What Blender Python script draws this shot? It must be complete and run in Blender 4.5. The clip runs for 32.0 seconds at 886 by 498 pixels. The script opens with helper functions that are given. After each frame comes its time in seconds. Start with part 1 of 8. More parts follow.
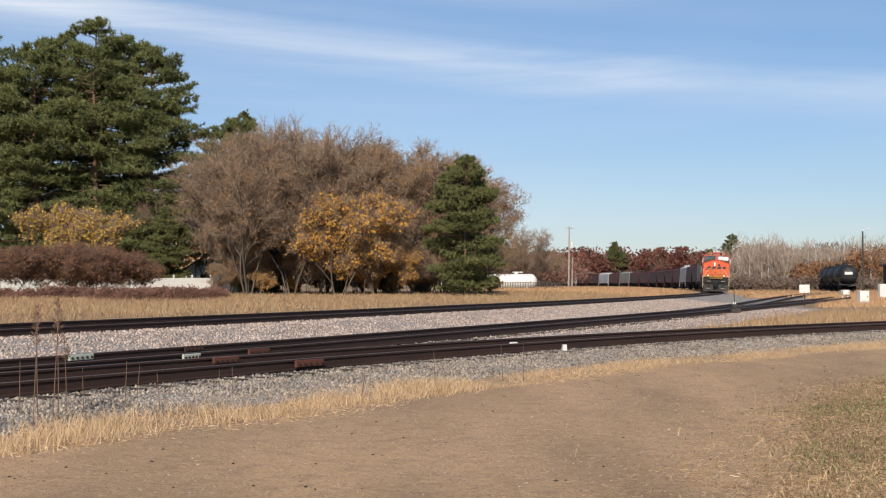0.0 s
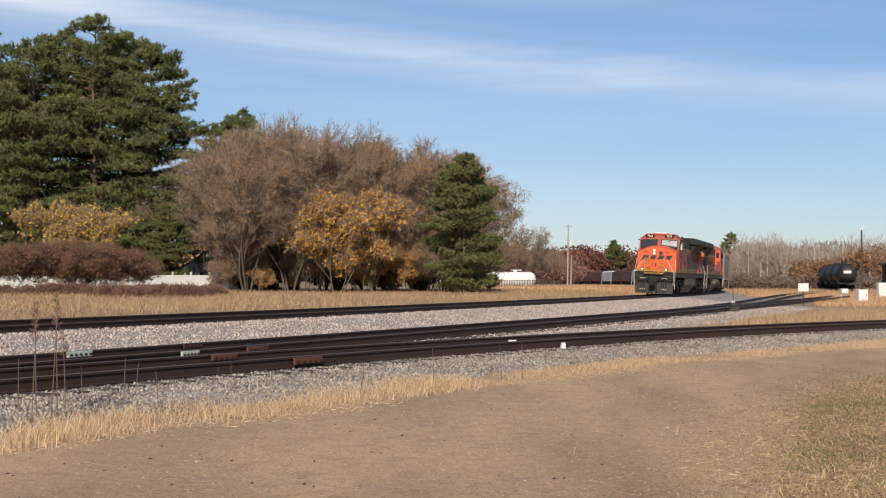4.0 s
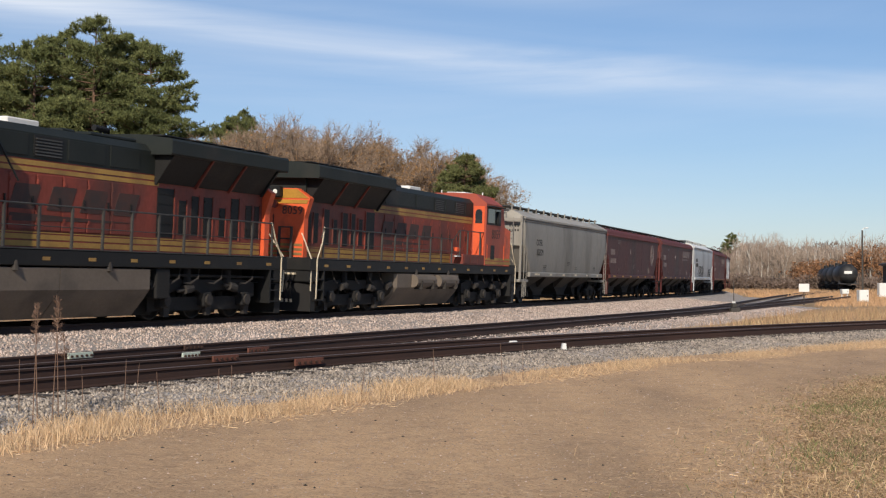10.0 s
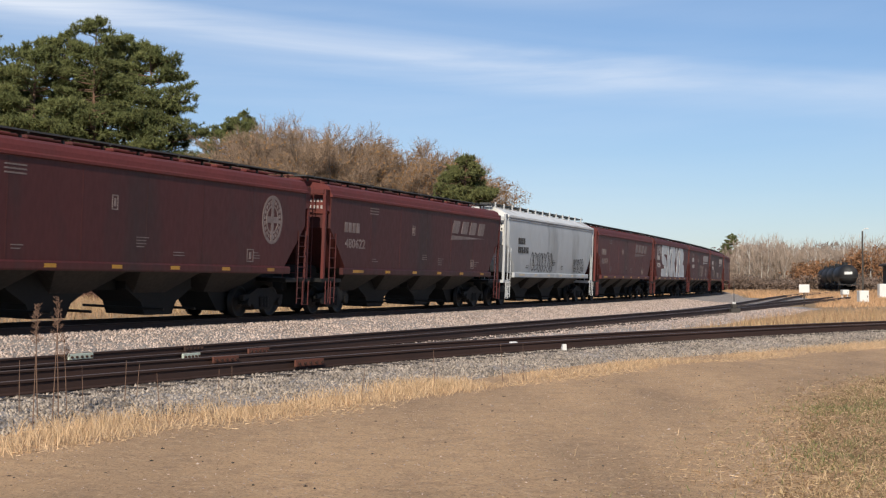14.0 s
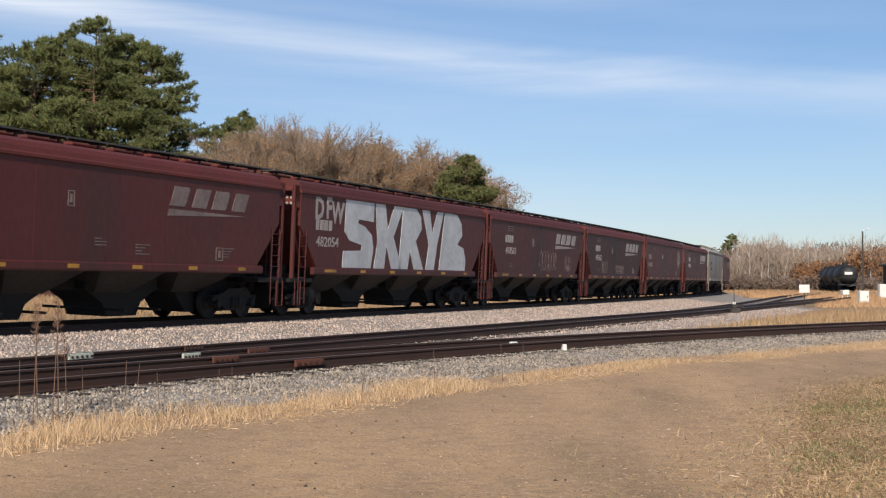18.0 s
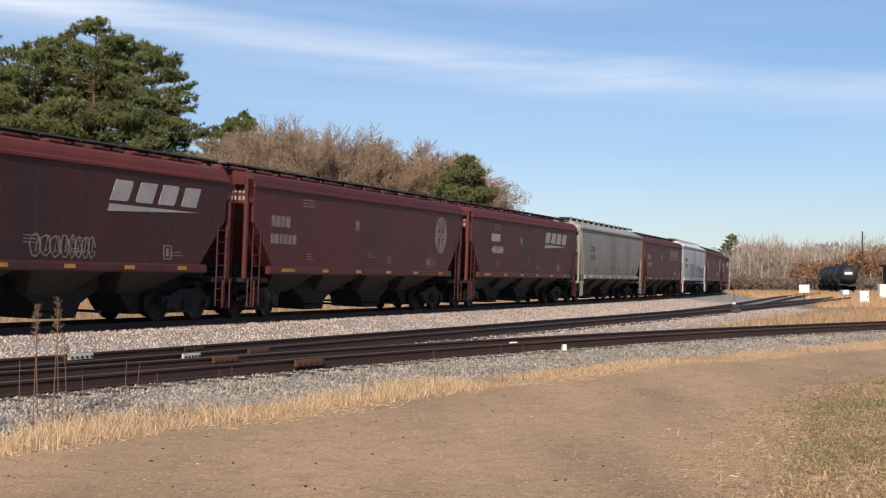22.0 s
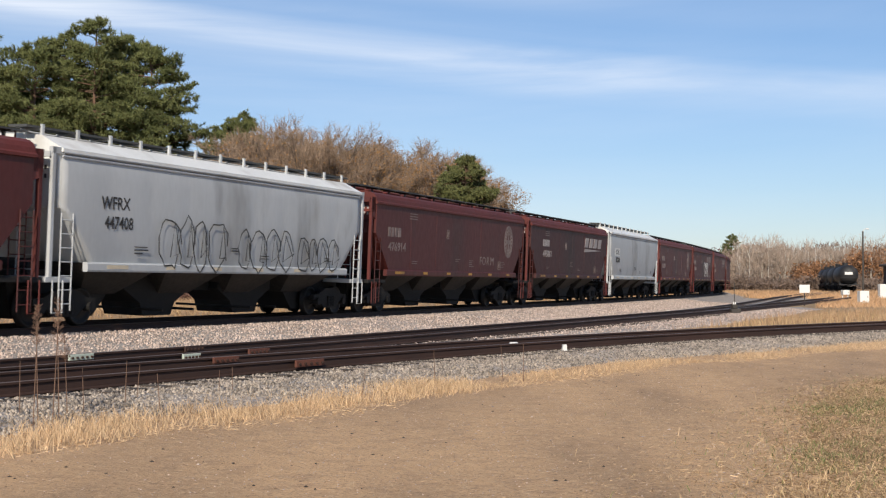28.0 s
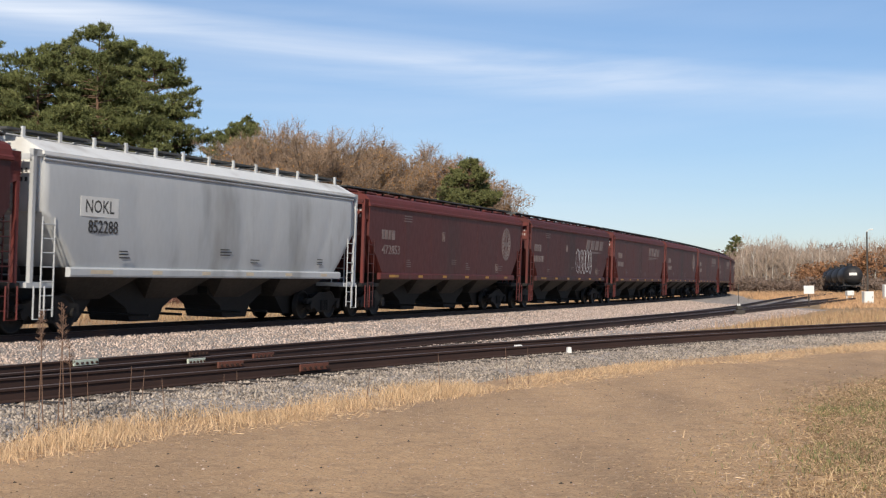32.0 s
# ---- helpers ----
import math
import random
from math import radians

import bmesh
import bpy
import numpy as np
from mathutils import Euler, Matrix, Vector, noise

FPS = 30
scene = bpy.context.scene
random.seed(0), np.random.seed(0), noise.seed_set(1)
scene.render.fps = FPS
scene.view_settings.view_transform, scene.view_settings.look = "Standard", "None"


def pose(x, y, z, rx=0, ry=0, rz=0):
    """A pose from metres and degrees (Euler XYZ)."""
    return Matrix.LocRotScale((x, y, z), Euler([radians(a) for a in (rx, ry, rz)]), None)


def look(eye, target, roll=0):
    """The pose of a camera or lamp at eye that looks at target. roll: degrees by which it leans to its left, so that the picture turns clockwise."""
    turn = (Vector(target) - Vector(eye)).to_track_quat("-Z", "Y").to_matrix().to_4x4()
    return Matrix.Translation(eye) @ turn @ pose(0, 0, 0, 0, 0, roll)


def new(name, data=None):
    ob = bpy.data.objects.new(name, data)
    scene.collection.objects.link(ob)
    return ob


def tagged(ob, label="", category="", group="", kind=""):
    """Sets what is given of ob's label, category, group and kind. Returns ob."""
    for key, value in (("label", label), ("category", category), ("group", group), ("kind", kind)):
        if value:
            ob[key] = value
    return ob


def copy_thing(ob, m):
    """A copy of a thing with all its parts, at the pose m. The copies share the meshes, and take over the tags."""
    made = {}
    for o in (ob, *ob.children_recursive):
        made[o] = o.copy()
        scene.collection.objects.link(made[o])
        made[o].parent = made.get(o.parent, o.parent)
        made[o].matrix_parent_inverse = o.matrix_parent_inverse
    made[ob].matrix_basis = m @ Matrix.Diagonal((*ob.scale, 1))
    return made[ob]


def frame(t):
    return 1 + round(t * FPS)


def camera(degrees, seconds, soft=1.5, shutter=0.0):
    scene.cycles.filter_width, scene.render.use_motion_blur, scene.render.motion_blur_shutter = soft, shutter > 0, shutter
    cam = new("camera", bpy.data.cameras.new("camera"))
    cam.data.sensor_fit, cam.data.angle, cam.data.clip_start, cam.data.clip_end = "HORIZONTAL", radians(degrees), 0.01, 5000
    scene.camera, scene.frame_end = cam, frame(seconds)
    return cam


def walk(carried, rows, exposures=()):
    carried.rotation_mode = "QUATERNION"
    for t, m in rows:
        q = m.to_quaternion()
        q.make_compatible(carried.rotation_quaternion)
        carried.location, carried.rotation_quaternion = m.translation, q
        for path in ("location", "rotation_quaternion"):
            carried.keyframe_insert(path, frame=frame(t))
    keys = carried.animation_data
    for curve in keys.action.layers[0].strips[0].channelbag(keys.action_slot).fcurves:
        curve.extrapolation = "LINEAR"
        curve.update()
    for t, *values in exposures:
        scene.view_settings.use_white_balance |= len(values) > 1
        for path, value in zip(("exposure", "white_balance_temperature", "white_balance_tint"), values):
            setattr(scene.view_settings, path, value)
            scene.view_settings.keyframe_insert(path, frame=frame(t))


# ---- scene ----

# camera: on a stand beside the dirt lane, with the small sway of the hand that touches it
EYE = (0.0, 0.0, 1.55)
cam = camera(36.63, 32.0, soft=1.2, shutter=0.1)
SWAY = [  # seconds, right and down in thousandths of a radian, lean in degrees
    (0, 0.08, 0.15, -0.03), (0.5, 0.03, 0.15, -0.03), (1, 0.03, 0.15, -0.03), (1.5, 0.03, 0.15, -0.03), (2, 0.03, 0.15, -0.03), (2.5, -0.37, -0.13, 0.04),
    (3, -0.23, 0.14, 0.08), (3.5, -0.65, -1.82, 0.11), (5.5, -0.70, 0.11, 0.11), (6, -0.59, -0.60, 0.12), (6.5, -0.82, -0.57, 0.09), (7, -0.90, 0.38, 0.06),
    (7.5, -0.92, 0.11, 0.12), (8, -0.87, -1.01, 0.11), (8.5, -0.69, 0.03, 0.14), (9, -0.87, 0.11, 0.11), (9.5, -0.49, 0.11, 0.12), (10, -0.20, -0.84, 0.04),
    (10.5, -0.20, -0.51, 0.04), (11, -0.05, -0.23, 0.02), (11.5, -0.16, 0.43, 0.01), (12, 0.04, -0.25, -0.01), (12.5, -0.04, -0.78, 0.04), (13, -0.06, 0.00, 0.00),
    (13.5, 0.06, -0.44, 0.02), (14, -0.10, -0.23, 0.02), (14.5, 0.06, -0.12, 0.02), (16.5, 0.07, -0.20, 0.04), (17, -0.10, 0.21, 0.02), (17.5, 0.03, 0.05, -0.04),
    (18, 0.01, -0.19, 0.04), (18.5, -0.01, 0.08, -0.01), (19, -0.07, 0.07, -0.01), (19.5, -0.18, 0.19, -0.02), (20, -0.05, -0.71, 0.02), (20.5, 0.04, 0.01, -0.00),
    (21, -0.07, -0.49, -0.03), (21.5, -0.24, 0.25, -0.02), (22, -0.05, -0.06, 0.02), (22.5, -0.07, 0.19, -0.02), (23, -0.04, -0.19, 0.04), (23.5, -0.04, -0.14, 0.04),
    (24, -0.16, 0.37, 0.01), (24.5, -0.07, 0.62, -0.01), (25, -0.05, -0.17, 0.02), (25.5, 0.11, 0.32, 0.01), (27.5, -0.07, 0.62, -0.01), (28, 0.15, 0.13, -0.01),
    (28.5, 0.07, 0.45, 0.04), (29, -0.11, 0.38, 0.01), (29.5, 0.05, 0.38, 0.01), (30, -0.04, -0.19, 0.04), (30.5, 0.01, 0.45, 0.04), (31, -0.01, 0.12, -0.00),
    (31.5, -0.83, -0.43, -0.45), (32, 2.98, 2.50, -0.36),
]


def view(dx, dy, lean):
    yaw, tilt = dx / 1000, 0.0256 + dy / 1000
    return look(EYE, (EYE[0] - 100 * math.sin(yaw), EYE[1] + 100 * math.cos(yaw), EYE[2] + 100 * math.tan(tilt)), 0.015 + lean)


walk(cam, [(t, view(dx, dy, lean)) for t, dx, dy, lean in SWAY], exposures=[(0, 0.07), (8, 0.05), (13, 0.10), (18, 0.12), (24, 0.20), (32, 0.18)])

# daylight
SUN_TO = Vector((-0.11, -0.99, 0.0)).normalized()
SUN_EL = radians(31)
sun_data = bpy.data.lights.new("sun", "SUN")
sun_data.energy, sun_data.angle, sun_data.color = 4.2, radians(0.55), (1.0, 0.90, 0.76)
sun = new("sun", sun_data)
sun.matrix_world = look((0, 0, 60), Vector((0, 0, 60)) - Vector((SUN_TO.x * math.cos(SUN_EL), SUN_TO.y * math.cos(SUN_EL), math.sin(SUN_EL))))

world = bpy.data.worlds.new("sky")
scene.world = world
world.use_nodes = True
wt = world.node_tree
wt.nodes.clear()


def wn(kind, **values):
    n = wt.nodes.new(kind)
    for k, v in values.items():
        n.inputs[k].default_value = v
    return n


sky = wt.nodes.new("ShaderNodeTexSky")
sky.sky_type, sky.sun_disc = "NISHITA", False
sky.sun_elevation, sky.sun_rotation = SUN_EL, math.atan2(SUN_TO.x, SUN_TO.y)
sky.altitude, sky.air_density, sky.dust_density, sky.ozone_density = 300, 1.0, 0.2, 3.0
coord = wt.nodes.new("ShaderNodeTexCoord")
# cirrus: long soft streaks that sink slowly to the right
turn = wn("ShaderNodeMapping", Rotation=(0, radians(-6.0), 0), Scale=(2.0, 2.0, 20.0))
streak = wn("ShaderNodeTexNoise", Scale=1.35, Detail=7.0, Roughness=0.58, Distortion=0.5)
veil = wn("ShaderNodeTexNoise", Scale=1.1, Detail=4.0, Roughness=0.5)
ramp = wt.nodes.new("ShaderNodeValToRGB")
ramp.color_ramp.elements[0].position, ramp.color_ramp.elements[1].position = 0.10, 0.62
tilted = wn("ShaderNodeMapping", Rotation=(0, radians(-5.95), 0))
split = wt.nodes.new("ShaderNodeSeparateXYZ")
band = wt.nodes.new("ShaderNodeValToRGB")
band.color_ramp.interpolation = "EASE"
els = band.color_ramp.elements
els[0].position, els[0].color = 0.0, (0.16, 0.16, 0.16, 1)
els[1].position, els[1].color = 1.0, (0.1, 0.1, 0.1, 1)
for at, v in ((0.06, 0.20), (0.11, 0.15), (0.140, 0.22), (0.154, 0.55), (0.165, 1.0), (0.174, 0.75), (0.184, 0.22), (0.20, 0.10), (0.215, 0.22), (0.25, 0.12)):
    e = els.new(at)
    e.color = (v, v, v, 1)
mul = wt.nodes.new("ShaderNodeMath")
mul.operation = "MULTIPLY"
mul2 = wt.nodes.new("ShaderNodeMath")
mul2.operation = "MULTIPLY"
mixc = wt.nodes.new("ShaderNodeMix")
mixc.data_type = "RGBA"
mixc.inputs["B"].default_value = (7.6, 8.2, 9.2, 1)
tint = wt.nodes.new("ShaderNodeMix")
tint.data_type, tint.blend_type = "RGBA", "MULTIPLY"
tint.inputs["Factor"].default_value = 1.0
haze = wt.nodes.new("ShaderNodeValToRGB")
haze.color_ramp.elements[0].position, haze.color_ramp.elements[0].color = 0.0, (0.68, 0.705, 0.84, 1)
haze.color_ramp.elements[1].position, haze.color_ramp.elements[1].color = 0.30, (0.78, 0.88, 0.98, 1)
back = wn("ShaderNodeBackground", Strength=0.098)
wout = wt.nodes.new("ShaderNodeOutputWorld")
L = wt.links.new
L(coord.outputs["Generated"], turn.inputs["Vector"])
L(turn.outputs["Vector"], streak.inputs["Vector"])
L(turn.outputs["Vector"], veil.inputs["Vector"])
L(streak.outputs["Fac"], ramp.inputs["Fac"])
L(coord.outputs["Generated"], tilted.inputs["Vector"])
L(tilted.outputs["Vector"], split.inputs["Vector"])
L(split.outputs["Z"], band.inputs["Fac"])
L(ramp.outputs["Color"], mul.inputs[0])
L(band.outputs["Color"], mul.inputs[1])
thin = wt.nodes.new("ShaderNodeMapRange")  # the streak thins out towards its far end
thin.interpolation_type = "SMOOTHSTEP"
for key, v in (("From Min", 0.02), ("From Max", 0.26), ("To Min", 1.15), ("To Max", 0.5)):
    thin.inputs[key].default_value = v
L(split.outputs["X"], thin.inputs["Value"])
L(thin.outputs["Result"], mul2.inputs[1])
L(mul.outputs["Value"], mul2.inputs[0])
L(mul2.outputs["Value"], mixc.inputs["Factor"])
L(sky.outputs["Color"], tint.inputs["A"])
level = wt.nodes.new("ShaderNodeSeparateXYZ")
L(coord.outputs["Generated"], level.inputs["Vector"])
L(level.outputs["Z"], haze.inputs["Fac"])
L(haze.outputs["Color"], tint.inputs["B"])
L(tint.outputs["Result"], mixc.inputs["A"])
L(mixc.outputs["Result"], back.inputs["Color"])
L(back.outputs["Background"], wout.inputs["Surface"])


# ---- materials ----
def material(name, colors, rough=0.8, metal=0.0, scale=3.0, fine=40.0, bump=0.0, bump_scale=None, vary=0.0, spread=(0.35, 0.65), stretch=(1, 1, 1),
             coords="Object", dirt=None, dirt_scale=0.6, island=0.0, spec=0.5):
    """Two tones mixed by coarse and fine noise, with relief; vary: change from object to object; island: from piece to piece; dirt: (colour, amount)."""
    m = bpy.data.materials.new(name)
    m.use_nodes = True
    nt = m.node_tree
    bsdf = nt.nodes["Principled BSDF"]
    bsdf.inputs["Roughness"].default_value, bsdf.inputs["Metallic"].default_value = rough, metal
    bsdf.inputs["Specular IOR Level"].default_value = spec
    link = nt.links.new
    tc = nt.nodes.new("ShaderNodeTexCoord")
    mp = nt.nodes.new("ShaderNodeMapping")
    mp.inputs["Scale"].default_value = stretch
    link(tc.outputs[coords], mp.inputs["Vector"])

    def noise_node(s, detail=4.0):
        n = nt.nodes.new("ShaderNodeTexNoise")
        n.inputs["Scale"].default_value, n.inputs["Detail"].default_value = s, detail
        link(mp.outputs["Vector"], n.inputs["Vector"])
        return n

    def mix(fac, a, b, blend="MIX"):
        n = nt.nodes.new("ShaderNodeMix")
        n.data_type, n.blend_type = "RGBA", blend
        for key, v in (("Factor", fac), ("A", a), ("B", b)):
            if isinstance(v, (int, float)):
                n.inputs[key].default_value = v
            elif isinstance(v, tuple):
                n.inputs[key].default_value = (*v, 1) if len(v) == 3 else v
            else:
                link(v, n.inputs[key])
        return n.outputs["Result"]

    def ramp_node(src, lo, hi):
        n = nt.nodes.new("ShaderNodeMapRange")
        n.inputs["From Min"].default_value, n.inputs["From Max"].default_value = lo, hi
        link(src, n.inputs["Value"])
        return n.outputs["Result"]

    coarse, small = noise_node(scale), noise_node(fine, 6.0)
    col = mix(ramp_node(coarse.outputs["Fac"], *spread), colors[0], colors[1])
    if len(colors) > 2:
        col = mix(ramp_node(small.outputs["Fac"], 0.4, 0.62), col, colors[2])
    else:
        col = mix(0.35, col, mix(ramp_node(small.outputs["Fac"], 0.35, 0.65), colors[0], colors[1]))
    if dirt:
        d = noise_node(dirt_scale, 8.0)
        col = mix(ramp_node(d.outputs["Fac"], 0.62 - 0.3 * dirt[1], 0.75), col, dirt[0])
    for amount, which in ((vary, "object"), (island, "island")):
        if amount:
            src = nt.nodes.new("ShaderNodeObjectInfo") if which == "object" else nt.nodes.new("ShaderNodeNewGeometry")
            mr = nt.nodes.new("ShaderNodeMapRange")
            mr.inputs["To Min"].default_value, mr.inputs["To Max"].default_value = 1 - amount, 1 + amount
            link(src.outputs["Random" if which == "object" else "Random Per Island"], mr.inputs["Value"])
            hs = nt.nodes.new("ShaderNodeHueSaturation")
            link(mr.outputs["Result"], hs.inputs["Value"])
            link(col, hs.inputs["Color"])
            col = hs.outputs["Color"]
    link(col, bsdf.inputs["Base Color"])
    rr = nt.nodes.new("ShaderNodeMapRange")
    rr.inputs["To Min"].default_value, rr.inputs["To Max"].default_value = max(0.02, rough - 0.12), min(1.0, rough + 0.12)
    link(small.outputs["Fac"], rr.inputs["Value"])
    link(rr.outputs["Result"], bsdf.inputs["Roughness"])
    if bump:
        bn = nt.nodes.new("ShaderNodeBump")
        bn.inputs["Strength"].default_value, bn.inputs["Distance"].default_value = min(1.0, bump * 10), bump
        src = small if bump_scale is None else noise_node(bump_scale, 8.0)
        link(src.outputs["Fac"], bn.inputs["Height"])
        link(bn.outputs["Normal"], bsdf.inputs["Normal"])
    return m


def glow(name, color, strength):
    m = bpy.data.materials.new(name)
    m.use_nodes = True
    b = m.node_tree.nodes["Principled BSDF"]
    b.inputs["Base Color"].default_value = (*color, 1)
    b.inputs["Emission Color"].default_value = (*color, 1)
    b.inputs["Emission Strength"].default_value = strength
    return m


def soil(name):
    """Packed lane dirt: damp dark drifts along the wheel ways, mottled crumbs and fine grit."""
    m = bpy.data.materials.new(name)
    m.use_nodes = True
    nt = m.node_tree
    bsdf = nt.nodes["Principled BSDF"]
    bsdf.inputs["Roughness"].default_value, bsdf.inputs["Specular IOR Level"].default_value = 0.95, 0.2
    link = nt.links.new
    tc = nt.nodes.new("ShaderNodeTexCoord")
    along = nt.nodes.new("ShaderNodeMapping")
    along.inputs["Rotation"].default_value, along.inputs["Scale"].default_value = (0, 0, radians(22)), (1.0, 0.3, 1.0)
    link(tc.outputs["Object"], along.inputs["Vector"])

    def noise_of(scale, detail, src, lo, hi, rough=0.5):
        n = nt.nodes.new("ShaderNodeTexNoise")
        n.inputs["Scale"].default_value, n.inputs["Detail"].default_value, n.inputs["Roughness"].default_value = scale, detail, rough
        link(src, n.inputs["Vector"])
        r = nt.nodes.new("ShaderNodeMapRange")
        r.interpolation_type = "SMOOTHSTEP"
        r.inputs["From Min"].default_value, r.inputs["From Max"].default_value = lo, hi
        link(n.outputs["Fac"], r.inputs["Value"])
        return r.outputs["Result"]

    def blend(fac, a, b, amount=1.0):
        k = nt.nodes.new("ShaderNodeMath")
        k.operation = "MULTIPLY"
        link(fac, k.inputs[0])
        k.inputs[1].default_value = amount
        n = nt.nodes.new("ShaderNodeMix")
        n.data_type = "RGBA"
        link(k.outputs["Value"], n.inputs["Factor"])
        for key, v in (("A", a), ("B", b)):
            if isinstance(v, tuple):
                n.inputs[key].default_value = (*v, 1)
            else:
                link(v, n.inputs[key])
        return n.outputs["Result"]

    P, Q = tc.outputs["Object"], along.outputs["Vector"]
    col = blend(noise_of(0.5, 3, Q, 0.36, 0.64), (0.60, 0.385, 0.215), (0.49, 0.318, 0.182))
    col = blend(noise_of(0.45, 5, Q, 0.44, 0.72, 0.62), col, (0.26, 0.172, 0.108), 0.75)
    col = blend(noise_of(3.2, 6, P, 0.46, 0.70), col, (0.36, 0.235, 0.14), 0.5)
    col = blend(noise_of(9.0, 5, P, 0.54, 0.66), col, (0.60, 0.42, 0.26), 0.5)
    col = blend(noise_of(34.0, 3, P, 0.52, 0.68), col, (0.20, 0.13, 0.08), 0.65)
    col = blend(noise_of(60.0, 2, P, 0.60, 0.70), col, (0.66, 0.52, 0.38), 0.6)
    link(col, bsdf.inputs["Base Color"])
    n1 = nt.nodes.new("ShaderNodeTexNoise")
    n1.inputs["Scale"].default_value, n1.inputs["Detail"].default_value, n1.inputs["Roughness"].default_value = 7.0, 9.0, 0.68
    link(P, n1.inputs["Vector"])
    bn = nt.nodes.new("ShaderNodeBump")
    bn.inputs["Strength"].default_value, bn.inputs["Distance"].default_value = 0.8, 0.06
    link(n1.outputs["Fac"], bn.inputs["Height"])
    link(bn.outputs["Normal"], bsdf.inputs["Normal"])
    return m


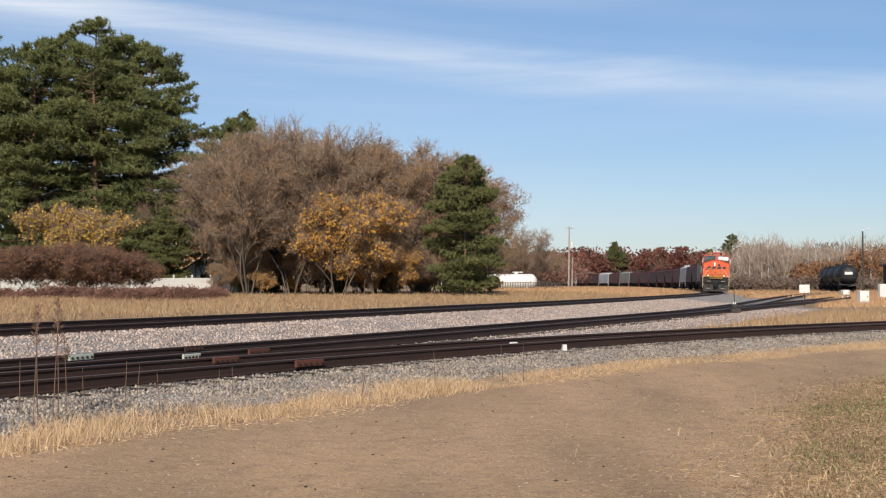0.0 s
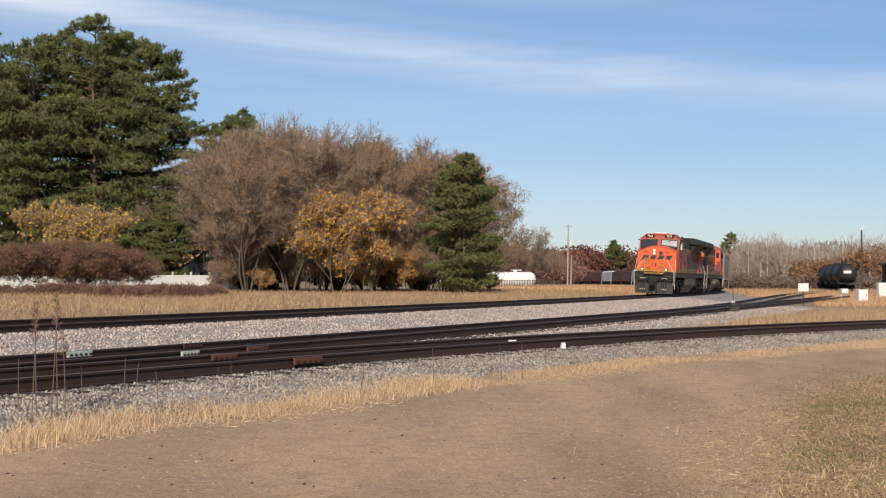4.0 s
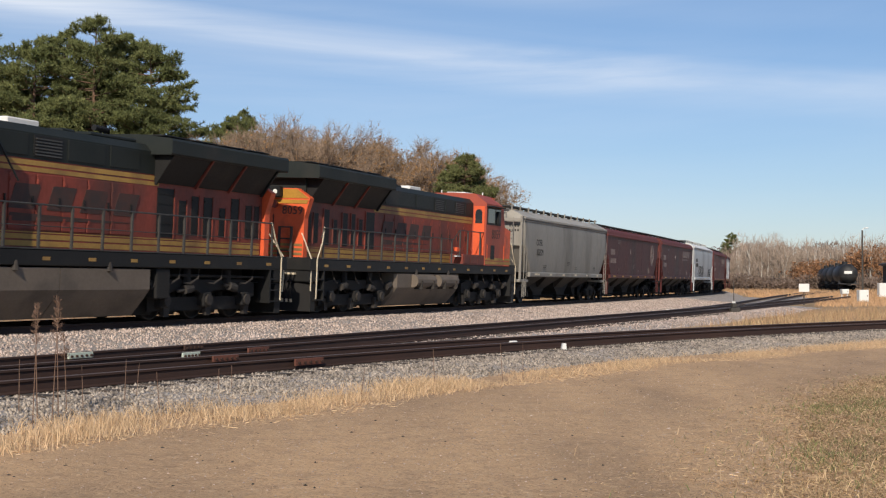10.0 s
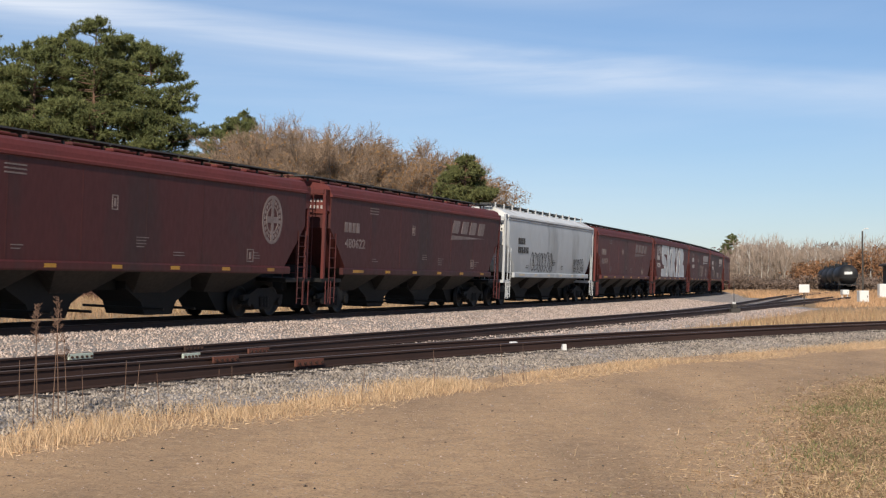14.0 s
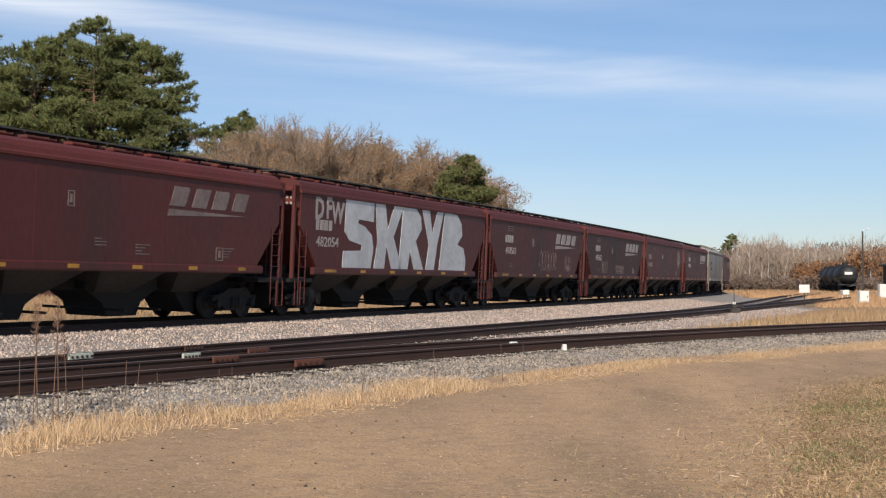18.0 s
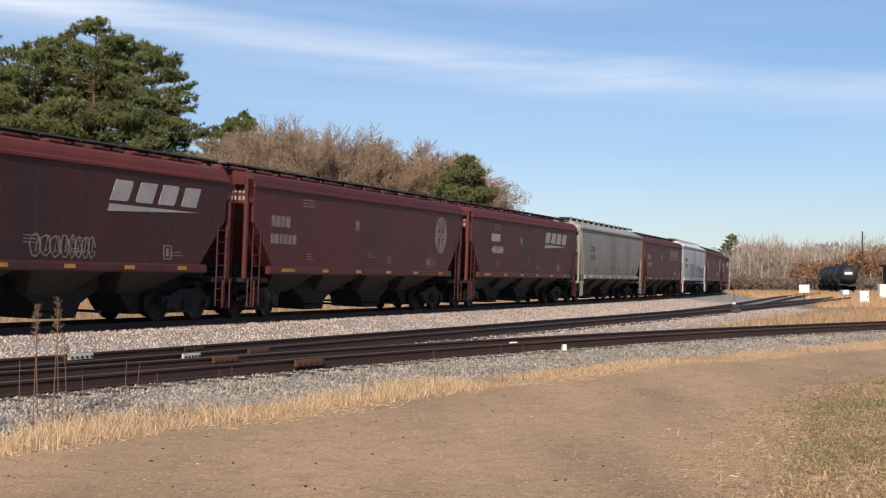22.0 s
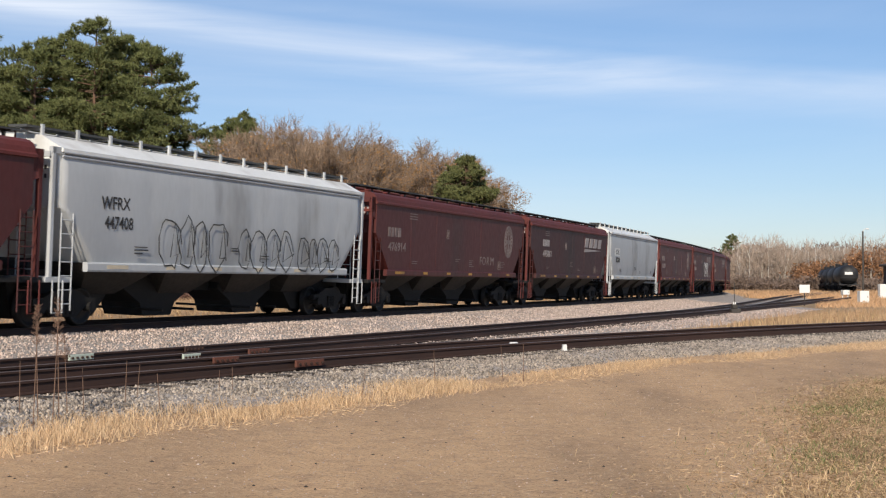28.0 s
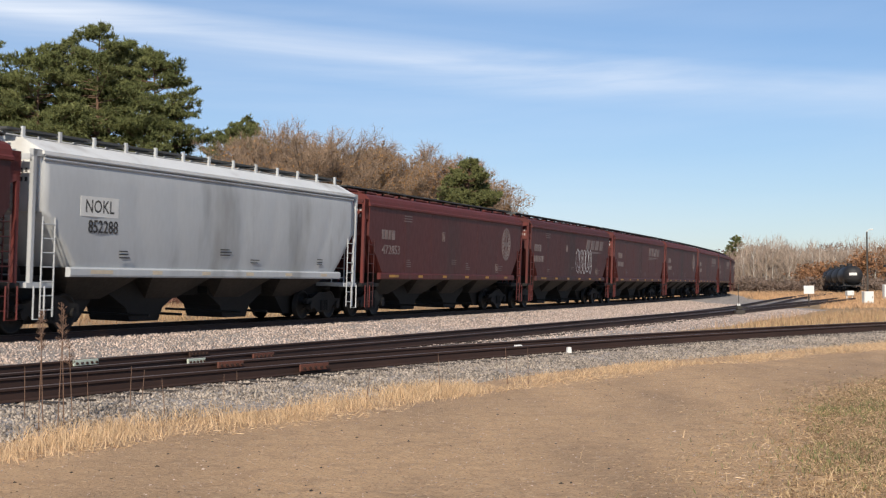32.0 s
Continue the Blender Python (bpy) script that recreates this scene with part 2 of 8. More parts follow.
M = {
    "dirt": soil("packed_dirt"),
    "field": material("field_soil", [(0.33, 0.21, 0.10), (0.22, 0.15, 0.08), (0.4, 0.27, 0.14)], 0.95, scale=0.15, fine=2.5, bump=0.08, bump_scale=5),
    "ballast": material("ballast_bed", [(0.36, 0.31, 0.27), (0.22, 0.19, 0.17), (0.44, 0.39, 0.35)], 0.9, scale=1.5, fine=14.0, bump=0.09, bump_scale=17),
    "stone": material("ballast_stone", [(0.54, 0.425, 0.36), (0.36, 0.285, 0.24)], 0.9, scale=1.2, fine=30, island=0.5),
    "stone_grey": material("grey_ballast_stone", [(0.41, 0.342, 0.275), (0.21, 0.176, 0.145)], 0.9, scale=1.2, fine=30, island=0.6),
    "rail": material("rusty_rail", [(0.036, 0.019, 0.014), (0.062, 0.030, 0.021)], 0.75, 0.2, scale=0.7, fine=30, bump=0.004),
    "rail_head": material("worn_rail_head", [(0.20, 0.145, 0.115), (0.13, 0.09, 0.07)], 0.5, 0.5, scale=0.5, fine=25),
    "tie": material("creosote_tie", [(0.045, 0.034, 0.027), (0.085, 0.065, 0.05)], 0.9, scale=2, fine=25, stretch=(6, 1, 1), bump=0.01, vary=0.35),
    "straw": material("dry_grass", [(0.50, 0.355, 0.19), (0.38, 0.265, 0.14)], 0.85, scale=0.6, fine=6, island=0.35),
    "straw_red": material("reddish_dry_grass", [(0.44, 0.28, 0.155), (0.33, 0.205, 0.115)], 0.85, scale=0.4, fine=4, island=0.35),
    "straw_orange": material("orange_tan_grass", [(0.57, 0.35, 0.19), (0.44, 0.265, 0.14)], 0.85, scale=0.1, fine=2, island=0.35),
    "straw_pale": material("pale_dry_grass", [(0.64, 0.45, 0.27), (0.50, 0.345, 0.20)], 0.85, scale=0.6, fine=6, island=0.3),
    "green_grass": material("green_grass", [(0.11, 0.135, 0.045), (0.20, 0.20, 0.07)], 0.85, scale=1.0, fine=8, island=0.35),
    "turf": material("matted_turf", [(0.36, 0.25, 0.13), (0.21, 0.16, 0.08), (0.42, 0.31, 0.17)], 0.95, scale=0.7, fine=7, bump=0.06, bump_scale=16),
    "weed": material("brown_weed_stalk", [(0.16, 0.09, 0.06), (0.24, 0.15, 0.10)], 0.9, scale=2, fine=20, island=0.3),
    # three oranges: brightest on the sun-facing ends, duller on cab and hood sides
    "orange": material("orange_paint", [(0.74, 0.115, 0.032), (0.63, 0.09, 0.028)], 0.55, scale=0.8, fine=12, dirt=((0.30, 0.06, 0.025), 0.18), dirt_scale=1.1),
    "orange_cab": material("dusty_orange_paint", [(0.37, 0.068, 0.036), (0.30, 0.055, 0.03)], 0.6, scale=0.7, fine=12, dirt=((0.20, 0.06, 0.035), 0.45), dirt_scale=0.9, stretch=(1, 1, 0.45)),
    # hood copy: grime, with the shade behind the handrails put into the colour
    "orange_side": material("weathered_shaded_orange_paint", [(0.25, 0.044, 0.024), (0.155, 0.031, 0.019)], 0.65, scale=0.7, fine=14, dirt=((0.055, 0.028, 0.022), 0.62), dirt_scale=0.8, stretch=(1, 1, 0.5)),
    "black_paint": material("black_paint", [(0.009, 0.009, 0.009), (0.016, 0.015, 0.014)], 0.6, scale=1, fine=14, dirt=((0.03, 0.025, 0.02), 0.2), spec=0.3),
    "dark_green": material("dark_green_roof_paint", [(0.012, 0.016, 0.014), (0.02, 0.023, 0.02)], 0.6, scale=1, fine=14, dirt=((0.035, 0.03, 0.025), 0.2), spec=0.3),
    "yellow": material("yellow_paint", [(0.52, 0.26, 0.03), (0.36, 0.18, 0.025)], 0.5, scale=2, fine=18, dirt=((0.12, 0.07, 0.03), 0.4)),
    "dull_yellow": material("grimy_yellow_stripe_paint", [(0.46, 0.27, 0.06), (0.32, 0.18, 0.05)], 0.65, scale=1.5, fine=14, dirt=((0.10, 0.055, 0.03), 0.5)),
    "cream": material("cream_handrail_paint", [(0.68, 0.58, 0.42), (0.55, 0.46, 0.33)], 0.55, scale=4, fine=20),
    # near-black: the shade under the train is held in this colour
    "under": material("shade_dark_underframe", [(0.007, 0.006, 0.0055), (0.013, 0.011, 0.0095)], 0.85, scale=2, fine=18, bump=0.004),
    # paler copy for small parts: dust plus caught light in the colour
    "dusty": material("dusty_lit_running_gear", [(0.048, 0.04, 0.033), (0.022, 0.018, 0.016)], 0.85, scale=1.6, fine=16, bump=0.004),
    # dusty black, raised by the light that the stanchions catch
    "rail_paint": material("dusty_lit_handrail_paint", [(0.06, 0.055, 0.048), (0.035, 0.032, 0.03)], 0.6, scale=3, fine=20),
    "tank_grey": material("dusty_fuel_tank", [(0.16, 0.125, 0.095), (0.12, 0.095, 0.072)], 0.75, scale=1.2, fine=16, dirt=((0.08, 0.064, 0.05), 0.15)),
    "plow": material("scuffed_plow_paint", [(0.05, 0.046, 0.042), (0.032, 0.03, 0.027)], 0.7, scale=2, fine=14, dirt=((0.09, 0.075, 0.06), 0.3)),
    # darkened like the underframe, for the shade between the side frames
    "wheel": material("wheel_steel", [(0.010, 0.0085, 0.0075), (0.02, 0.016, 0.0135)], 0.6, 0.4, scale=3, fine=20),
    "glass": material("cab_glass", [(0.02, 0.025, 0.03), (0.03, 0.035, 0.04)], 0.08, 0.0, scale=1, fine=3, spec=1.0),
    # sky reflection painted into the pane's base colour
    "glass_bright": material("windshield_with_painted_glare", [(0.42, 0.43, 0.43), (0.36, 0.37, 0.38)], 0.15, 0.0, scale=1, fine=3, spec=1.0),
    "white_paint": material("white_lettering", [(0.75, 0.74, 0.70), (0.62, 0.61, 0.58)], 0.7, scale=3, fine=30),
    "faded_white": material("faded_lettering", [(0.26, 0.205, 0.19), (0.15, 0.11, 0.10)], 0.8, scale=2, fine=14),
    "black_letter": material("black_lettering", [(0.02, 0.02, 0.02), (0.05, 0.045, 0.04)], 0.7, scale=3, fine=20),
    "faint_black": material("sun_faded_black_lettering", [(0.036, 0.026, 0.022), (0.075, 0.03, 0.022)], 0.7, scale=3, fine=20),
    "lettering": material("chalky_lettering", [(0.42, 0.385, 0.37), (0.31, 0.27, 0.255)], 0.75, scale=2, fine=20),
    "silver": material("silver_graffiti", [(0.62, 0.63, 0.64), (0.46, 0.47, 0.48)], 0.45, 0.15, scale=1.5, fine=6),
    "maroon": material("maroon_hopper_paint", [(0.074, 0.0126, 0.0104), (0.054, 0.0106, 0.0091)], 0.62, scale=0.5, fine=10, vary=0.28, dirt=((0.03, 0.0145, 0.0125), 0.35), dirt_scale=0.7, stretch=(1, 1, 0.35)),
    # brighter maroon for eaves and trim: the sun they catch is in the colour
    "maroon_bright": material("sunlit_maroon_trim_paint", [(0.112, 0.0195, 0.0155), (0.088, 0.0165, 0.0138)], 0.72, scale=0.5, fine=10, vary=0.25, dirt=((0.09, 0.03, 0.026), 0.2)),
    # brighter still for the car ends, which face the sun
    "red_end": material("sunlit_red_end_paint", [(0.16, 0.030, 0.021), (0.115, 0.023, 0.017)], 0.55, scale=1, fine=10, vary=0.2, dirt=((0.08, 0.03, 0.025), 0.35)),
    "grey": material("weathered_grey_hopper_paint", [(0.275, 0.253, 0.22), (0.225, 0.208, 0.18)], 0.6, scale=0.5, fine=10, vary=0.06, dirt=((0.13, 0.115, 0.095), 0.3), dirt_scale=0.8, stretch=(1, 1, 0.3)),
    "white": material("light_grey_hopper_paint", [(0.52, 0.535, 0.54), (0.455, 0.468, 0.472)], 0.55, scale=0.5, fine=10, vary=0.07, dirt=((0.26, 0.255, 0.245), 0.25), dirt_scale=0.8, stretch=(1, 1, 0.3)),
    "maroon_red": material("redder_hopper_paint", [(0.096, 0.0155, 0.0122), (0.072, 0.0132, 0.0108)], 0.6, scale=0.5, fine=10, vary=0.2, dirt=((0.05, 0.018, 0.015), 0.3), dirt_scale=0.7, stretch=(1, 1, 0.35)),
    # roof copies of the white and grey paints, lightened for sunlight
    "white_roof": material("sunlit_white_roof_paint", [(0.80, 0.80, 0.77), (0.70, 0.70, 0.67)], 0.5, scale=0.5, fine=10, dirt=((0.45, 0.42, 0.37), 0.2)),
    "grey_roof": material("sunlit_grey_roof_paint", [(0.40, 0.37, 0.32), (0.33, 0.305, 0.265)], 0.6, scale=0.5, fine=10, dirt=((0.2, 0.18, 0.15), 0.25)),
    # grime, with tones lowered for the shade below the car body
    "bay": material("grimy_shaded_hopper_bay", [(0.044, 0.034, 0.028), (0.022, 0.018, 0.015)], 0.8, scale=0.7, fine=10, dirt=((0.015, 0.013, 0.011), 0.5)),
    "walkway": material("galvanised_grating", [(0.10, 0.10, 0.095), (0.07, 0.07, 0.066)], 0.6, 0.4, scale=2, fine=20),
    "black_tank": material("black_tank_car_paint", [(0.010, 0.010, 0.011), (0.018, 0.017, 0.017)], 0.6, scale=0.8, fine=10, dirt=((0.06, 0.05, 0.04), 0.2)),
    "white_tank": material("white_storage_tank_paint", [(0.82, 0.81, 0.77), (0.74, 0.72, 0.68)], 0.5, scale=0.6, fine=8),
    "box_white": material("white_enamel", [(0.78, 0.77, 0.73), (0.68, 0.66, 0.62)], 0.5, scale=2, fine=14, dirt=((0.4, 0.34, 0.27), 0.2)),
    "vinyl": material("white_vinyl_fence", [(0.62, 0.61, 0.58), (0.54, 0.53, 0.50)], 0.5, scale=0.8, fine=10),
    "pole_wood": material("weathered_pole_wood", [(0.44, 0.37, 0.31), (0.32, 0.265, 0.22)], 0.9, scale=2, fine=20, stretch=(4, 4, 0.6), bump=0.006),
    "pole_dark": material("dark_steel_pole", [(0.04, 0.035, 0.03), (0.07, 0.06, 0.05)], 0.7, scale=2, fine=20),
    "bark": material("grey_brown_bark", [(0.15, 0.115, 0.09), (0.085, 0.065, 0.05)], 0.95, scale=1.5, fine=12, bump=0.02),
    "pine_bark": material("reddish_pine_bark", [(0.20, 0.115, 0.07), (0.11, 0.07, 0.05)], 0.95, scale=1.5, fine=10, bump=0.02),
    "birch": material("pale_birch_bark", [(0.72, 0.67, 0.60), (0.50, 0.45, 0.40)], 0.9, scale=1.5, fine=8),
    "needle": material("pine_needles", [(0.095, 0.115, 0.034), (0.17, 0.18, 0.062)], 0.8, scale=0.35, fine=3, island=0.35),
    "needle_dark": material("spruce_needles", [(0.092, 0.105, 0.034), (0.16, 0.165, 0.055)], 0.8, scale=0.35, fine=3, island=0.35),
    "twig_pale": material("pale_bare_twigs", [(0.42, 0.33, 0.26), (0.32, 0.25, 0.195)], 0.95, scale=0.2, fine=2, island=0.3),
    "twig_brown": material("grey_brown_far_twigs", [(0.22, 0.155, 0.12), (0.15, 0.11, 0.085)], 0.95, scale=0.1, fine=2, island=0.3),
    "twig": material("bare_twigs", [(0.36, 0.255, 0.175), (0.25, 0.175, 0.12)], 0.95, scale=0.4, fine=3, island=0.3),
    "leaf_brown": material("rust_brown_leaves", [(0.44, 0.245, 0.09), (0.31, 0.17, 0.07)], 0.85, scale=0.3, fine=3, island=0.4),
    "leaf_gold": material("golden_leaves", [(0.68, 0.385, 0.08), (0.48, 0.255, 0.06)], 0.8, scale=0.3, fine=3, island=0.4),
    "leaf_yellow": material("yellow_leaves", [(0.74, 0.50, 0.08), (0.55, 0.36, 0.075)], 0.8, scale=0.3, fine=3, island=0.35),
    "leaf_red": material("oak_red_leaves", [(0.20, 0.062, 0.04), (0.12, 0.052, 0.036)], 0.85, scale=0.05, fine=1, island=0.4),
    "leaf_rust": material("dull_rust_leaves", [(0.34, 0.165, 0.075), (0.23, 0.12, 0.06)], 0.85, scale=0.3, fine=3, island=0.4),
    "litter_brown": material("brown_leaf_litter", [(0.36, 0.245, 0.14), (0.24, 0.16, 0.095)], 0.9, scale=0.6, fine=6, island=0.4),
    "thicket": material("red_thicket_twigs", [(0.30, 0.155, 0.115), (0.21, 0.115, 0.085)], 0.9, scale=0.3, fine=3, island=0.4),
    "bush_red": material("red_brown_bush_twigs", [(0.20, 0.115, 0.08), (0.12, 0.072, 0.052)], 0.9, scale=0.3, fine=3, island=0.4),
    "house": material("pale_siding", [(0.62, 0.60, 0.56), (0.55, 0.53, 0.49)], 0.7, scale=0.5, fine=6),
    "roof_dark": material("dark_shingle", [(0.07, 0.06, 0.055), (0.05, 0.045, 0.04)], 0.9, scale=1, fine=8),
    "plate_green": material("pale_green_switch_plate", [(0.55, 0.60, 0.50), (0.42, 0.46, 0.38)], 0.7, scale=4, fine=30, dirt=((0.22, 0.15, 0.1), 0.3)),
    "plate_orange": material("rusty_orange_brace", [(0.15, 0.05, 0.03), (0.09, 0.034, 0.022)], 0.8, scale=4, fine=30),
    "lamp_glow": glow("lit_headlight", (1.0, 0.90, 0.74), 2.0),
    "ditch_glow": glow("lit_ditch_light", (1.0, 0.84, 0.58), 1.0),
    "number_glow": glow("lit_number_board", (0.9, 0.75, 0.5), 0.05),
}


# ---- building helpers ----
def box(bm, x0, x1, y0, y1, z0, z1, bevel=0.0):
    vs = [bm.verts.new((x, y, z)) for x in (x0, x1) for y in (y0, y1) for z in (z0, z1)]
    fs = [bm.faces.new([vs[i] for i in q]) for q in ((0, 1, 3, 2), (4, 6, 7, 5), (0, 4, 5, 1), (2, 3, 7, 6), (0, 2, 6, 4), (1, 5, 7, 3))]
    if bevel:
        bmesh.ops.bevel(bm, geom=list({e for f in fs for e in f.edges}), offset=bevel, segments=1, affect="EDGES")


def prism(bm, pts, axis, a, b):
    """A polygon swept from a to b along axis; pts are the other two coordinates in order."""
    def at(p, v):
        q = list(p)
        q.insert("xyz".index(axis), v)
        return bm.verts.new(q)
    lo, hi = [at(p, a) for p in pts], [at(p, b) for p in pts]
    n = len(pts)
    fs = [bm.faces.new(lo), bm.faces.new(hi[::-1])]
    fs += [bm.faces.new((lo[i], hi[i], hi[(i + 1) % n], lo[(i + 1) % n])) for i in range(n)]
    bmesh.ops.recalc_face_normals(bm, faces=fs)


def tube(bm, pts, r, n=6, ends=True, r2=None):
    """A round bar along a run of points."""
    pts = [Vector(p) for p in pts]
    rings = []
    for i, p in enumerate(pts):
        d = (pts[min(i + 1, len(pts) - 1)] - pts[max(i - 1, 0)]).normalized()
        u = d.orthogonal().normalized() if abs(d.z) < 0.9 else Vector((1, 0, 0))
        u = (u - d * u.dot(d)).normalized()
        v = d.cross(u)
        rad = r if r2 is None else r + (r2 - r) * i / (len(pts) - 1)
        rings.append([bm.verts.new(p + (u * math.cos(a) + v * math.sin(a)) * rad) for a in (2 * math.pi * k / n for k in range(n))])
    for a, b in zip(rings, rings[1:]):
        for k in range(n):
            bm.faces.new((a[k], a[(k + 1) % n], b[(k + 1) % n], b[k]))
    if ends:
        bm.faces.new(rings[0][::-1]), bm.faces.new(rings[-1])


def mesh_of(bm, name, mat, smooth=False):
    me = bpy.data.meshes.new(name)
    bmesh.ops.recalc_face_normals(bm, faces=bm.faces) if len(bm.faces) < 4000 else None
    bm.to_mesh(me)
    bm.free()
    for m in mat if isinstance(mat, (list, tuple)) else [mat]:
        me.materials.append(M[m] if isinstance(m, str) else m)
    if smooth:
        me.polygons.foreach_set("use_smooth", [True] * len(me.polygons))
    return me


def part(name, bm, mat, parent, label="", at=None, smooth=False):
    ob = new(name, mesh_of(bm, name, mat, smooth))
    ob.parent = parent
    if at is not None:
        ob.matrix_basis = at
    return tagged(ob, label)


def thing(name, bm, mat, label, category, group="", kind="", smooth=False):
    return tagged(new(name, mesh_of(bm, name, mat, smooth)), label, category, group, kind)


def raw(name, verts, faces, mat):
    me = bpy.data.meshes.new(name)
    me.from_pydata([tuple(v) for v in verts], [], faces)
    for m in mat if isinstance(mat, (list, tuple)) else [mat]:
        me.materials.append(M[m])
    return me


def big(name, verts, tris, mat):
    """A mesh from two arrays, vertices (n, 3) and triangles (k, 3)."""
    me = bpy.data.meshes.new(name)
    verts, tris = np.asarray(verts, np.float32), np.asarray(tris, np.int32)
    me.vertices.add(len(verts))
    me.vertices.foreach_set("co", verts.ravel())
    me.loops.add(tris.size)
    me.loops.foreach_set("vertex_index", tris.ravel())
    me.polygons.add(len(tris))
    me.polygons.foreach_set("loop_start", np.arange(0, tris.size, 3, dtype=np.int32))
    me.polygons.foreach_set("loop_total", np.full(len(tris), 3, np.int32))
    me.update(calc_edges=True)
    me.materials.append(M[mat])
    return me


def new_bm():
    return bmesh.new()


def writing(words, height, mat, parent, at, name="lettering", wide=1.0, bold=0.0, slant=0.0, label="", thick=0.003, spacing=1.0):
    """Words as thin raised paint; at: pose whose x runs along the words and z out of the surface; the words are centred."""
    cu = bpy.data.curves.new("words", "FONT")
    cu.body, cu.size, cu.align_x, cu.align_y, cu.extrude, cu.offset, cu.shear = words, height * 1.4, "CENTER", "CENTER", thick, bold, slant
    cu.space_character = spacing
    cu.resolution_u = 2
    ob = new("words", cu)
    me = bpy.data.meshes.new_from_object(ob.evaluated_get(bpy.context.evaluated_depsgraph_get()))
    bpy.data.objects.remove(ob)
    bpy.data.curves.remove(cu)
    me.transform(Matrix.Diagonal((wide, 1, 1, 1)))
    me.materials.clear()
    me.materials.append(M[mat])
    o = new(name, me)
    o.parent, o.matrix_basis = parent, at
    return tagged(o, label)


# ---- the lie of the tracks ----
# main line: curvature by distance along it, from its nearest straight (0) away into the bend
BEND_AT = (-40, -20, 30, 60, 90, 120, 160, 220, 300, 400, 520)
BEND = (0, 0.00103, 0.00089, 0.0011, 0.00099, 0.00265, 0.00081, 0.00094, 0.00116, 0.00128, 0.0013)
STEP = 0.5
MS = np.arange(-420, 640, STEP)
_k = np.interp(MS, BEND_AT, BEND)
MTH = np.concatenate([[0], np.cumsum(_k[:-1] * STEP)])
_zero = int(np.argmin(abs(MS)))
MTH = MTH - MTH[_zero] + 1.19148
MX = np.concatenate([[0], np.cumsum(np.cos(MTH[:-1]) * STEP)])
MY = np.concatenate([[0], np.cumsum(np.sin(MTH[:-1]) * STEP)])
MX, MY = MX - MX[_zero] - 6.944, MY - MY[_zero] + 37.928
MZ = 0.58 - 0.00043 * np.clip(MS, -60, 700) - 9.2e-7 * np.clip(MS, -60, 700) ** 2
CANT = -0.04


def main_line(s):
    return (float(np.interp(s, MS, MX)), float(np.interp(s, MS, MY)), float(np.interp(s, MS, MZ)), float(np.interp(s, MS, MTH)))


def side_line(deg, poly, z):
    a = radians(deg)
    c, n = math.cos(a), math.sin(a)

    def line(u):
        v, dv = np.polyval(poly, u), np.polyval(np.polyder(poly), u)
        return (u * c - v * n, u * n + v * c, z, a + math.atan(dv))
    return line


third_line = side_line(52, (-0.00526, 0.2592, 12.987), 0.35)
second_line = side_line(67, (0.000358, -0.0502, 14.722), 0.35)
_A = np.polyfit((40, 58, 87, 126, 160, 194, 235), (13.3, 13.05, 15.2, 19.2, 21.6, 24.0, 30.5), 4)
branch_line = side_line(67, _A, 0.35)


def off_line(line, s, off, h=0.0):
    """A point beside a line: off metres towards the camera's side, h above the rail tops."""
    x, y, z, th = line(s)
    return Vector((x + off * math.sin(th), y - off * math.cos(th), z + h))


RAIL_SHAPE = ((-0.07, 0.0), (-0.07, 0.012), (-0.015, 0.03), (-0.010, 0.125), (-0.036, 0.14), (-0.036, 0.168), (-0.026, 0.174),
              (0.026, 0.174), (0.036, 0.168), (0.036, 0.14), (0.010, 0.125), (0.015, 0.03), (0.07, 0.012), (0.07, 0.0))
RAIL_SHAPE = tuple((y * 1.0, z) for y, z in RAIL_SHAPE)


def sweep(line, ss, shape, lift=0.0, cant=0.0):
    """Vertices and faces of a shape (off, h) carried along a line."""
    verts, faces, n = [], [], len(shape)
    for s in ss:
        for o, h in shape:
            verts.append(off_line(line, s, o, h + lift + cant * o))
    for i in range(len(ss) - 1):
        for k in range(n - 1):
            a = i * n + k
            faces.append((a, a + n, a + n + 1, a + 1))
    return verts, faces


def lay_rail(name, line, ss, off, parent, cant=0.0):
    shape = [(o + off, h - 0.174 + cant * off) for o, h in RAIL_SHAPE]
    v, f = sweep(line, ss, shape)
    me = raw(name, v, f, ["rail", "rail_head"])
    m = len(RAIL_SHAPE) - 1
    for i, p in enumerate(me.polygons):
        p.material_index = 1 if i % m in (5, 6, 7) else 0
    ob = new(name, me)
    ob.parent = parent
    return ob


def span(a, b, near, step_near=1.5, step_far=6.0):
    out, s = [], a
    while s < b:
        out.append(s)
        s += step_near if near[0] < s < near[1] else step_far
    return out + [b]


def lay_track(name, line, a, b, near, ties, label, cant=0.0):
    top = tagged(new(name), label, "railway track", "", "structure")
    ss = span(a, b, near)
    for off in (0.7525, -0.7525):
        lay_rail("rail", line, ss, off, top, cant)
    bm = new_bm()
    box(bm, -0.115, 0.115, -1.3, 1.3, -0.17, 0.0, 0.008)
    me = mesh_of(bm, "tie", "tie")
    rng = random.Random(name)
    s = ties[0]
    while s < ties[1]:
        x, y, z, th = line(s)
        t = new("tie", me)
        t.parent = top
        t.matrix_basis = pose(x, y, z - 0.180 + rng.uniform(-0.008, 0.004), 0, 0, math.degrees(th) + rng.uniform(-1.2, 1.2)) @ pose(0, rng.uniform(-0.05, 0.05), 0, math.degrees(-cant), 0, 0)
        s += 0.52
    return top


lay_track("track_main", main_line, -400, 600, (-40, 170), (-30, 110), "main line track with worn rails on pale ballast", CANT)
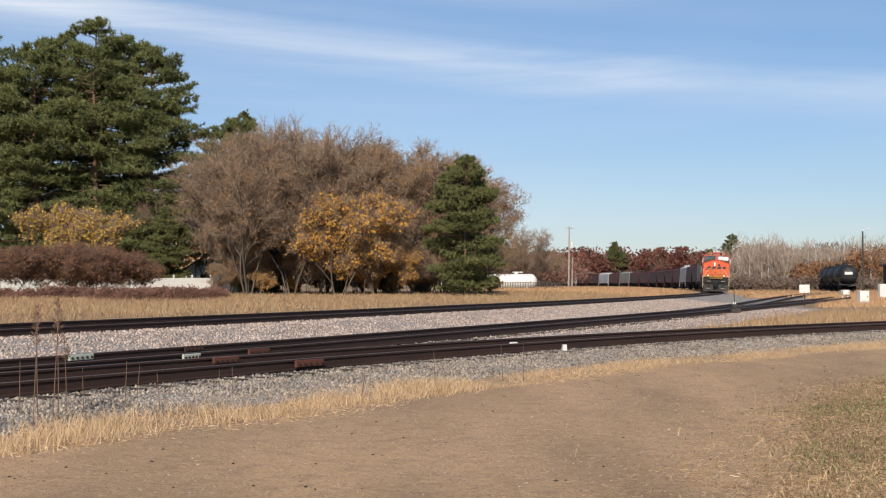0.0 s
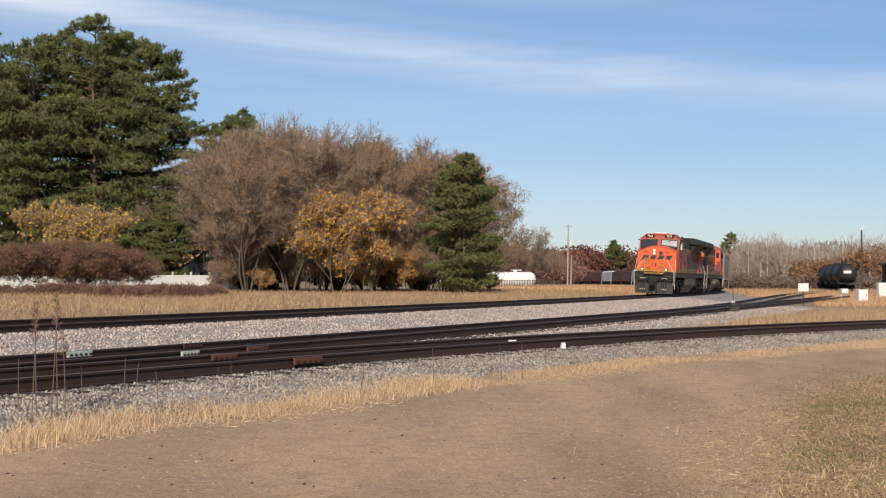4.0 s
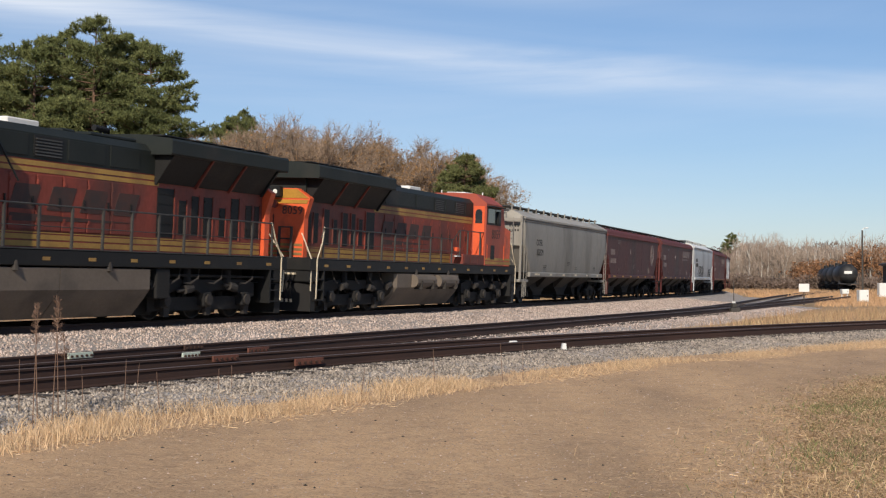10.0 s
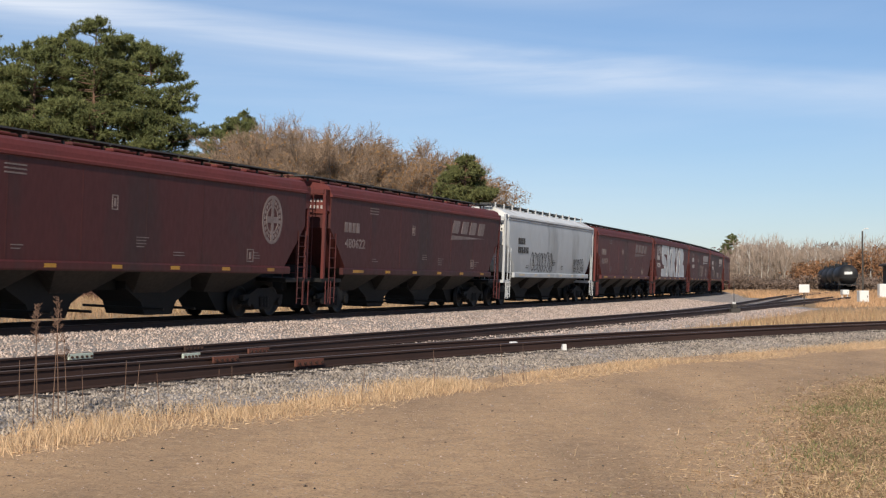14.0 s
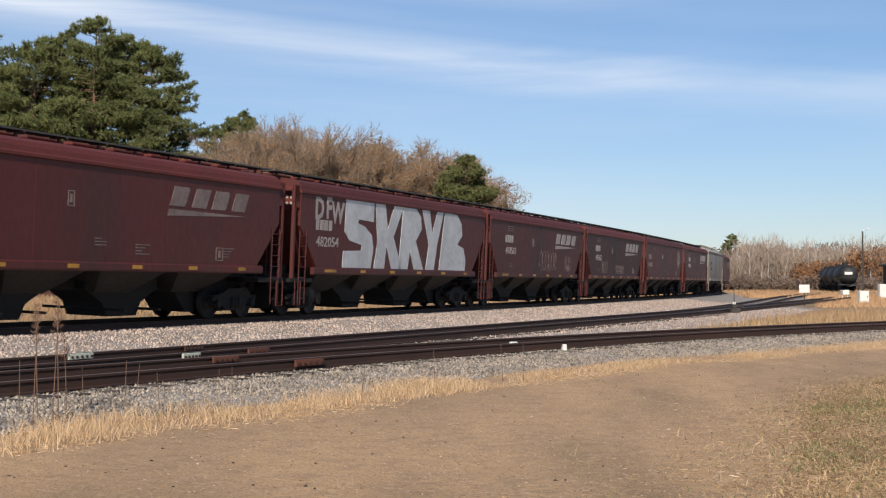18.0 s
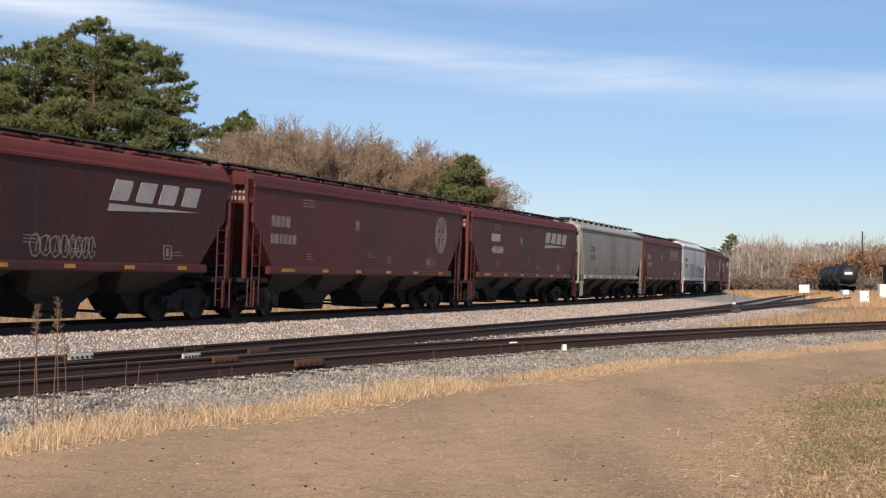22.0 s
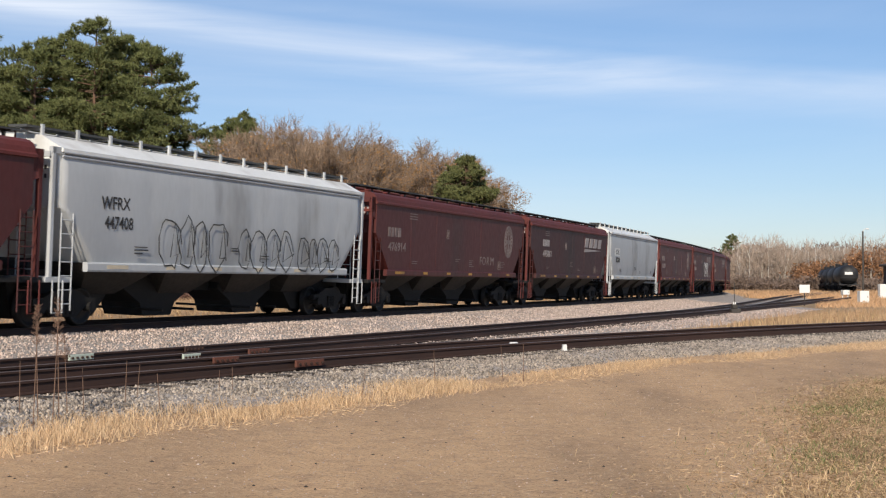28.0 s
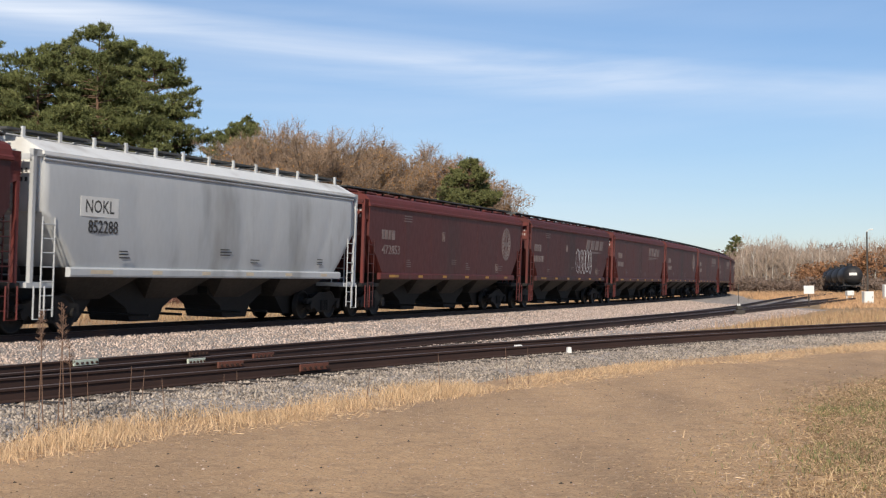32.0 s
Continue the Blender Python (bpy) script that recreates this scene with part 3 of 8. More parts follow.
lay_track("track_second", second_line, -30, 125, (5, 90), (5, 60), "rusty siding track on grey ballast")
lay_track("track_third", third_line, -30, 75, (0, 60), (4, 55), "rusty siding track beside the dirt lane")
lay_track("track_branch", branch_line, 58, 200, (60, 120), (62, 64), "rusty spur track through dry grass")


# ---- ground ----
def smooth(a, b, x):
    t = np.clip((x - a) / (b - a), 0, 1)
    return t * t * (3 - 2 * t)


_mp = np.stack([MX, MY], 1)[::4]
_mn = np.stack([-np.sin(MTH), np.cos(MTH)], 1)[::4]


def beyond(x, y):
    """Signed distance past the main line, away from the camera's side."""
    d = np.stack([np.asarray(x), np.asarray(y)], -1)[..., None, :] - _mp
    i = np.argmin((d ** 2).sum(-1), -1)
    return (np.take_along_axis(d, i[..., None, None], -2)[..., 0, :] * _mn[i]).sum(-1)


def ground_z(x, y):
    x, y = np.asarray(x, float), np.asarray(y, float)
    b = beyond(x, y)
    far = smooth(60, 140, np.hypot(x, y))
    z = 0.34 * smooth(0.5, 10, b) + 0.16 * far * smooth(0, 20, b)
    z = z + 0.03 * np.sin(x * 0.35 + 1.3) * np.sin(y * 0.27) * smooth(4, 12, np.hypot(x, y)) * (1 - far)
    return z


def ground_sheet():
    xs = np.concatenate([[-3000, -1500, -800, -450, -250, -150, -100, -80], np.arange(-60, 80, 1.6), [90, 110, 140, 200, 300, 450, 800, 1500, 3000]])
    ys = np.concatenate([[-2000, -900, -400, -150, -60, -25], np.arange(-10, 90, 1.6), np.arange(90, 200, 6), [220, 260, 320, 400, 500, 700, 1100, 1900, 3500]])
    X, Y = np.meshgrid(xs, ys)
    Z = ground_z(X.ravel(), Y.ravel())
    nx, ny = len(xs), len(ys)
    verts = np.stack([X.ravel(), Y.ravel(), Z], 1)
    i = (np.arange(ny - 1)[:, None] * nx + np.arange(nx - 1)[None]).ravel()
    tris = np.concatenate([np.stack([i, i + 1, i + nx + 1], 1), np.stack([i, i + nx + 1, i + nx], 1)])
    me = big("ground", verts, tris, "dirt")
    me.materials.append(M["field"])
    mid = verts[tris].mean(1)
    past = beyond(mid[:, 0], mid[:, 1]) > -2
    right = (mid[:, 1] > 38) & (mid[:, 0] > 2)
    me.polygons.foreach_set("material_index", (past | right).astype(np.int32))
    return tagged(new("ground", me), "packed dirt lane and dry field", "ground", "", "structure")


ground_sheet()


def bed(name, line, ss, shape, label):
    v, f = sweep(line, ss, shape)
    rng = random.Random(name)
    v = [Vector((p.x, p.y, p.z + rng.uniform(-0.015, 0.015))) for p in v]
    return tagged(new(name, raw(name, v, f, "ballast")), label, "ballast", "", "structure")


CROWN = -0.205
BED_MAIN = ((-5.0, -0.62), (-3.2, -0.50), (-1.9, CROWN - 0.03), (-1.2, CROWN), (1.2, CROWN), (2.0, CROWN - 0.02), (3.4, -0.40), (5.2, -0.5), (6.5, -0.62))
BED_SIDE = ((-2.9, -0.42), (-1.9, CROWN - 0.02), (-1.2, CROWN), (1.2, CROWN), (1.75, CROWN - 0.03), (2.6, -0.33), (3.2, -0.42))
BED_FAR = ((-3.6, -0.66), (-2.8, -0.50), (-1.9, CROWN - 0.03), (-1.2, CROWN), (1.2, CROWN), (2.0, CROWN - 0.02), (3.2, -0.50), (3.9, -0.66))
bed("ballast_bed_main", main_line, span(-400, 104, (-40, 104), 1.0, 5.0), BED_MAIN, "pale crushed stone ballast bed")
bed("ballast_bed_bend", main_line, span(104, 600, (104, 170), 1.0, 5.0), BED_FAR, "pale crushed stone ballast bed round the bend")
bed("ballast_bed_second", second_line, span(-30, 82, (0, 90), 1.0, 5.0), BED_SIDE, "grey crushed stone ballast bed")
bed("ballast_bed_third", third_line, span(-30, 75, (0, 60), 1.0, 5.0), BED_SIDE, "grey crushed stone ballast bed")
bed("ballast_bed_branch", branch_line, span(74, 200, (60, 120), 1.0, 5.0), tuple((o * 0.55, h - 0.03) for o, h in BED_SIDE), "grey crushed stone ballast bed")


def profile(shape, o):
    return np.interp(o, [p[0] for p in shape], [p[1] for p in shape])


OCTA = np.array([(1, 0, 0), (0, 1, 0), (-1, 0, 0), (0, -1, 0), (0, 0, 1), (0, 0, -1)], float)
OCTA_F = np.array([(0, 1, 4), (1, 2, 4), (2, 3, 4), (3, 0, 4), (1, 0, 5), (2, 1, 5), (3, 2, 5), (0, 3, 5)])


def stones(name, line, a, b, shape, o0, o1, count, size, mat, label, seed):
    rng = np.random.default_rng(seed)
    s, o = rng.uniform(a, b, count), rng.uniform(o0, o1, count)
    at = np.array([line(float(v)) for v in s])
    h = profile(shape, o)
    ctr = np.stack([at[:, 0] + o * np.sin(at[:, 3]), at[:, 1] - o * np.cos(at[:, 3]), at[:, 2] + h + 0.004], 1)
    r = rng.uniform(size[0], size[1], (count, 1, 1)) * rng.uniform(0.55, 1.25, (count, 1, 3))
    ang = rng.uniform(0, 6.28, count)
    lean = rng.normal(0, 0.5, (count, 2))
    v = OCTA[None] * r * rng.uniform(0.8, 1.2, (count, 6, 1))
    x, y = v[..., 0] * np.cos(ang)[:, None] - v[..., 1] * np.sin(ang)[:, None], v[..., 0] * np.sin(ang)[:, None] + v[..., 1] * np.cos(ang)[:, None]
    z = v[..., 2] + x * lean[:, :1] + y * lean[:, 1:]
    verts = np.stack([x, y, z], -1) + ctr[:, None]
    tris = OCTA_F[None] + 6 * np.arange(count)[:, None, None]
    return tagged(new(name, big(name, verts.reshape(-1, 3), tris.reshape(-1, 3), mat)), label, "gravel", "", "stuff")


stones("ballast_stones", third_line, 2, 58, BED_SIDE, 0.82, 3.1, 46000, (0.014, 0.034), "stone_grey", "loose grey crushed stones along the siding", 1)
stones("ballast_stones", third_line, 2, 58, BED_SIDE, -2.8, 0.68, 18000, (0.016, 0.036), "stone_grey", "loose grey crushed stones between the rails", 2)
stones("ballast_stones", second_line, 8, 78, BED_SIDE, -2.9, 3.1, 28000, (0.018, 0.040), "stone", "loose crushed stones along the siding", 3)
stones("ballast_stones", main_line, -32, 70, BED_MAIN, 0.8, 6.2, 48000, (0.020, 0.046), "stone", "pale crushed stones beside the main line", 4)


# ---- grass ----
def blades(name, pts, height, width, mat, label, seed, lean=0.35, kind="stuff", category="grass", bunch=1):
    """Grass blades, two triangles each, at the given ground points."""
    rng = np.random.default_rng(seed)
    n = len(pts)
    pts = np.asarray(pts, float)
    h = height * rng.uniform(0.45, 1.15, n)
    w = width * rng.uniform(0.6, 1.3, n)
    a = rng.uniform(0, 6.28, n)
    d = np.stack([np.cos(a), np.sin(a), np.zeros(n)], 1) * w[:, None]
    l1 = rng.normal(0, lean, (n, 2)) * h[:, None]
    mid = pts + np.concatenate([l1 * 0.35, (h * 0.6)[:, None]], 1)
    tip = pts + np.concatenate([l1, h[:, None]], 1)
    verts = np.stack([pts - d, pts + d, mid - d * 0.6, mid + d * 0.6, tip], 1).reshape(-1, 3)
    f = np.array([(0, 1, 3), (0, 3, 2), (2, 3, 4)])
    tris = (f[None] + 5 * np.arange(n)[:, None, None]).reshape(-1, 3)
    return tagged(new(name, big(name, verts, tris, mat)), label, category, "", kind)


def spot(px, depth):
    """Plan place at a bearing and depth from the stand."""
    return ((px - 784) / 2368.7 * depth, depth)


def scatter_line(line, a, b, o0, o1, count, seed, patch=0.0):
    rng = np.random.default_rng(seed)
    out = []
    while len(out) < count:
        s, o = rng.uniform(a, b), rng.triangular(o0, (o0 + o1) / 2, o1)
        if patch and noise.noise((s * 0.5, o * 0.8, seed)) < patch * rng.uniform(-1, 1):
            continue
        p = off_line(line, s, o)
        out.append((p.x, p.y))
    q = np.array(out)
    return np.column_stack([q, ground_z(q[:, 0], q[:, 1])])


def scatter_area(poly, count, seed, patch=None, scale=0.3, floor=None):
    """Points on the ground inside a polygon of (x, y)."""
    rng = np.random.default_rng(seed)
    P = np.array(poly, float)
    lo, hi = P.min(0), P.max(0)
    out = np.zeros((0, 2))
    while len(out) < count:
        q = rng.uniform(lo, hi, (count * 2, 2))
        inside = np.zeros(len(q), bool)
        for (x0, y0), (x1, y1) in zip(P, np.roll(P, -1, 0)):
            cross = ((y0 > q[:, 1]) != (y1 > q[:, 1])) & (q[:, 0] < (x1 - x0) * (q[:, 1] - y0) / (y1 - y0 + 1e-12) + x0)
            inside ^= cross
        q = q[inside]
        if patch is not None:
            keep = np.array([noise.noise((p[0] * scale, p[1] * scale, seed * 3.7)) for p in q]) + rng.normal(0, 0.18, len(q)) > patch
            q = q[keep]
        out = np.concatenate([out, q])
    out = out[:count]
    return np.column_stack([out, ground_z(out[:, 0], out[:, 1])])


blades("verge_grass", scatter_line(third_line, 0, 62, 2.6, 4.3, 26000, 5, 0.4), 0.10, 0.0035, "straw_pale", "dry yellow grass along the edge of the lane", 5, 0.9)
blades("verge_grass", scatter_line(third_line, 0, 16, 2.4, 4.2, 9000, 6, 0.3), 0.19, 0.0035, "straw_pale", "taller dry grass along the ballast", 6, 0.6)
# wedge between the sidings
blades("wedge_grass", scatter_area(((6, 36), (11, 42), (24, 50), (44, 62), (60, 90), (40, 92), (24, 74), (14, 58)), 16000, 7, -0.05, 0.35), 0.46, 0.008, "straw_red", "tall dry brown grass between the tracks", 7, 0.25)
blades("wedge_grass", scatter_area(((6, 36), (11, 42), (24, 50), (44, 62), (60, 90), (40, 92), (24, 74), (14, 58)), 14000, 8, -0.1, 0.35), 0.30, 0.012, "straw", "short dry grass between the tracks", 8, 0.4)
# far side of the main line
far_side = [off_line(main_line, s, -4.2)[:2] for s in (-25, 0, 25, 50, 75, 95, 112)]
blades("meadow_grass", scatter_area([(-48, 24)] + [tuple(p) for p in far_side] + [(30, 175), (0, 150), (-60, 120), (-75, 70)], 120000, 9), 0.28, 0.011, "straw_red", "tall dry meadow grass behind the main line", 9, 0.9)
blades("meadow_grass", scatter_area([(-48, 24)] + [tuple(p) for p in far_side] + [(30, 175), (0, 150), (-60, 120), (-75, 70)], 26000, 10, 0.02, 0.06), 0.40, 0.012, "straw", "taller dry meadow grass behind the main line", 10, 0.7)
blades("field_grass", scatter_area(((16, 175), (34, 150), (80, 140), (130, 230), (90, 330), (20, 330)), 30000, 11), 0.55, 0.04, "straw_red", "dry field grass round the spur tracks", 11, 0.3)
blades("field_grass", scatter_area([tuple(off_line(main_line, q, 4.1)[:2]) for q in (108, 125, 150, 180)] + [(70, 215), (78, 170), (56, 135), (45, 118)], 26000, 61), 0.42, 0.03, "straw_orange", "orange-tan dry grass beside the bend", 61, 0.4)
blades("field_grass", scatter_area([tuple(off_line(main_line, q, -3.9)[:2]) for q in (90, 110, 130, 160, 200, 240)] + [(20, 270), (5, 200), (14, 150)], 26000, 62), 0.5, 0.03, "straw_orange", "orange-tan dry grass inside the bend", 62, 0.4)
blades("field_grass", scatter_area((spot(1440, 84), spot(1660, 84), spot(1660, 175), spot(1470, 175)), 16000, 64), 0.34, 0.018, "straw_orange", "dry grass round the white cabinets", 64, 0.5)
# the corner of turf beside the lane, and the straw that litters its edge
def litter(name, pts, length, width, mat, label, seed):
    """Straws and shreds lying flat."""
    rng = np.random.default_rng(seed)
    pts = np.asarray(pts, float)
    n = len(pts)
    a = rng.uniform(0, 6.28, n)
    ln = length * rng.uniform(0.35, 1.2, n)
    d = np.stack([np.cos(a) * ln, np.sin(a) * ln, rng.normal(0, 0.16, n) * ln], 1) * 0.5
    w = np.stack([-0.6 * np.sin(a), 0.6 * np.cos(a), np.ones(n)], 1) * (width * rng.uniform(0.5, 1.3, n))[:, None]
    c = pts + np.stack([np.zeros(n), np.zeros(n), 0.003 + np.abs(d[:, 2]) + rng.uniform(0, 0.008, n)], 1)
    v = np.stack([c - d - w, c - d + w, c + d + w * 0.6, c + d - w * 0.6], 1).reshape(-1, 3)
    t = (np.array([(0, 1, 2), (0, 2, 3)])[None] + 4 * np.arange(n)[:, None, None]).reshape(-1, 3)
    tagged(new(name, big(name, v, t, mat)), label, "straw", "", "stuff")


def ragged(pts, seed, amount=0.3):
    """The same points strayed a little, more at some spots than at others."""
    rng = np.random.default_rng(seed + 500)
    q = np.asarray(pts)[:, :2] + rng.normal(0, 1, (len(pts), 2)) * amount * rng.uniform(0, 1.6, (len(pts), 1)) ** 2
    return np.column_stack([q, ground_z(q[:, 0], q[:, 1])])


turf = ((2.25, 8.8), (2.45, 9.8), (3.0, 11.4), (3.6, 13.2), (4.4, 16.2), (5.6, 19), (7.0, 21.4), (8.2, 22), (7.4, 19.4), (5.2, 13.4), (4.2, 8.8))
fringe = ((0.5, 8.8), (1.0, 9.8), (2.0, 12), (3.3, 15.2), (5.0, 18.4), (7.0, 21.6), (8.2, 22), (7.2, 19), (4.2, 8.8))
blades("turf", ragged(scatter_area(turf, 13000, 12, 0.0, 0.9), 12), 0.045, 0.0040, "litter_brown", "short matted brown turf at the lane's edge", 12, 1.1)
blades("turf", ragged(scatter_area(turf, 9000, 15, 0.05, 1.1), 15), 0.055, 0.0036, "straw", "short matted dry turf at the lane's edge", 15, 1.1)
blades("turf", ragged(scatter_area(turf, 6000, 13, 0.2, 1.3), 13), 0.07, 0.0042, "green_grass", "patchy green turf at the lane's edge", 13, 0.8)
blades("turf", ragged(scatter_area(turf, 700, 16), 16, 0.5), 0.13, 0.0028, "straw_pale", "thin pale seed stalks in the turf", 16, 0.6)
litter("turf_litter", ragged(scatter_area(turf, 12000, 17), 17), 0.10, 0.0035, "litter_brown", "brown shreds matted in the turf", 17)
litter("straw_litter", ragged(scatter_area(turf, 9000, 18, -0.1, 0.7), 18, 0.35), 0.06, 0.0026, "straw_pale", "pale straw lying in the turf", 18)
litter("straw_litter", ragged(scatter_area(fringe, 7000, 19, -0.05, 0.9), 19, 0.7), 0.024, 0.0018, "straw_pale", "pale straw strewn over the lane's edge", 19)
litter("straw_litter", ragged(scatter_area(fringe, 4500, 20, 0.0, 0.8), 20, 0.6), 0.032, 0.003, "litter_brown", "brown leaf shreds strewn over the lane's edge", 20)
litter("straw_litter", scatter_line(third_line, 0, 48, 3.4, 4.7, 7000, 21, 0.3), 0.06, 0.0028, "straw_pale", "flattened straw along the verge", 21)


# ---- the train: +x is the way it runs, +y its side that faces the lane, z up from the rail tops ----
def near_side(x, z, y=1.6):
    """A pose for writing on the side that faces the lane."""
    return pose(x, y, z, 90, 0, 180)


def bars(parent, mat, x, z, y, rows, label="", name="lettering", slant=0.0):
    """Lettering as plain bars: rows of (dx, dz, width, height)."""
    for dx, dz, w, h in rows:
        bm = new_bm()
        s = slant * h
        prism(bm, [(x - dx, z + dz), (x - dx - w, z + dz), (x - dx - w - s, z + dz + h), (x - dx - s, z + dz + h)], "y", y - 0.004, y + 0.006)
        part(name, bm, mat, parent, label)


def wheelset_mesh(r):
    bm = new_bm()
    for sgn in (1, -1):
        prof = [(0.66, 0.0), (0.66, r + 0.028), (0.69, r + 0.02), (0.70, r), (0.80, r - 0.004), (0.80, r - 0.06), (0.76, r - 0.09), (0.755, 0.17), (0.82, 0.15), (0.82, 0.0)]
        rings = [[bm.verts.new((q * math.cos(a), sgn * y, q * math.sin(a))) for a in (2 * math.pi * k / 20 for k in range(20))] if q > 0 else [bm.verts.new((0, sgn * y, 0))] for y, q in prof]
        for a, b in zip(rings, rings[1:]):
            for k in range(20):
                k2 = (k + 1) % 20
                q = [a[k % len(a)], a[k2 % len(a)], b[k2 % len(b)], b[k % len(b)]]
                q = list(dict.fromkeys(q))
                if len(q) > 2:
                    bm.faces.new(q)
        for k in range(3):
            a = 2 * math.pi * k / 3
            tube(bm, [(0.09 * math.cos(a), sgn * 0.82, 0.09 * math.sin(a)), (0.09 * math.cos(a), sgn * 0.9, 0.09 * math.sin(a))], 0.035, 6)
    tube(bm, [(0, -0.95, 0), (0, 0.95, 0)], 0.085, 8)
    return mesh_of(bm, "wheelset", "wheel", True)


def freight_truck(parent, x, wheel_me, side_me, bolster_me):
    tr = new("truck", bolster_me)
    tr.parent, tr.matrix_basis = parent, pose(x, 0, 0)
    for sgn in (1, -1):
        sf = new("side_frame", side_me)
        sf.parent, sf.matrix_basis = tr, pose(0, sgn * 1.0, 0)
    for dx in (0.89, -0.89):
        w = new("wheelset", wheel_me)
        w.parent, w.matrix_basis = tr, pose(dx, 0, 0.457)
    return tr


def side_frame_mesh():
    bm = new_bm()
    top = [(-1.15, 0.52), (-1.15, 0.66), (-0.8, 0.68), (-0.35, 0.86), (0.35, 0.86), (0.8, 0.68), (1.15, 0.66), (1.15, 0.52), (0.75, 0.48), (0.4, 0.24), (-0.4, 0.24), (-0.75, 0.48)]
    prism(bm, top, "y", -0.07, 0.07)
    for dx in (0.89, -0.89):
        tube(bm, [(dx, -0.05, 0.457), (dx, 0.14, 0.457)], 0.12, 10)
    for dx in (-0.16, 0.0, 0.16):
        tube(bm, [(dx, 0.09, 0.3), (dx, 0.09, 0.62)], 0.06, 8)
    return mesh_of(bm, "side_frame", "under")


def ladder_bm(x, y, z0, z1, w, rungs, r=0.018):
    bm = new_bm()
    tube(bm, [(x - w / 2, y, z0), (x - w / 2, y, z1)], r, 5)
    tube(bm, [(x + w / 2, y, z0), (x + w / 2, y, z1)], r, 5)
    for i in range(rungs):
        z = z0 + (z1 - z0) * (i + 0.5) / rungs
        tube(bm, [(x - w / 2, y, z), (x + w / 2, y, z)], r * 0.8, 5)
    return bm


WHEEL_36 = wheelset_mesh(0.457)
SIDE_FRAME = side_frame_mesh()
_b = new_bm()
box(_b, -0.22, 0.22, -1.0, 1.0, 0.45, 0.75, 0.02)
box(_b, -0.1, 0.1, -0.35, 0.35, 0.75, 0.95)
for _x in (-0.42, 0.42):
    box(_b, _x - 0.14, _x + 0.14, -0.85, 0.85, 0.22, 0.5)
BOLSTER = mesh_of(_b, "truck", "under")


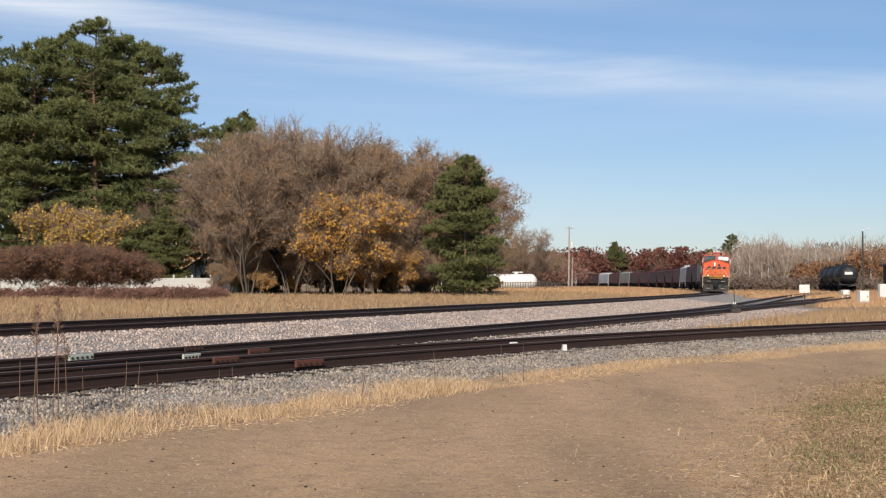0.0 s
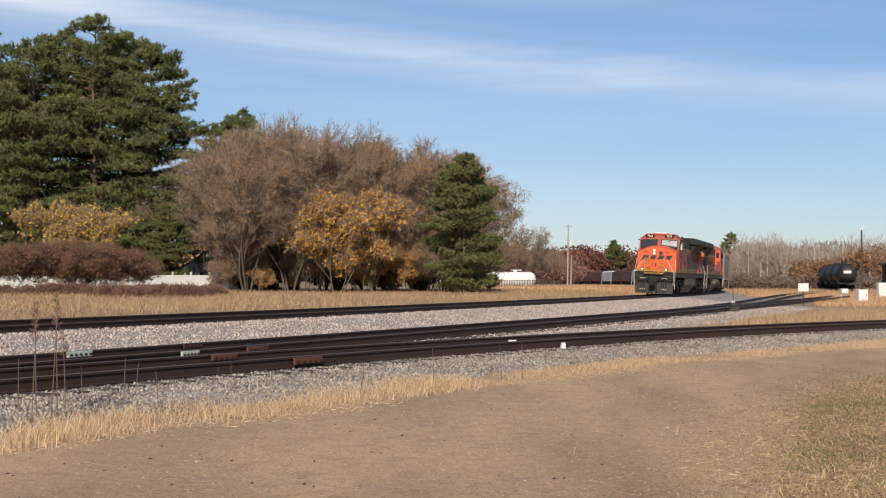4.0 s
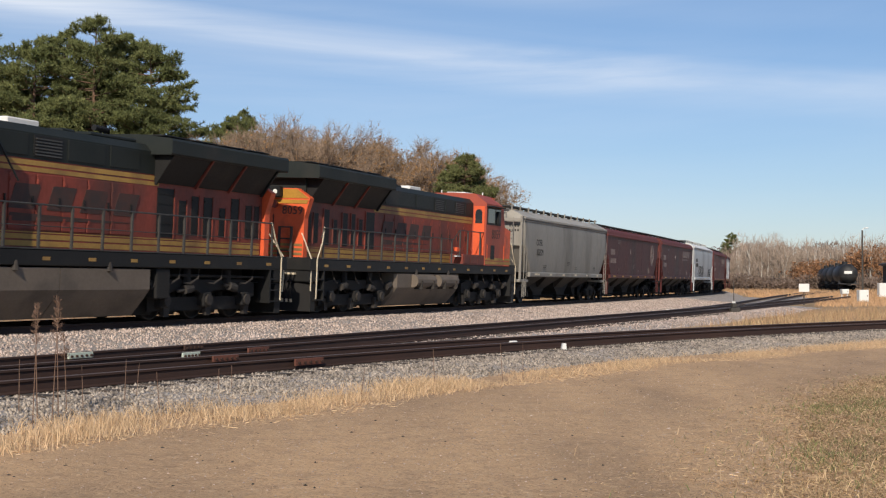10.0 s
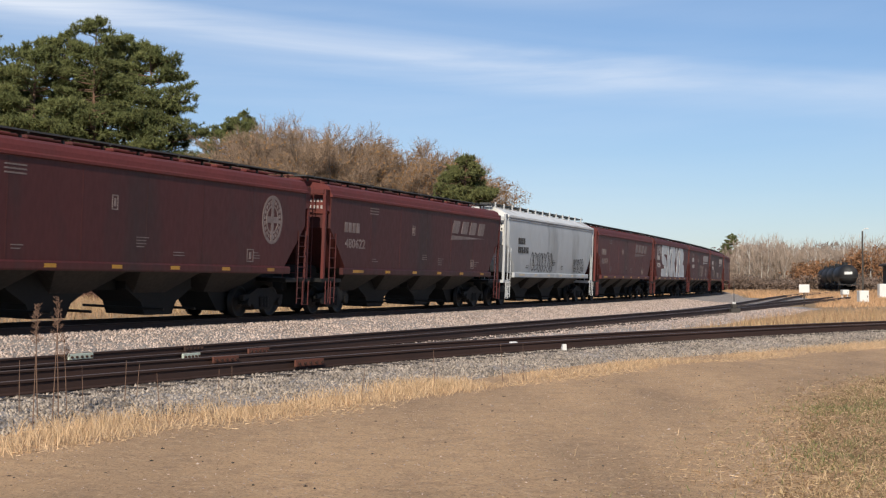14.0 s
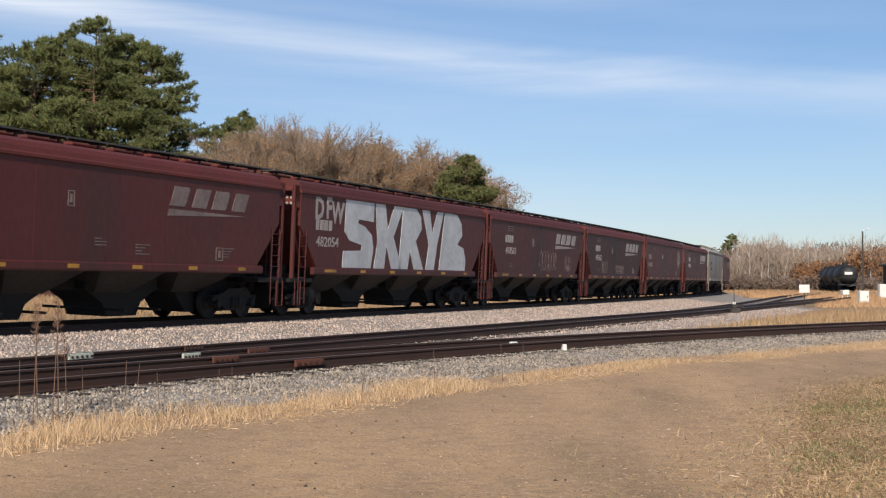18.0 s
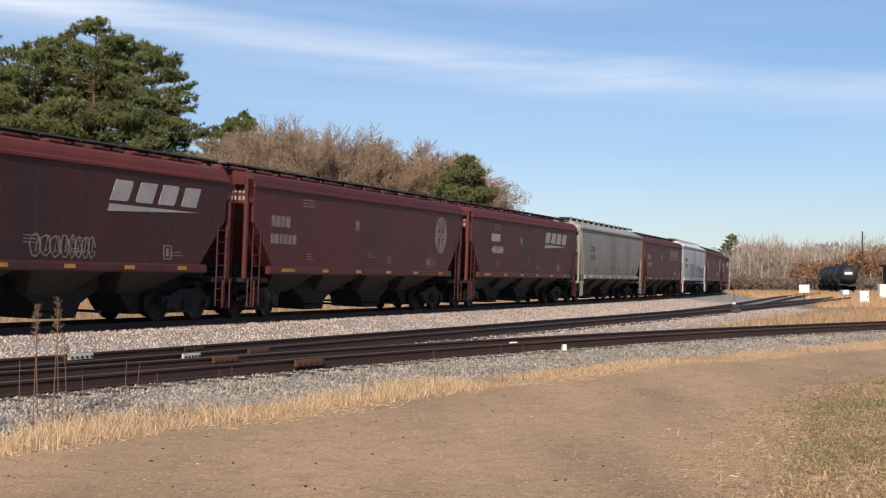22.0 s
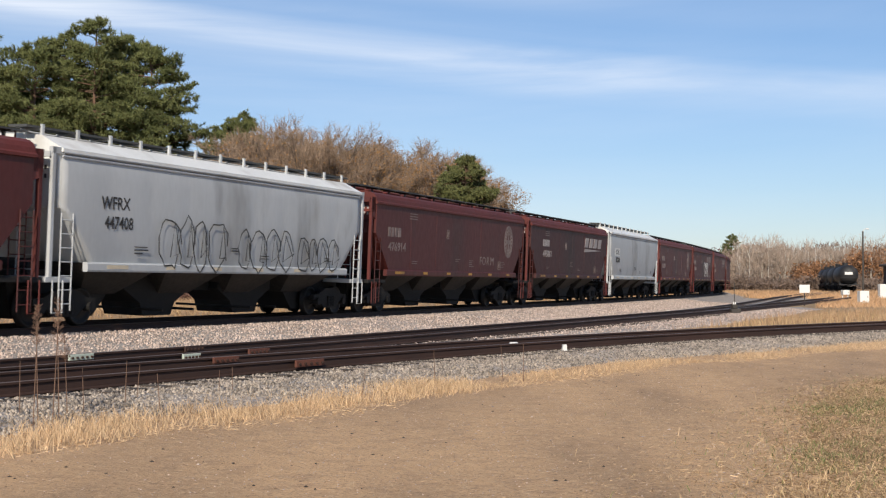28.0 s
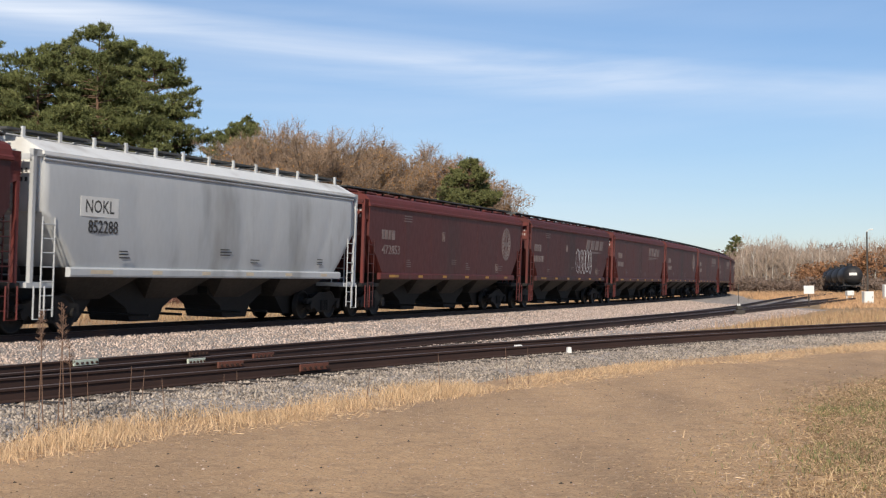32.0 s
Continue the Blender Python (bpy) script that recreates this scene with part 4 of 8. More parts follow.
def hopper(side, trim, end, ribbed, roof_paint, HX):
    """A covered hopper car, 17.3 m over its couplers; HX: half-length, fitted to the camera's view; side, trim, end:
    its paints; ribbed: bulged side sheets and a raised roof walk.
    """
    car = new("hopper_car")
    HL, EZ, dx = HX - 1.2, 3.94, HX - 8.28
    # shell: the two sides and the sloped ends
    bm = new_bm()
    prof = [(1.53, 1.50), (1.575, 1.8), (1.595, 2.6), (1.595, 2.75), (1.59, 3.45), (1.575, 3.70), (1.53, EZ)] if ribbed else [(1.575, 1.50), (1.58, 1.9), (1.58, 2.4), (1.58, 2.75), (1.58, 3.72)]
    nx = 72 if ribbed else 6
    for sgn in (1, -1):
        cols = []
        for i in range(nx + 1):
            u = -1 + 2 * i / nx
            col = []
            for y, z in prof:
                half = HX if z > 2.74 else HL + (HX - HL) * (z - 1.5) / 1.25
                bulge = 0.018 * abs(math.sin(math.pi * 9 * (u + 1) / 2)) ** 0.6 * (1.8 <= z <= 3.5) if ribbed else 0.0
                col.append(bm.verts.new((u * half, sgn * (y + bulge - (0.018 if ribbed else 0)), z)))
            cols.append(col)
        for a, b in zip(cols, cols[1:]):
            for k in range(len(prof) - 1):
                bm.faces.new((a[k], b[k], b[k + 1], a[k + 1]))
        ends = cols[0], cols[-1]
        if sgn == 1:
            keep = ends
        else:
            for a, b in zip(keep, ends):
                for k in range(len(prof) - 1):
                    bm.faces.new((a[k], a[k + 1], b[k + 1], b[k]))
    part("body", bm, side, car, smooth=ribbed)
    # side sheet edges that show as seams
    if not ribbed:
        for sgn in (1,):
            for i in range(1, 6):
                bm = new_bm()
                x = -7.6 + 15.2 * i / 6
                box(bm, x - 0.02, x + 0.02, 1.58, 1.586, 1.55, 3.70)
                part("seam", bm, side, car)
    # roof and eaves, in a paler copy of the side paint as if sunlit
    bm = new_bm()
    if ribbed:
        rp = [(1.50, EZ), (1.60, EZ + 0.02), (1.60, EZ + 0.09), (1.50, EZ + 0.13), (0.98, 4.33), (0.4, 4.37)]
    else:
        rp = [(1.58, 3.72), (1.64, 3.74), (1.64, 3.80), (1.59, 3.84), (1.565, 3.95), (1.50, 4.06), (1.32, 4.14), (0.6, 4.23), (0.4, 4.24)]
    full = rp + [(-y, z) for y, z in rp[::-1]]
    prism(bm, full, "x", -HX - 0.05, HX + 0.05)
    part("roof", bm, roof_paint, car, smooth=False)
    if ribbed:  # double moulding below the eaves
        for z, y in ((3.86, 1.575), (3.95, 1.60)):
            bm = new_bm()
            tube(bm, [(-HX, y - 0.03, z), (HX, y - 0.03, z)], 0.035, 8)
            part("eave_moulding", bm, trim, car)
    # hatches and the walk above them
    bm = new_bm()
    if ribbed:
        box(bm, -7.6, 7.6, -0.32, 0.32, 4.34, 4.46, 0.03)
        part("roof_hatch", bm, trim, car)
        for y in (0.62, -0.62):
            bm = new_bm()
            box(bm, -8.7 - dx, 8.7 + dx, y - 0.26, y + 0.26, 4.48, 4.53)
            part("roof_walk", bm, "walkway", car)
        for i in range(13):
            x = (-8.2 - dx) + (16.4 + 2 * dx) * i / 12
            for sgn in (1, -1):
                bm = new_bm()
                box(bm, x - 0.04, x + 0.04, sgn * 0.90 - 0.03, sgn * 0.90 + 0.03, 4.26, 4.58)
                box(bm, x - 0.03, x + 0.03, min(sgn * 0.3, sgn * 0.9), max(sgn * 0.3, sgn * 0.9), 4.44, 4.48)
                part("walk_bracket", bm, trim, car)
    else:
        for i in range(10):
            x = -7.3 + 14.6 * i / 9
            bm = new_bm()
            box(bm, x - 0.68, x + 0.68, -0.40, 0.40, 4.24, 4.35, 0.04)
            part("roof_hatch", bm, trim, car)
        for y in (0.72, -0.72):
            bm = new_bm()
            box(bm, -8.8 - dx, 8.8 + dx, y - 0.24, y + 0.24, 4.345, 4.385)
            for i in range(12):
                x = -8.2 + 16.4 * i / 11
                box(bm, x - 0.03, x + 0.03, y - 0.03, y + 0.03, 4.14, 4.35)
                box(bm, x - 0.03, x + 0.03, y - 0.24, y + 0.24, 4.31, 4.345)
            part("roof_walk", bm, "walkway", car)
    # side sills
    for sgn in (1, -1):
        bm = new_bm()
        prism(bm, [(sgn * y, z) for y, z in ((1.50, 1.30), (1.62, 1.30), (1.64, 1.34), (1.64, 1.48), (1.60, 1.52), (1.50, 1.52))], "x", -7.35 - dx, 7.35 + dx)
        part("side_sill", bm, trim if ribbed else side, car)
        for k in range(6 if sgn == 1 else 0):
            x = (6.2 + dx) - (12.4 + 2 * dx) * k / 5
            bm = new_bm()
            w = 0.42 if k == 0 else 0.2
            box(bm, x - w, x + w, sgn * 1.642 - 0.003, sgn * 1.642 + 0.003, 1.37, 1.46)
            part("reflector", bm, "cream" if ribbed else "yellow", car, "worn reflective patch")
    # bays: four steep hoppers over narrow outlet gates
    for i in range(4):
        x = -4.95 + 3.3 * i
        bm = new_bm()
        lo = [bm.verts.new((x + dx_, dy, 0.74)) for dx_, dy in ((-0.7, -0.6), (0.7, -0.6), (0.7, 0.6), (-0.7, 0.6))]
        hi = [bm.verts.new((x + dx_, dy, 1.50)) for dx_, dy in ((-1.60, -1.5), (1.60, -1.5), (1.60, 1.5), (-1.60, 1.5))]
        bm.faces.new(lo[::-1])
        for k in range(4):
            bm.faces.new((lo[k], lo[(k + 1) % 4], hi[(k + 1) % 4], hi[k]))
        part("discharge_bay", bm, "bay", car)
    for x in (2.35, -2.1):
        bm = new_bm()
        prism(bm, [(x - 0.62, 0.16), (x + 0.62, 0.16), (x + 0.8, 0.5), (x + 1.5, 0.85), (x + 1.5, 1.3), (x - 1.5, 1.3), (x - 1.5, 0.85), (x - 0.8, 0.5)], "y", -0.6, 0.6)
        gate = part("outlet_gate", bm, "under", car)
        for dx_ in (-0.72, 0.72):
            bm = new_bm()
            tube(bm, [(x + dx_, -1.25, 0.34), (x + dx_, 1.25, 0.34)], 0.035, 6)
            part("gate_shaft", bm, "under", gate)
    # dark filler blocks added so the space round the trucks stays black
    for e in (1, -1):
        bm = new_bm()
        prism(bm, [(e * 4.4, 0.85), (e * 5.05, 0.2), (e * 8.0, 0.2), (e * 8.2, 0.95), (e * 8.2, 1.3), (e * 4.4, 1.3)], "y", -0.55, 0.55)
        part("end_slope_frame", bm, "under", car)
    bm = new_bm()
    box(bm, -8.2, 8.2, -0.3, 0.3, 0.8, 1.15)
    part("centre_sill", bm, "under", car)
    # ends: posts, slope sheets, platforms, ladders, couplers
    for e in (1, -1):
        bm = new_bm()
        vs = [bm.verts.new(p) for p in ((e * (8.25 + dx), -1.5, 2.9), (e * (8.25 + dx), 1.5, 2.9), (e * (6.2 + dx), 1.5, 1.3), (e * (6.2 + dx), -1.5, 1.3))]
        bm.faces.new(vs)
        # underframe black here paints the shade in the hollow below the end
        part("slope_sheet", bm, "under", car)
        bm = new_bm()
        box(bm, min(e * (8.22 + dx), e * (8.34 + dx)), max(e * (8.22 + dx), e * (8.34 + dx)), -1.5, 1.5, 3.2 if not ribbed else 2.7, EZ if ribbed else 3.9, 0.01)
        part("end_panel", bm, end, car)
        if e > 0:  # reporting marks on the leading end, as bars
            for z, cnt in ((3.56, 4), (3.36, 6)):
                for j in range(cnt):
                    bm = new_bm()
                    y = 1.30 - j * 0.13
                    box(bm, 8.335 + dx, 8.345 + dx, y - 0.065, y, z, z + 0.10)
                    part("end_mark", bm, "black_letter" if ribbed else "lettering", car)
        if not ribbed:
            for sgn in (1, -1):
                bm = new_bm()
                x0, x1 = sorted((e * (8.15 + dx), e * (8.60 + dx)))
                prism(bm, [(x0, 3.95), (x1, 3.95), (x1, 3.35) if e > 0 else (x1, 3.2), (x0, 3.2) if e > 0 else (x0, 3.35)], "y", sgn * 1.53 - 0.02, sgn * 1.53 + 0.02)
                part("corner_panel", bm, end, car, "brighter red corner panel")
        bm = new_bm()
        box(bm, min(e * 7.2, e * (8.72 + dx)), max(e * 7.2, e * (8.72 + dx)), -1.55, 1.55, 1.05, 1.17, 0.01)
        part("end_platform", bm, trim if ribbed else "under", car)
        for sgn in (1, -1):
            bm = new_bm()
            box(bm, e * (8.56 + dx) - 0.05, e * (8.56 + dx) + 0.05, sgn * 1.5 - 0.05, sgn * 1.5 + 0.05, 1.15, 4.05 if ribbed else 3.95)
            x0, x1 = sorted((e * (8.2 + dx), e * (8.63 + dx)))
            box(bm, x0, x1, sgn * 1.5 - 0.05, sgn * 1.5 + 0.05, 3.9 if ribbed else 3.45, 4.05 if ribbed else 3.95)
            part("end_post", bm, trim, car)
            part("ladder", ladder_bm(e * (8.1 + dx), sgn * 1.6, 0.42, 2.6, 0.42, 7), trim if ribbed else "maroon", car)
            bm = new_bm()
            tube(bm, [(e * (8.56 + dx), sgn * 1.62, 1.1), (e * (8.56 + dx), sgn * 1.62, 0.38), (e * (8.2 + dx), sgn * 1.62, 0.38), (e * (8.2 + dx), sgn * 1.62, 1.1)], 0.02, 5)
            part("stirrup_step", bm, trim, car)
        bm = new_bm()
        tube(bm, [(e * (8.62 + dx), -0.75, EZ), (e * (8.62 + dx), -0.75, 4.36), (e * (8.62 + dx), 0.75, 4.36), (e * (8.62 + dx), 0.75, EZ)], 0.03, 5)
        box(bm, e * (8.62 + dx) - 0.05, e * (8.62 + dx) + 0.05, -1.5, 1.5, EZ - 0.12, EZ + 0.0)
        part("end_rail", bm, trim, car)
        part("end_ladder", ladder_bm(0, 0, 1.17, 4.0, 0.45, 9), trim, car, at=pose(e * (8.64 + dx), 0.9, 0, 0, 0, 90))
        bm = new_bm()
        x0, x1 = sorted((e * 8.1, e * 8.64))
        box(bm, x0, x1, -0.12, 0.12, 0.78, 1.02, 0.02)
        box(bm, e * 8.5 - 0.14, e * 8.5 + 0.14, -0.2, 0.2, 0.74, 1.06, 0.03)
        part("coupler", bm, "under", car)
    # brake gear at the leading end
    bm = new_bm()
    tube(bm, [(7.5, -0.5, 1.35), (7.5, 0.7, 1.35)], 0.22, 10)
    part("brake_reservoir", bm, "under", car)
    for x in (6.75, -6.75):
        freight_truck(car, x, WHEEL_36, SIDE_FRAME, BOLSTER)
    return car


def loft(bm, stations):
    """Close cross-sections, each (x, [(y, z), ...]), skinned one to the next."""
    rings = [[bm.verts.new((x, y, z)) for y, z in pts] for x, pts in stations]
    n = len(rings[0])
    for a, b in zip(rings, rings[1:]):
        for k in range(n):
            bm.faces.new((a[k], b[k], b[(k + 1) % n], a[(k + 1) % n]))
    bm.faces.new(rings[0]), bm.faces.new(rings[-1][::-1])
    bmesh.ops.recalc_face_normals(bm, faces=bm.faces)


LOCO_WHEEL = wheelset_mesh(0.533)


# outlines of the emblem's plain slanted blocks in a unit box
EMBLEM = (
    ((0.02, 0), (0.78, 0), (0.84, 0.12), (0.84, 0.88), (0.78, 1), (0.02, 1)),
    ((0.06, 0.04), (0.12, 0), (0.86, 0), (0.86, 1), (0.12, 1), (0.06, 0.96)),
)


def locomotive(number, variant):
    """A six-axle road diesel, 22.3 m over its couplers, with a wide-nosed cab at +x."""
    lo = new("locomotive")
    F = lambda u: 11.15 - u
    # underframe
    bm = new_bm()
    box(bm, F(21.5), F(1.15), -1.5, 1.5, 1.38, 1.74, 0.02)
    sill = part("underframe", bm, "black_paint", lo)
    for sd in (1, -1):
        for k in range(12):
            u = 2.4 + 18.0 * k / 11
            bm = new_bm()
            box(bm, F(u) - 0.13, F(u) + 0.13, sd * 1.503 - 0.003, sd * 1.503 + 0.003, 1.50, 1.58)
            part("reflector", bm, "dull_yellow", sill, "dull yellow reflective patch")
    # cab and nose
    def ring(w, zs, wt, zt):
        return [(w, 1.74), (w, zs), (wt, zt), (0, zt + 0.03), (-wt, zt), (-w, zs), (-w, 1.74)]
    bm = new_bm()
    loft(bm, [(F(1.95), ring(1.46, 3.26, 0.42, 3.64)), (F(2.07), ring(1.51, 3.29, 0.45, 3.69)), (F(2.95), ring(1.53, 3.42, 0.55, 3.78))])
    part("nose", bm, "orange", lo)
    bm = new_bm()
    loft(bm, [(F(2.95), ring(1.53, 3.42, 0.55, 3.78)), (F(3.22), ring(1.53, 4.26, 1.08, 4.48)), (F(3.42), ring(1.53, 4.34, 1.0, 4.70)), (F(5.42), ring(1.53, 4.34, 1.0, 4.74))])
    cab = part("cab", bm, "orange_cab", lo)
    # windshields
    # the +y pane gets the painted reflection, the other plain dark glass
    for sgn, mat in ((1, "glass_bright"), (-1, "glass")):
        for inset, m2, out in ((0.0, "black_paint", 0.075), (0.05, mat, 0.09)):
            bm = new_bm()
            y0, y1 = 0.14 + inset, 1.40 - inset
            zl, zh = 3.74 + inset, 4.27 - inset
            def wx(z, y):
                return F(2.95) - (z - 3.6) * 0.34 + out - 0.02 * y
            drop = 0.0 if inset else 0.16  # black frame reaches lower, painting in the shade under the panes
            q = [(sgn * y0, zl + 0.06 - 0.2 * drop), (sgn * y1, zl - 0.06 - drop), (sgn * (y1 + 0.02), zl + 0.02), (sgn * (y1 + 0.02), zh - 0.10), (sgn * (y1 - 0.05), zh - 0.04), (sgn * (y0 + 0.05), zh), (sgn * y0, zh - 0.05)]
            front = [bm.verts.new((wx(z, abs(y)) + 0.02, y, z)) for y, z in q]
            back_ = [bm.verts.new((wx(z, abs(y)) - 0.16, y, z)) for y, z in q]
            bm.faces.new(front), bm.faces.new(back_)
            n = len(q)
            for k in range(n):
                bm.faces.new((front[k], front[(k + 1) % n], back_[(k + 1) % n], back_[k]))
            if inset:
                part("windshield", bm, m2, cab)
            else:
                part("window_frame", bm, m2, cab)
        bm = new_bm()
        tube(bm, [(F(3.08), sgn * 1.0, 4.30), (F(2.96), sgn * 0.72, 4.1)], 0.018, 5)
        part("wiper", bm, "black_paint", cab)
        # number boards
        bm = new_bm()
        box(bm, F(3.4), F(3.12), sgn * 0.74 - 0.33, sgn * 0.74 + 0.33, 4.40, 4.62, 0.02)
        nb = part("number_board", bm, "black_paint", cab)
        writing(number, 0.15, "number_glow", nb, pose(F(3.117), sgn * 0.74, 4.51, 90, 0, 90), bold=0.002, label="lit road number")
        bm = new_bm()
        box(bm, F(3.3), F(3.10), sgn * 0.74 - 0.37, sgn * 0.74 + 0.37, 4.63, 4.67, 0.01)
        part("board_hood", bm, "orange", nb)
    # side windows
    def sb(bm, x0, x1, sd, y0, y1, z0, z1, bevel=0.0):
        ya, yb = sorted((sd * y0, sd * y1))
        box(bm, x0, x1, ya, yb, z0, z1, bevel)
    for sd in (1, -1):
        bm = new_bm()
        sb(bm, F(5.32), F(3.52), sd, 1.53, 1.545, 3.46, 4.2, 0.006)
        wf = part("side_window", bm, "black_paint", cab)
        for a, b in ((3.6, 4.25), (4.36, 5.24)):
            bm = new_bm()
            sb(bm, F(b), F(a), sd, 1.545, 1.552, 3.54, 4.13)
            part("pane", bm, "glass", wf)
        bm = new_bm()
        sb(bm, F(4.12), F(3.86), sd, 1.552, 1.64, 3.5, 4.06, 0.02)
        part("wind_deflector", bm, "white_paint" if variant == 0 else "black_paint", wf, "small pale wind deflector")
        bm = new_bm()
        sb(bm, F(5.4), F(3.45), sd, 1.53, 1.73, 4.21, 4.25)
        part("sunshade", bm, "black_paint", cab)
        for u in (3.1, 5.3):
            bm = new_bm()
            tube(bm, [(F(u), sd * 1.52, 2.0), (F(u), sd * 1.57, 2.02), (F(u), sd * 1.57, 2.6), (F(u), sd * 1.52, 2.62)], 0.014, 5)
            part("grab_iron", bm, "orange", cab)
        bm = new_bm()
        sb(bm, F(4.75), F(4.25), sd, 1.53, 1.54, 2.0, 2.6, 0.004)
        part("vent_panel", bm, "black_paint", cab)
    bm = new_bm()
    box(bm, F(5.1), F(3.9), -0.45, 0.45, 4.70, 4.82, 0.05)
    part("roof_air_conditioner", bm, "box_white", cab)
    for x, y in ((3.7, 0.8), (3.8, -0.75), (5.2, 0.6)):
        bm = new_bm()
        tube(bm, [(F(x), y, 4.66), (F(x), y, 4.88)], 0.03, 6)
        part("antenna", bm, "box_white", cab)
    # nose fittings
    bm = new_bm()
    box(bm, F(2.08), F(1.93), -0.30, -0.10, 3.05, 3.50, 0.02)
    hb = part("headlight_panel", bm, "tank_grey", lo)
    for z in (3.16, 3.39):
        bm = new_bm()
        tube(bm, [(F(1.94), -0.20, z), (F(1.915), -0.20, z)], 0.075, 12)
        part("headlight", bm, "lamp_glow", hb, "lit headlight")
    bm = new_bm()
    box(bm, F(2.03), F(1.935), 0.16, 0.46, 3.05, 3.33, 0.03)
    part("nose_window", bm, "glass", lo)
    # emblem on the nose: slanted dark notched blocks between thin lines
    for k, y in enumerate((-1.14, -0.56, 0.02, 0.60)):
        bm = new_bm()
        outline = EMBLEM[k % 2]
        prism(bm, [(y + 0.50 * a + 0.16 * b, 2.72 + 0.30 * b) for a, b in outline], "x", F(1.99), F(1.93))
        part("emblem_block", bm, "black_letter", lo)
    bm = new_bm()
    prism(bm, [(-1.25, 2.60), (-0.35, 2.65), (-1.2, 2.68)], "x", F(1.99), F(1.93))
    part("emblem_swoosh", bm, "black_letter", lo)
    for y0, y1, z in ((-0.98, -0.62, 3.30), (0.62, 0.98, 3.30), (-0.55, 0.02, 2.42), (0.3, 0.66, 2.42)):
        bm = new_bm()
        tube(bm, [(F(1.95), y0, z), (F(1.89), y0, z), (F(1.89), y1, z), (F(1.95), y1, z)], 0.016, 5)
        part("nose_grab_iron", bm, "orange", lo)
    bm = new_bm()
    box(bm, F(1.96), F(1.925), -0.62, 0.1, 1.95, 2.60, 0.01)
    nd = part("nose_door", bm, "orange", lo)
    bm = new_bm()
    box(bm, F(1.925), F(1.90), -0.10, -0.04, 2.2, 2.32)
    part("latch", bm, "black_paint", nd)
    bm = new_bm()
    box(bm, F(2.8), F(1.93), -1.46, 1.46, 1.75, 1.90, 0.01)
    part("nose_stripe", bm, "yellow", lo)
    # hood: narrow, with walkways along both sides
    HW = 0.92
    bm = new_bm()
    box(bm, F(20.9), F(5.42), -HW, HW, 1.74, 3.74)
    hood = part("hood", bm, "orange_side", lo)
    bm = new_bm()
    prism(bm, [(HW + 0.01, 3.74), (HW + 0.01, 4.32), (HW - 0.16, 4.5), (0.16 - HW, 4.5), (-HW - 0.01, 4.32), (-HW - 0.01, 3.74)], "x", F(20.9), F(5.42))
    cap = part("hood_roof", bm, "dark_green", lo)
    for sd in (1, -1):
        u0 = 8.92 if sd > 0 else 5.45
        for z, h, ua, ub in ((3.46, 0.10, u0, 15.6), (3.60, 0.11, u0, 15.6), (1.80, 0.12, u0, 20.8), (1.96, 0.11, u0, 20.8), (2.10, 0.025, u0, 20.8)):
            bm = new_bm()
            sb(bm, F(ub), F(ua), sd, HW, HW + 0.006, z, z + h)
            part("hood_stripe", bm, "dull_yellow", hood)
        u = u0 + 0.10
        while u + 0.9 < 15.4:  # hood doors, with their hinges and latches
            bm = new_bm()
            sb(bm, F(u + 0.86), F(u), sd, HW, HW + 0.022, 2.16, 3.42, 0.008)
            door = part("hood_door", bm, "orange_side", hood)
            bm = new_bm()
            sb(bm, F(u + 0.80), F(u + 0.75), sd, HW + 0.022, HW + 0.05, 2.7, 2.92)
            part("latch", bm, "black_paint", door)
            for z in (2.35, 3.2):
                bm = new_bm()
                sb(bm, F(u + 0.10), F(u + 0.02), sd, HW + 0.022, HW + 0.04, z, z + 0.10)
                part("hinge", bm, "orange_side", door)
            u += 0.92
        # roof-side panels, grilles and ladder irons
        for ua, ub, louvred in ((9.2, 10.5, False), (10.7, 11.7, True), (11.9, 13.3, False), (13.5, 14.7, False)) if sd > 0 else ((5.6, 6.4, False), (6.6, 7.6, True), (7.9, 8.7, False), (8.9, 9.9, True), (10.2, 11.8, False), (12.0, 14.7, False)):
            bm = new_bm()
            sb(bm, F(ub), F(ua), sd, HW + 0.01, HW + 0.03, 3.80, 4.28, 0.006)
            pan = part("roof_side_panel", bm, "black_paint" if louvred else "dark_green", cap)
            if louvred:
                for j in range(6):
                    bm = new_bm()
                    sb(bm, F(ub - 0.05), F(ua + 0.05), sd, HW + 0.03, HW + 0.05, 3.83 + j * 0.072, 3.86 + j * 0.072)
                    part("slat", bm, "walkway", pan)
        # radiator screens: slanted dark panels under the wing, parted by struts
        for ua, ub in ((15.5, 17.2), (17.35, 18.9), (19.05, 20.7)):
            bm = new_bm()
            prism(bm, [(sd * HW, 3.56), (sd * (HW + 0.03), 3.54), (sd * 1.46, 4.24), (sd * HW, 4.24)], "x", F(ub), F(ua))
            part("radiator_screen", bm, "black_paint", lo)
        for u in (15.42, 17.28, 18.98, 20.78):
            bm = new_bm()
            prism(bm, [(sd * HW, 3.50), (sd * (HW + 0.05), 3.48), (sd * 1.50, 4.24), (sd * HW, 4.24)], "x", F(u + 0.03), F(u - 0.03))
            part("strut", bm, "orange_side" if 16 < u < 20 else "black_paint", lo)
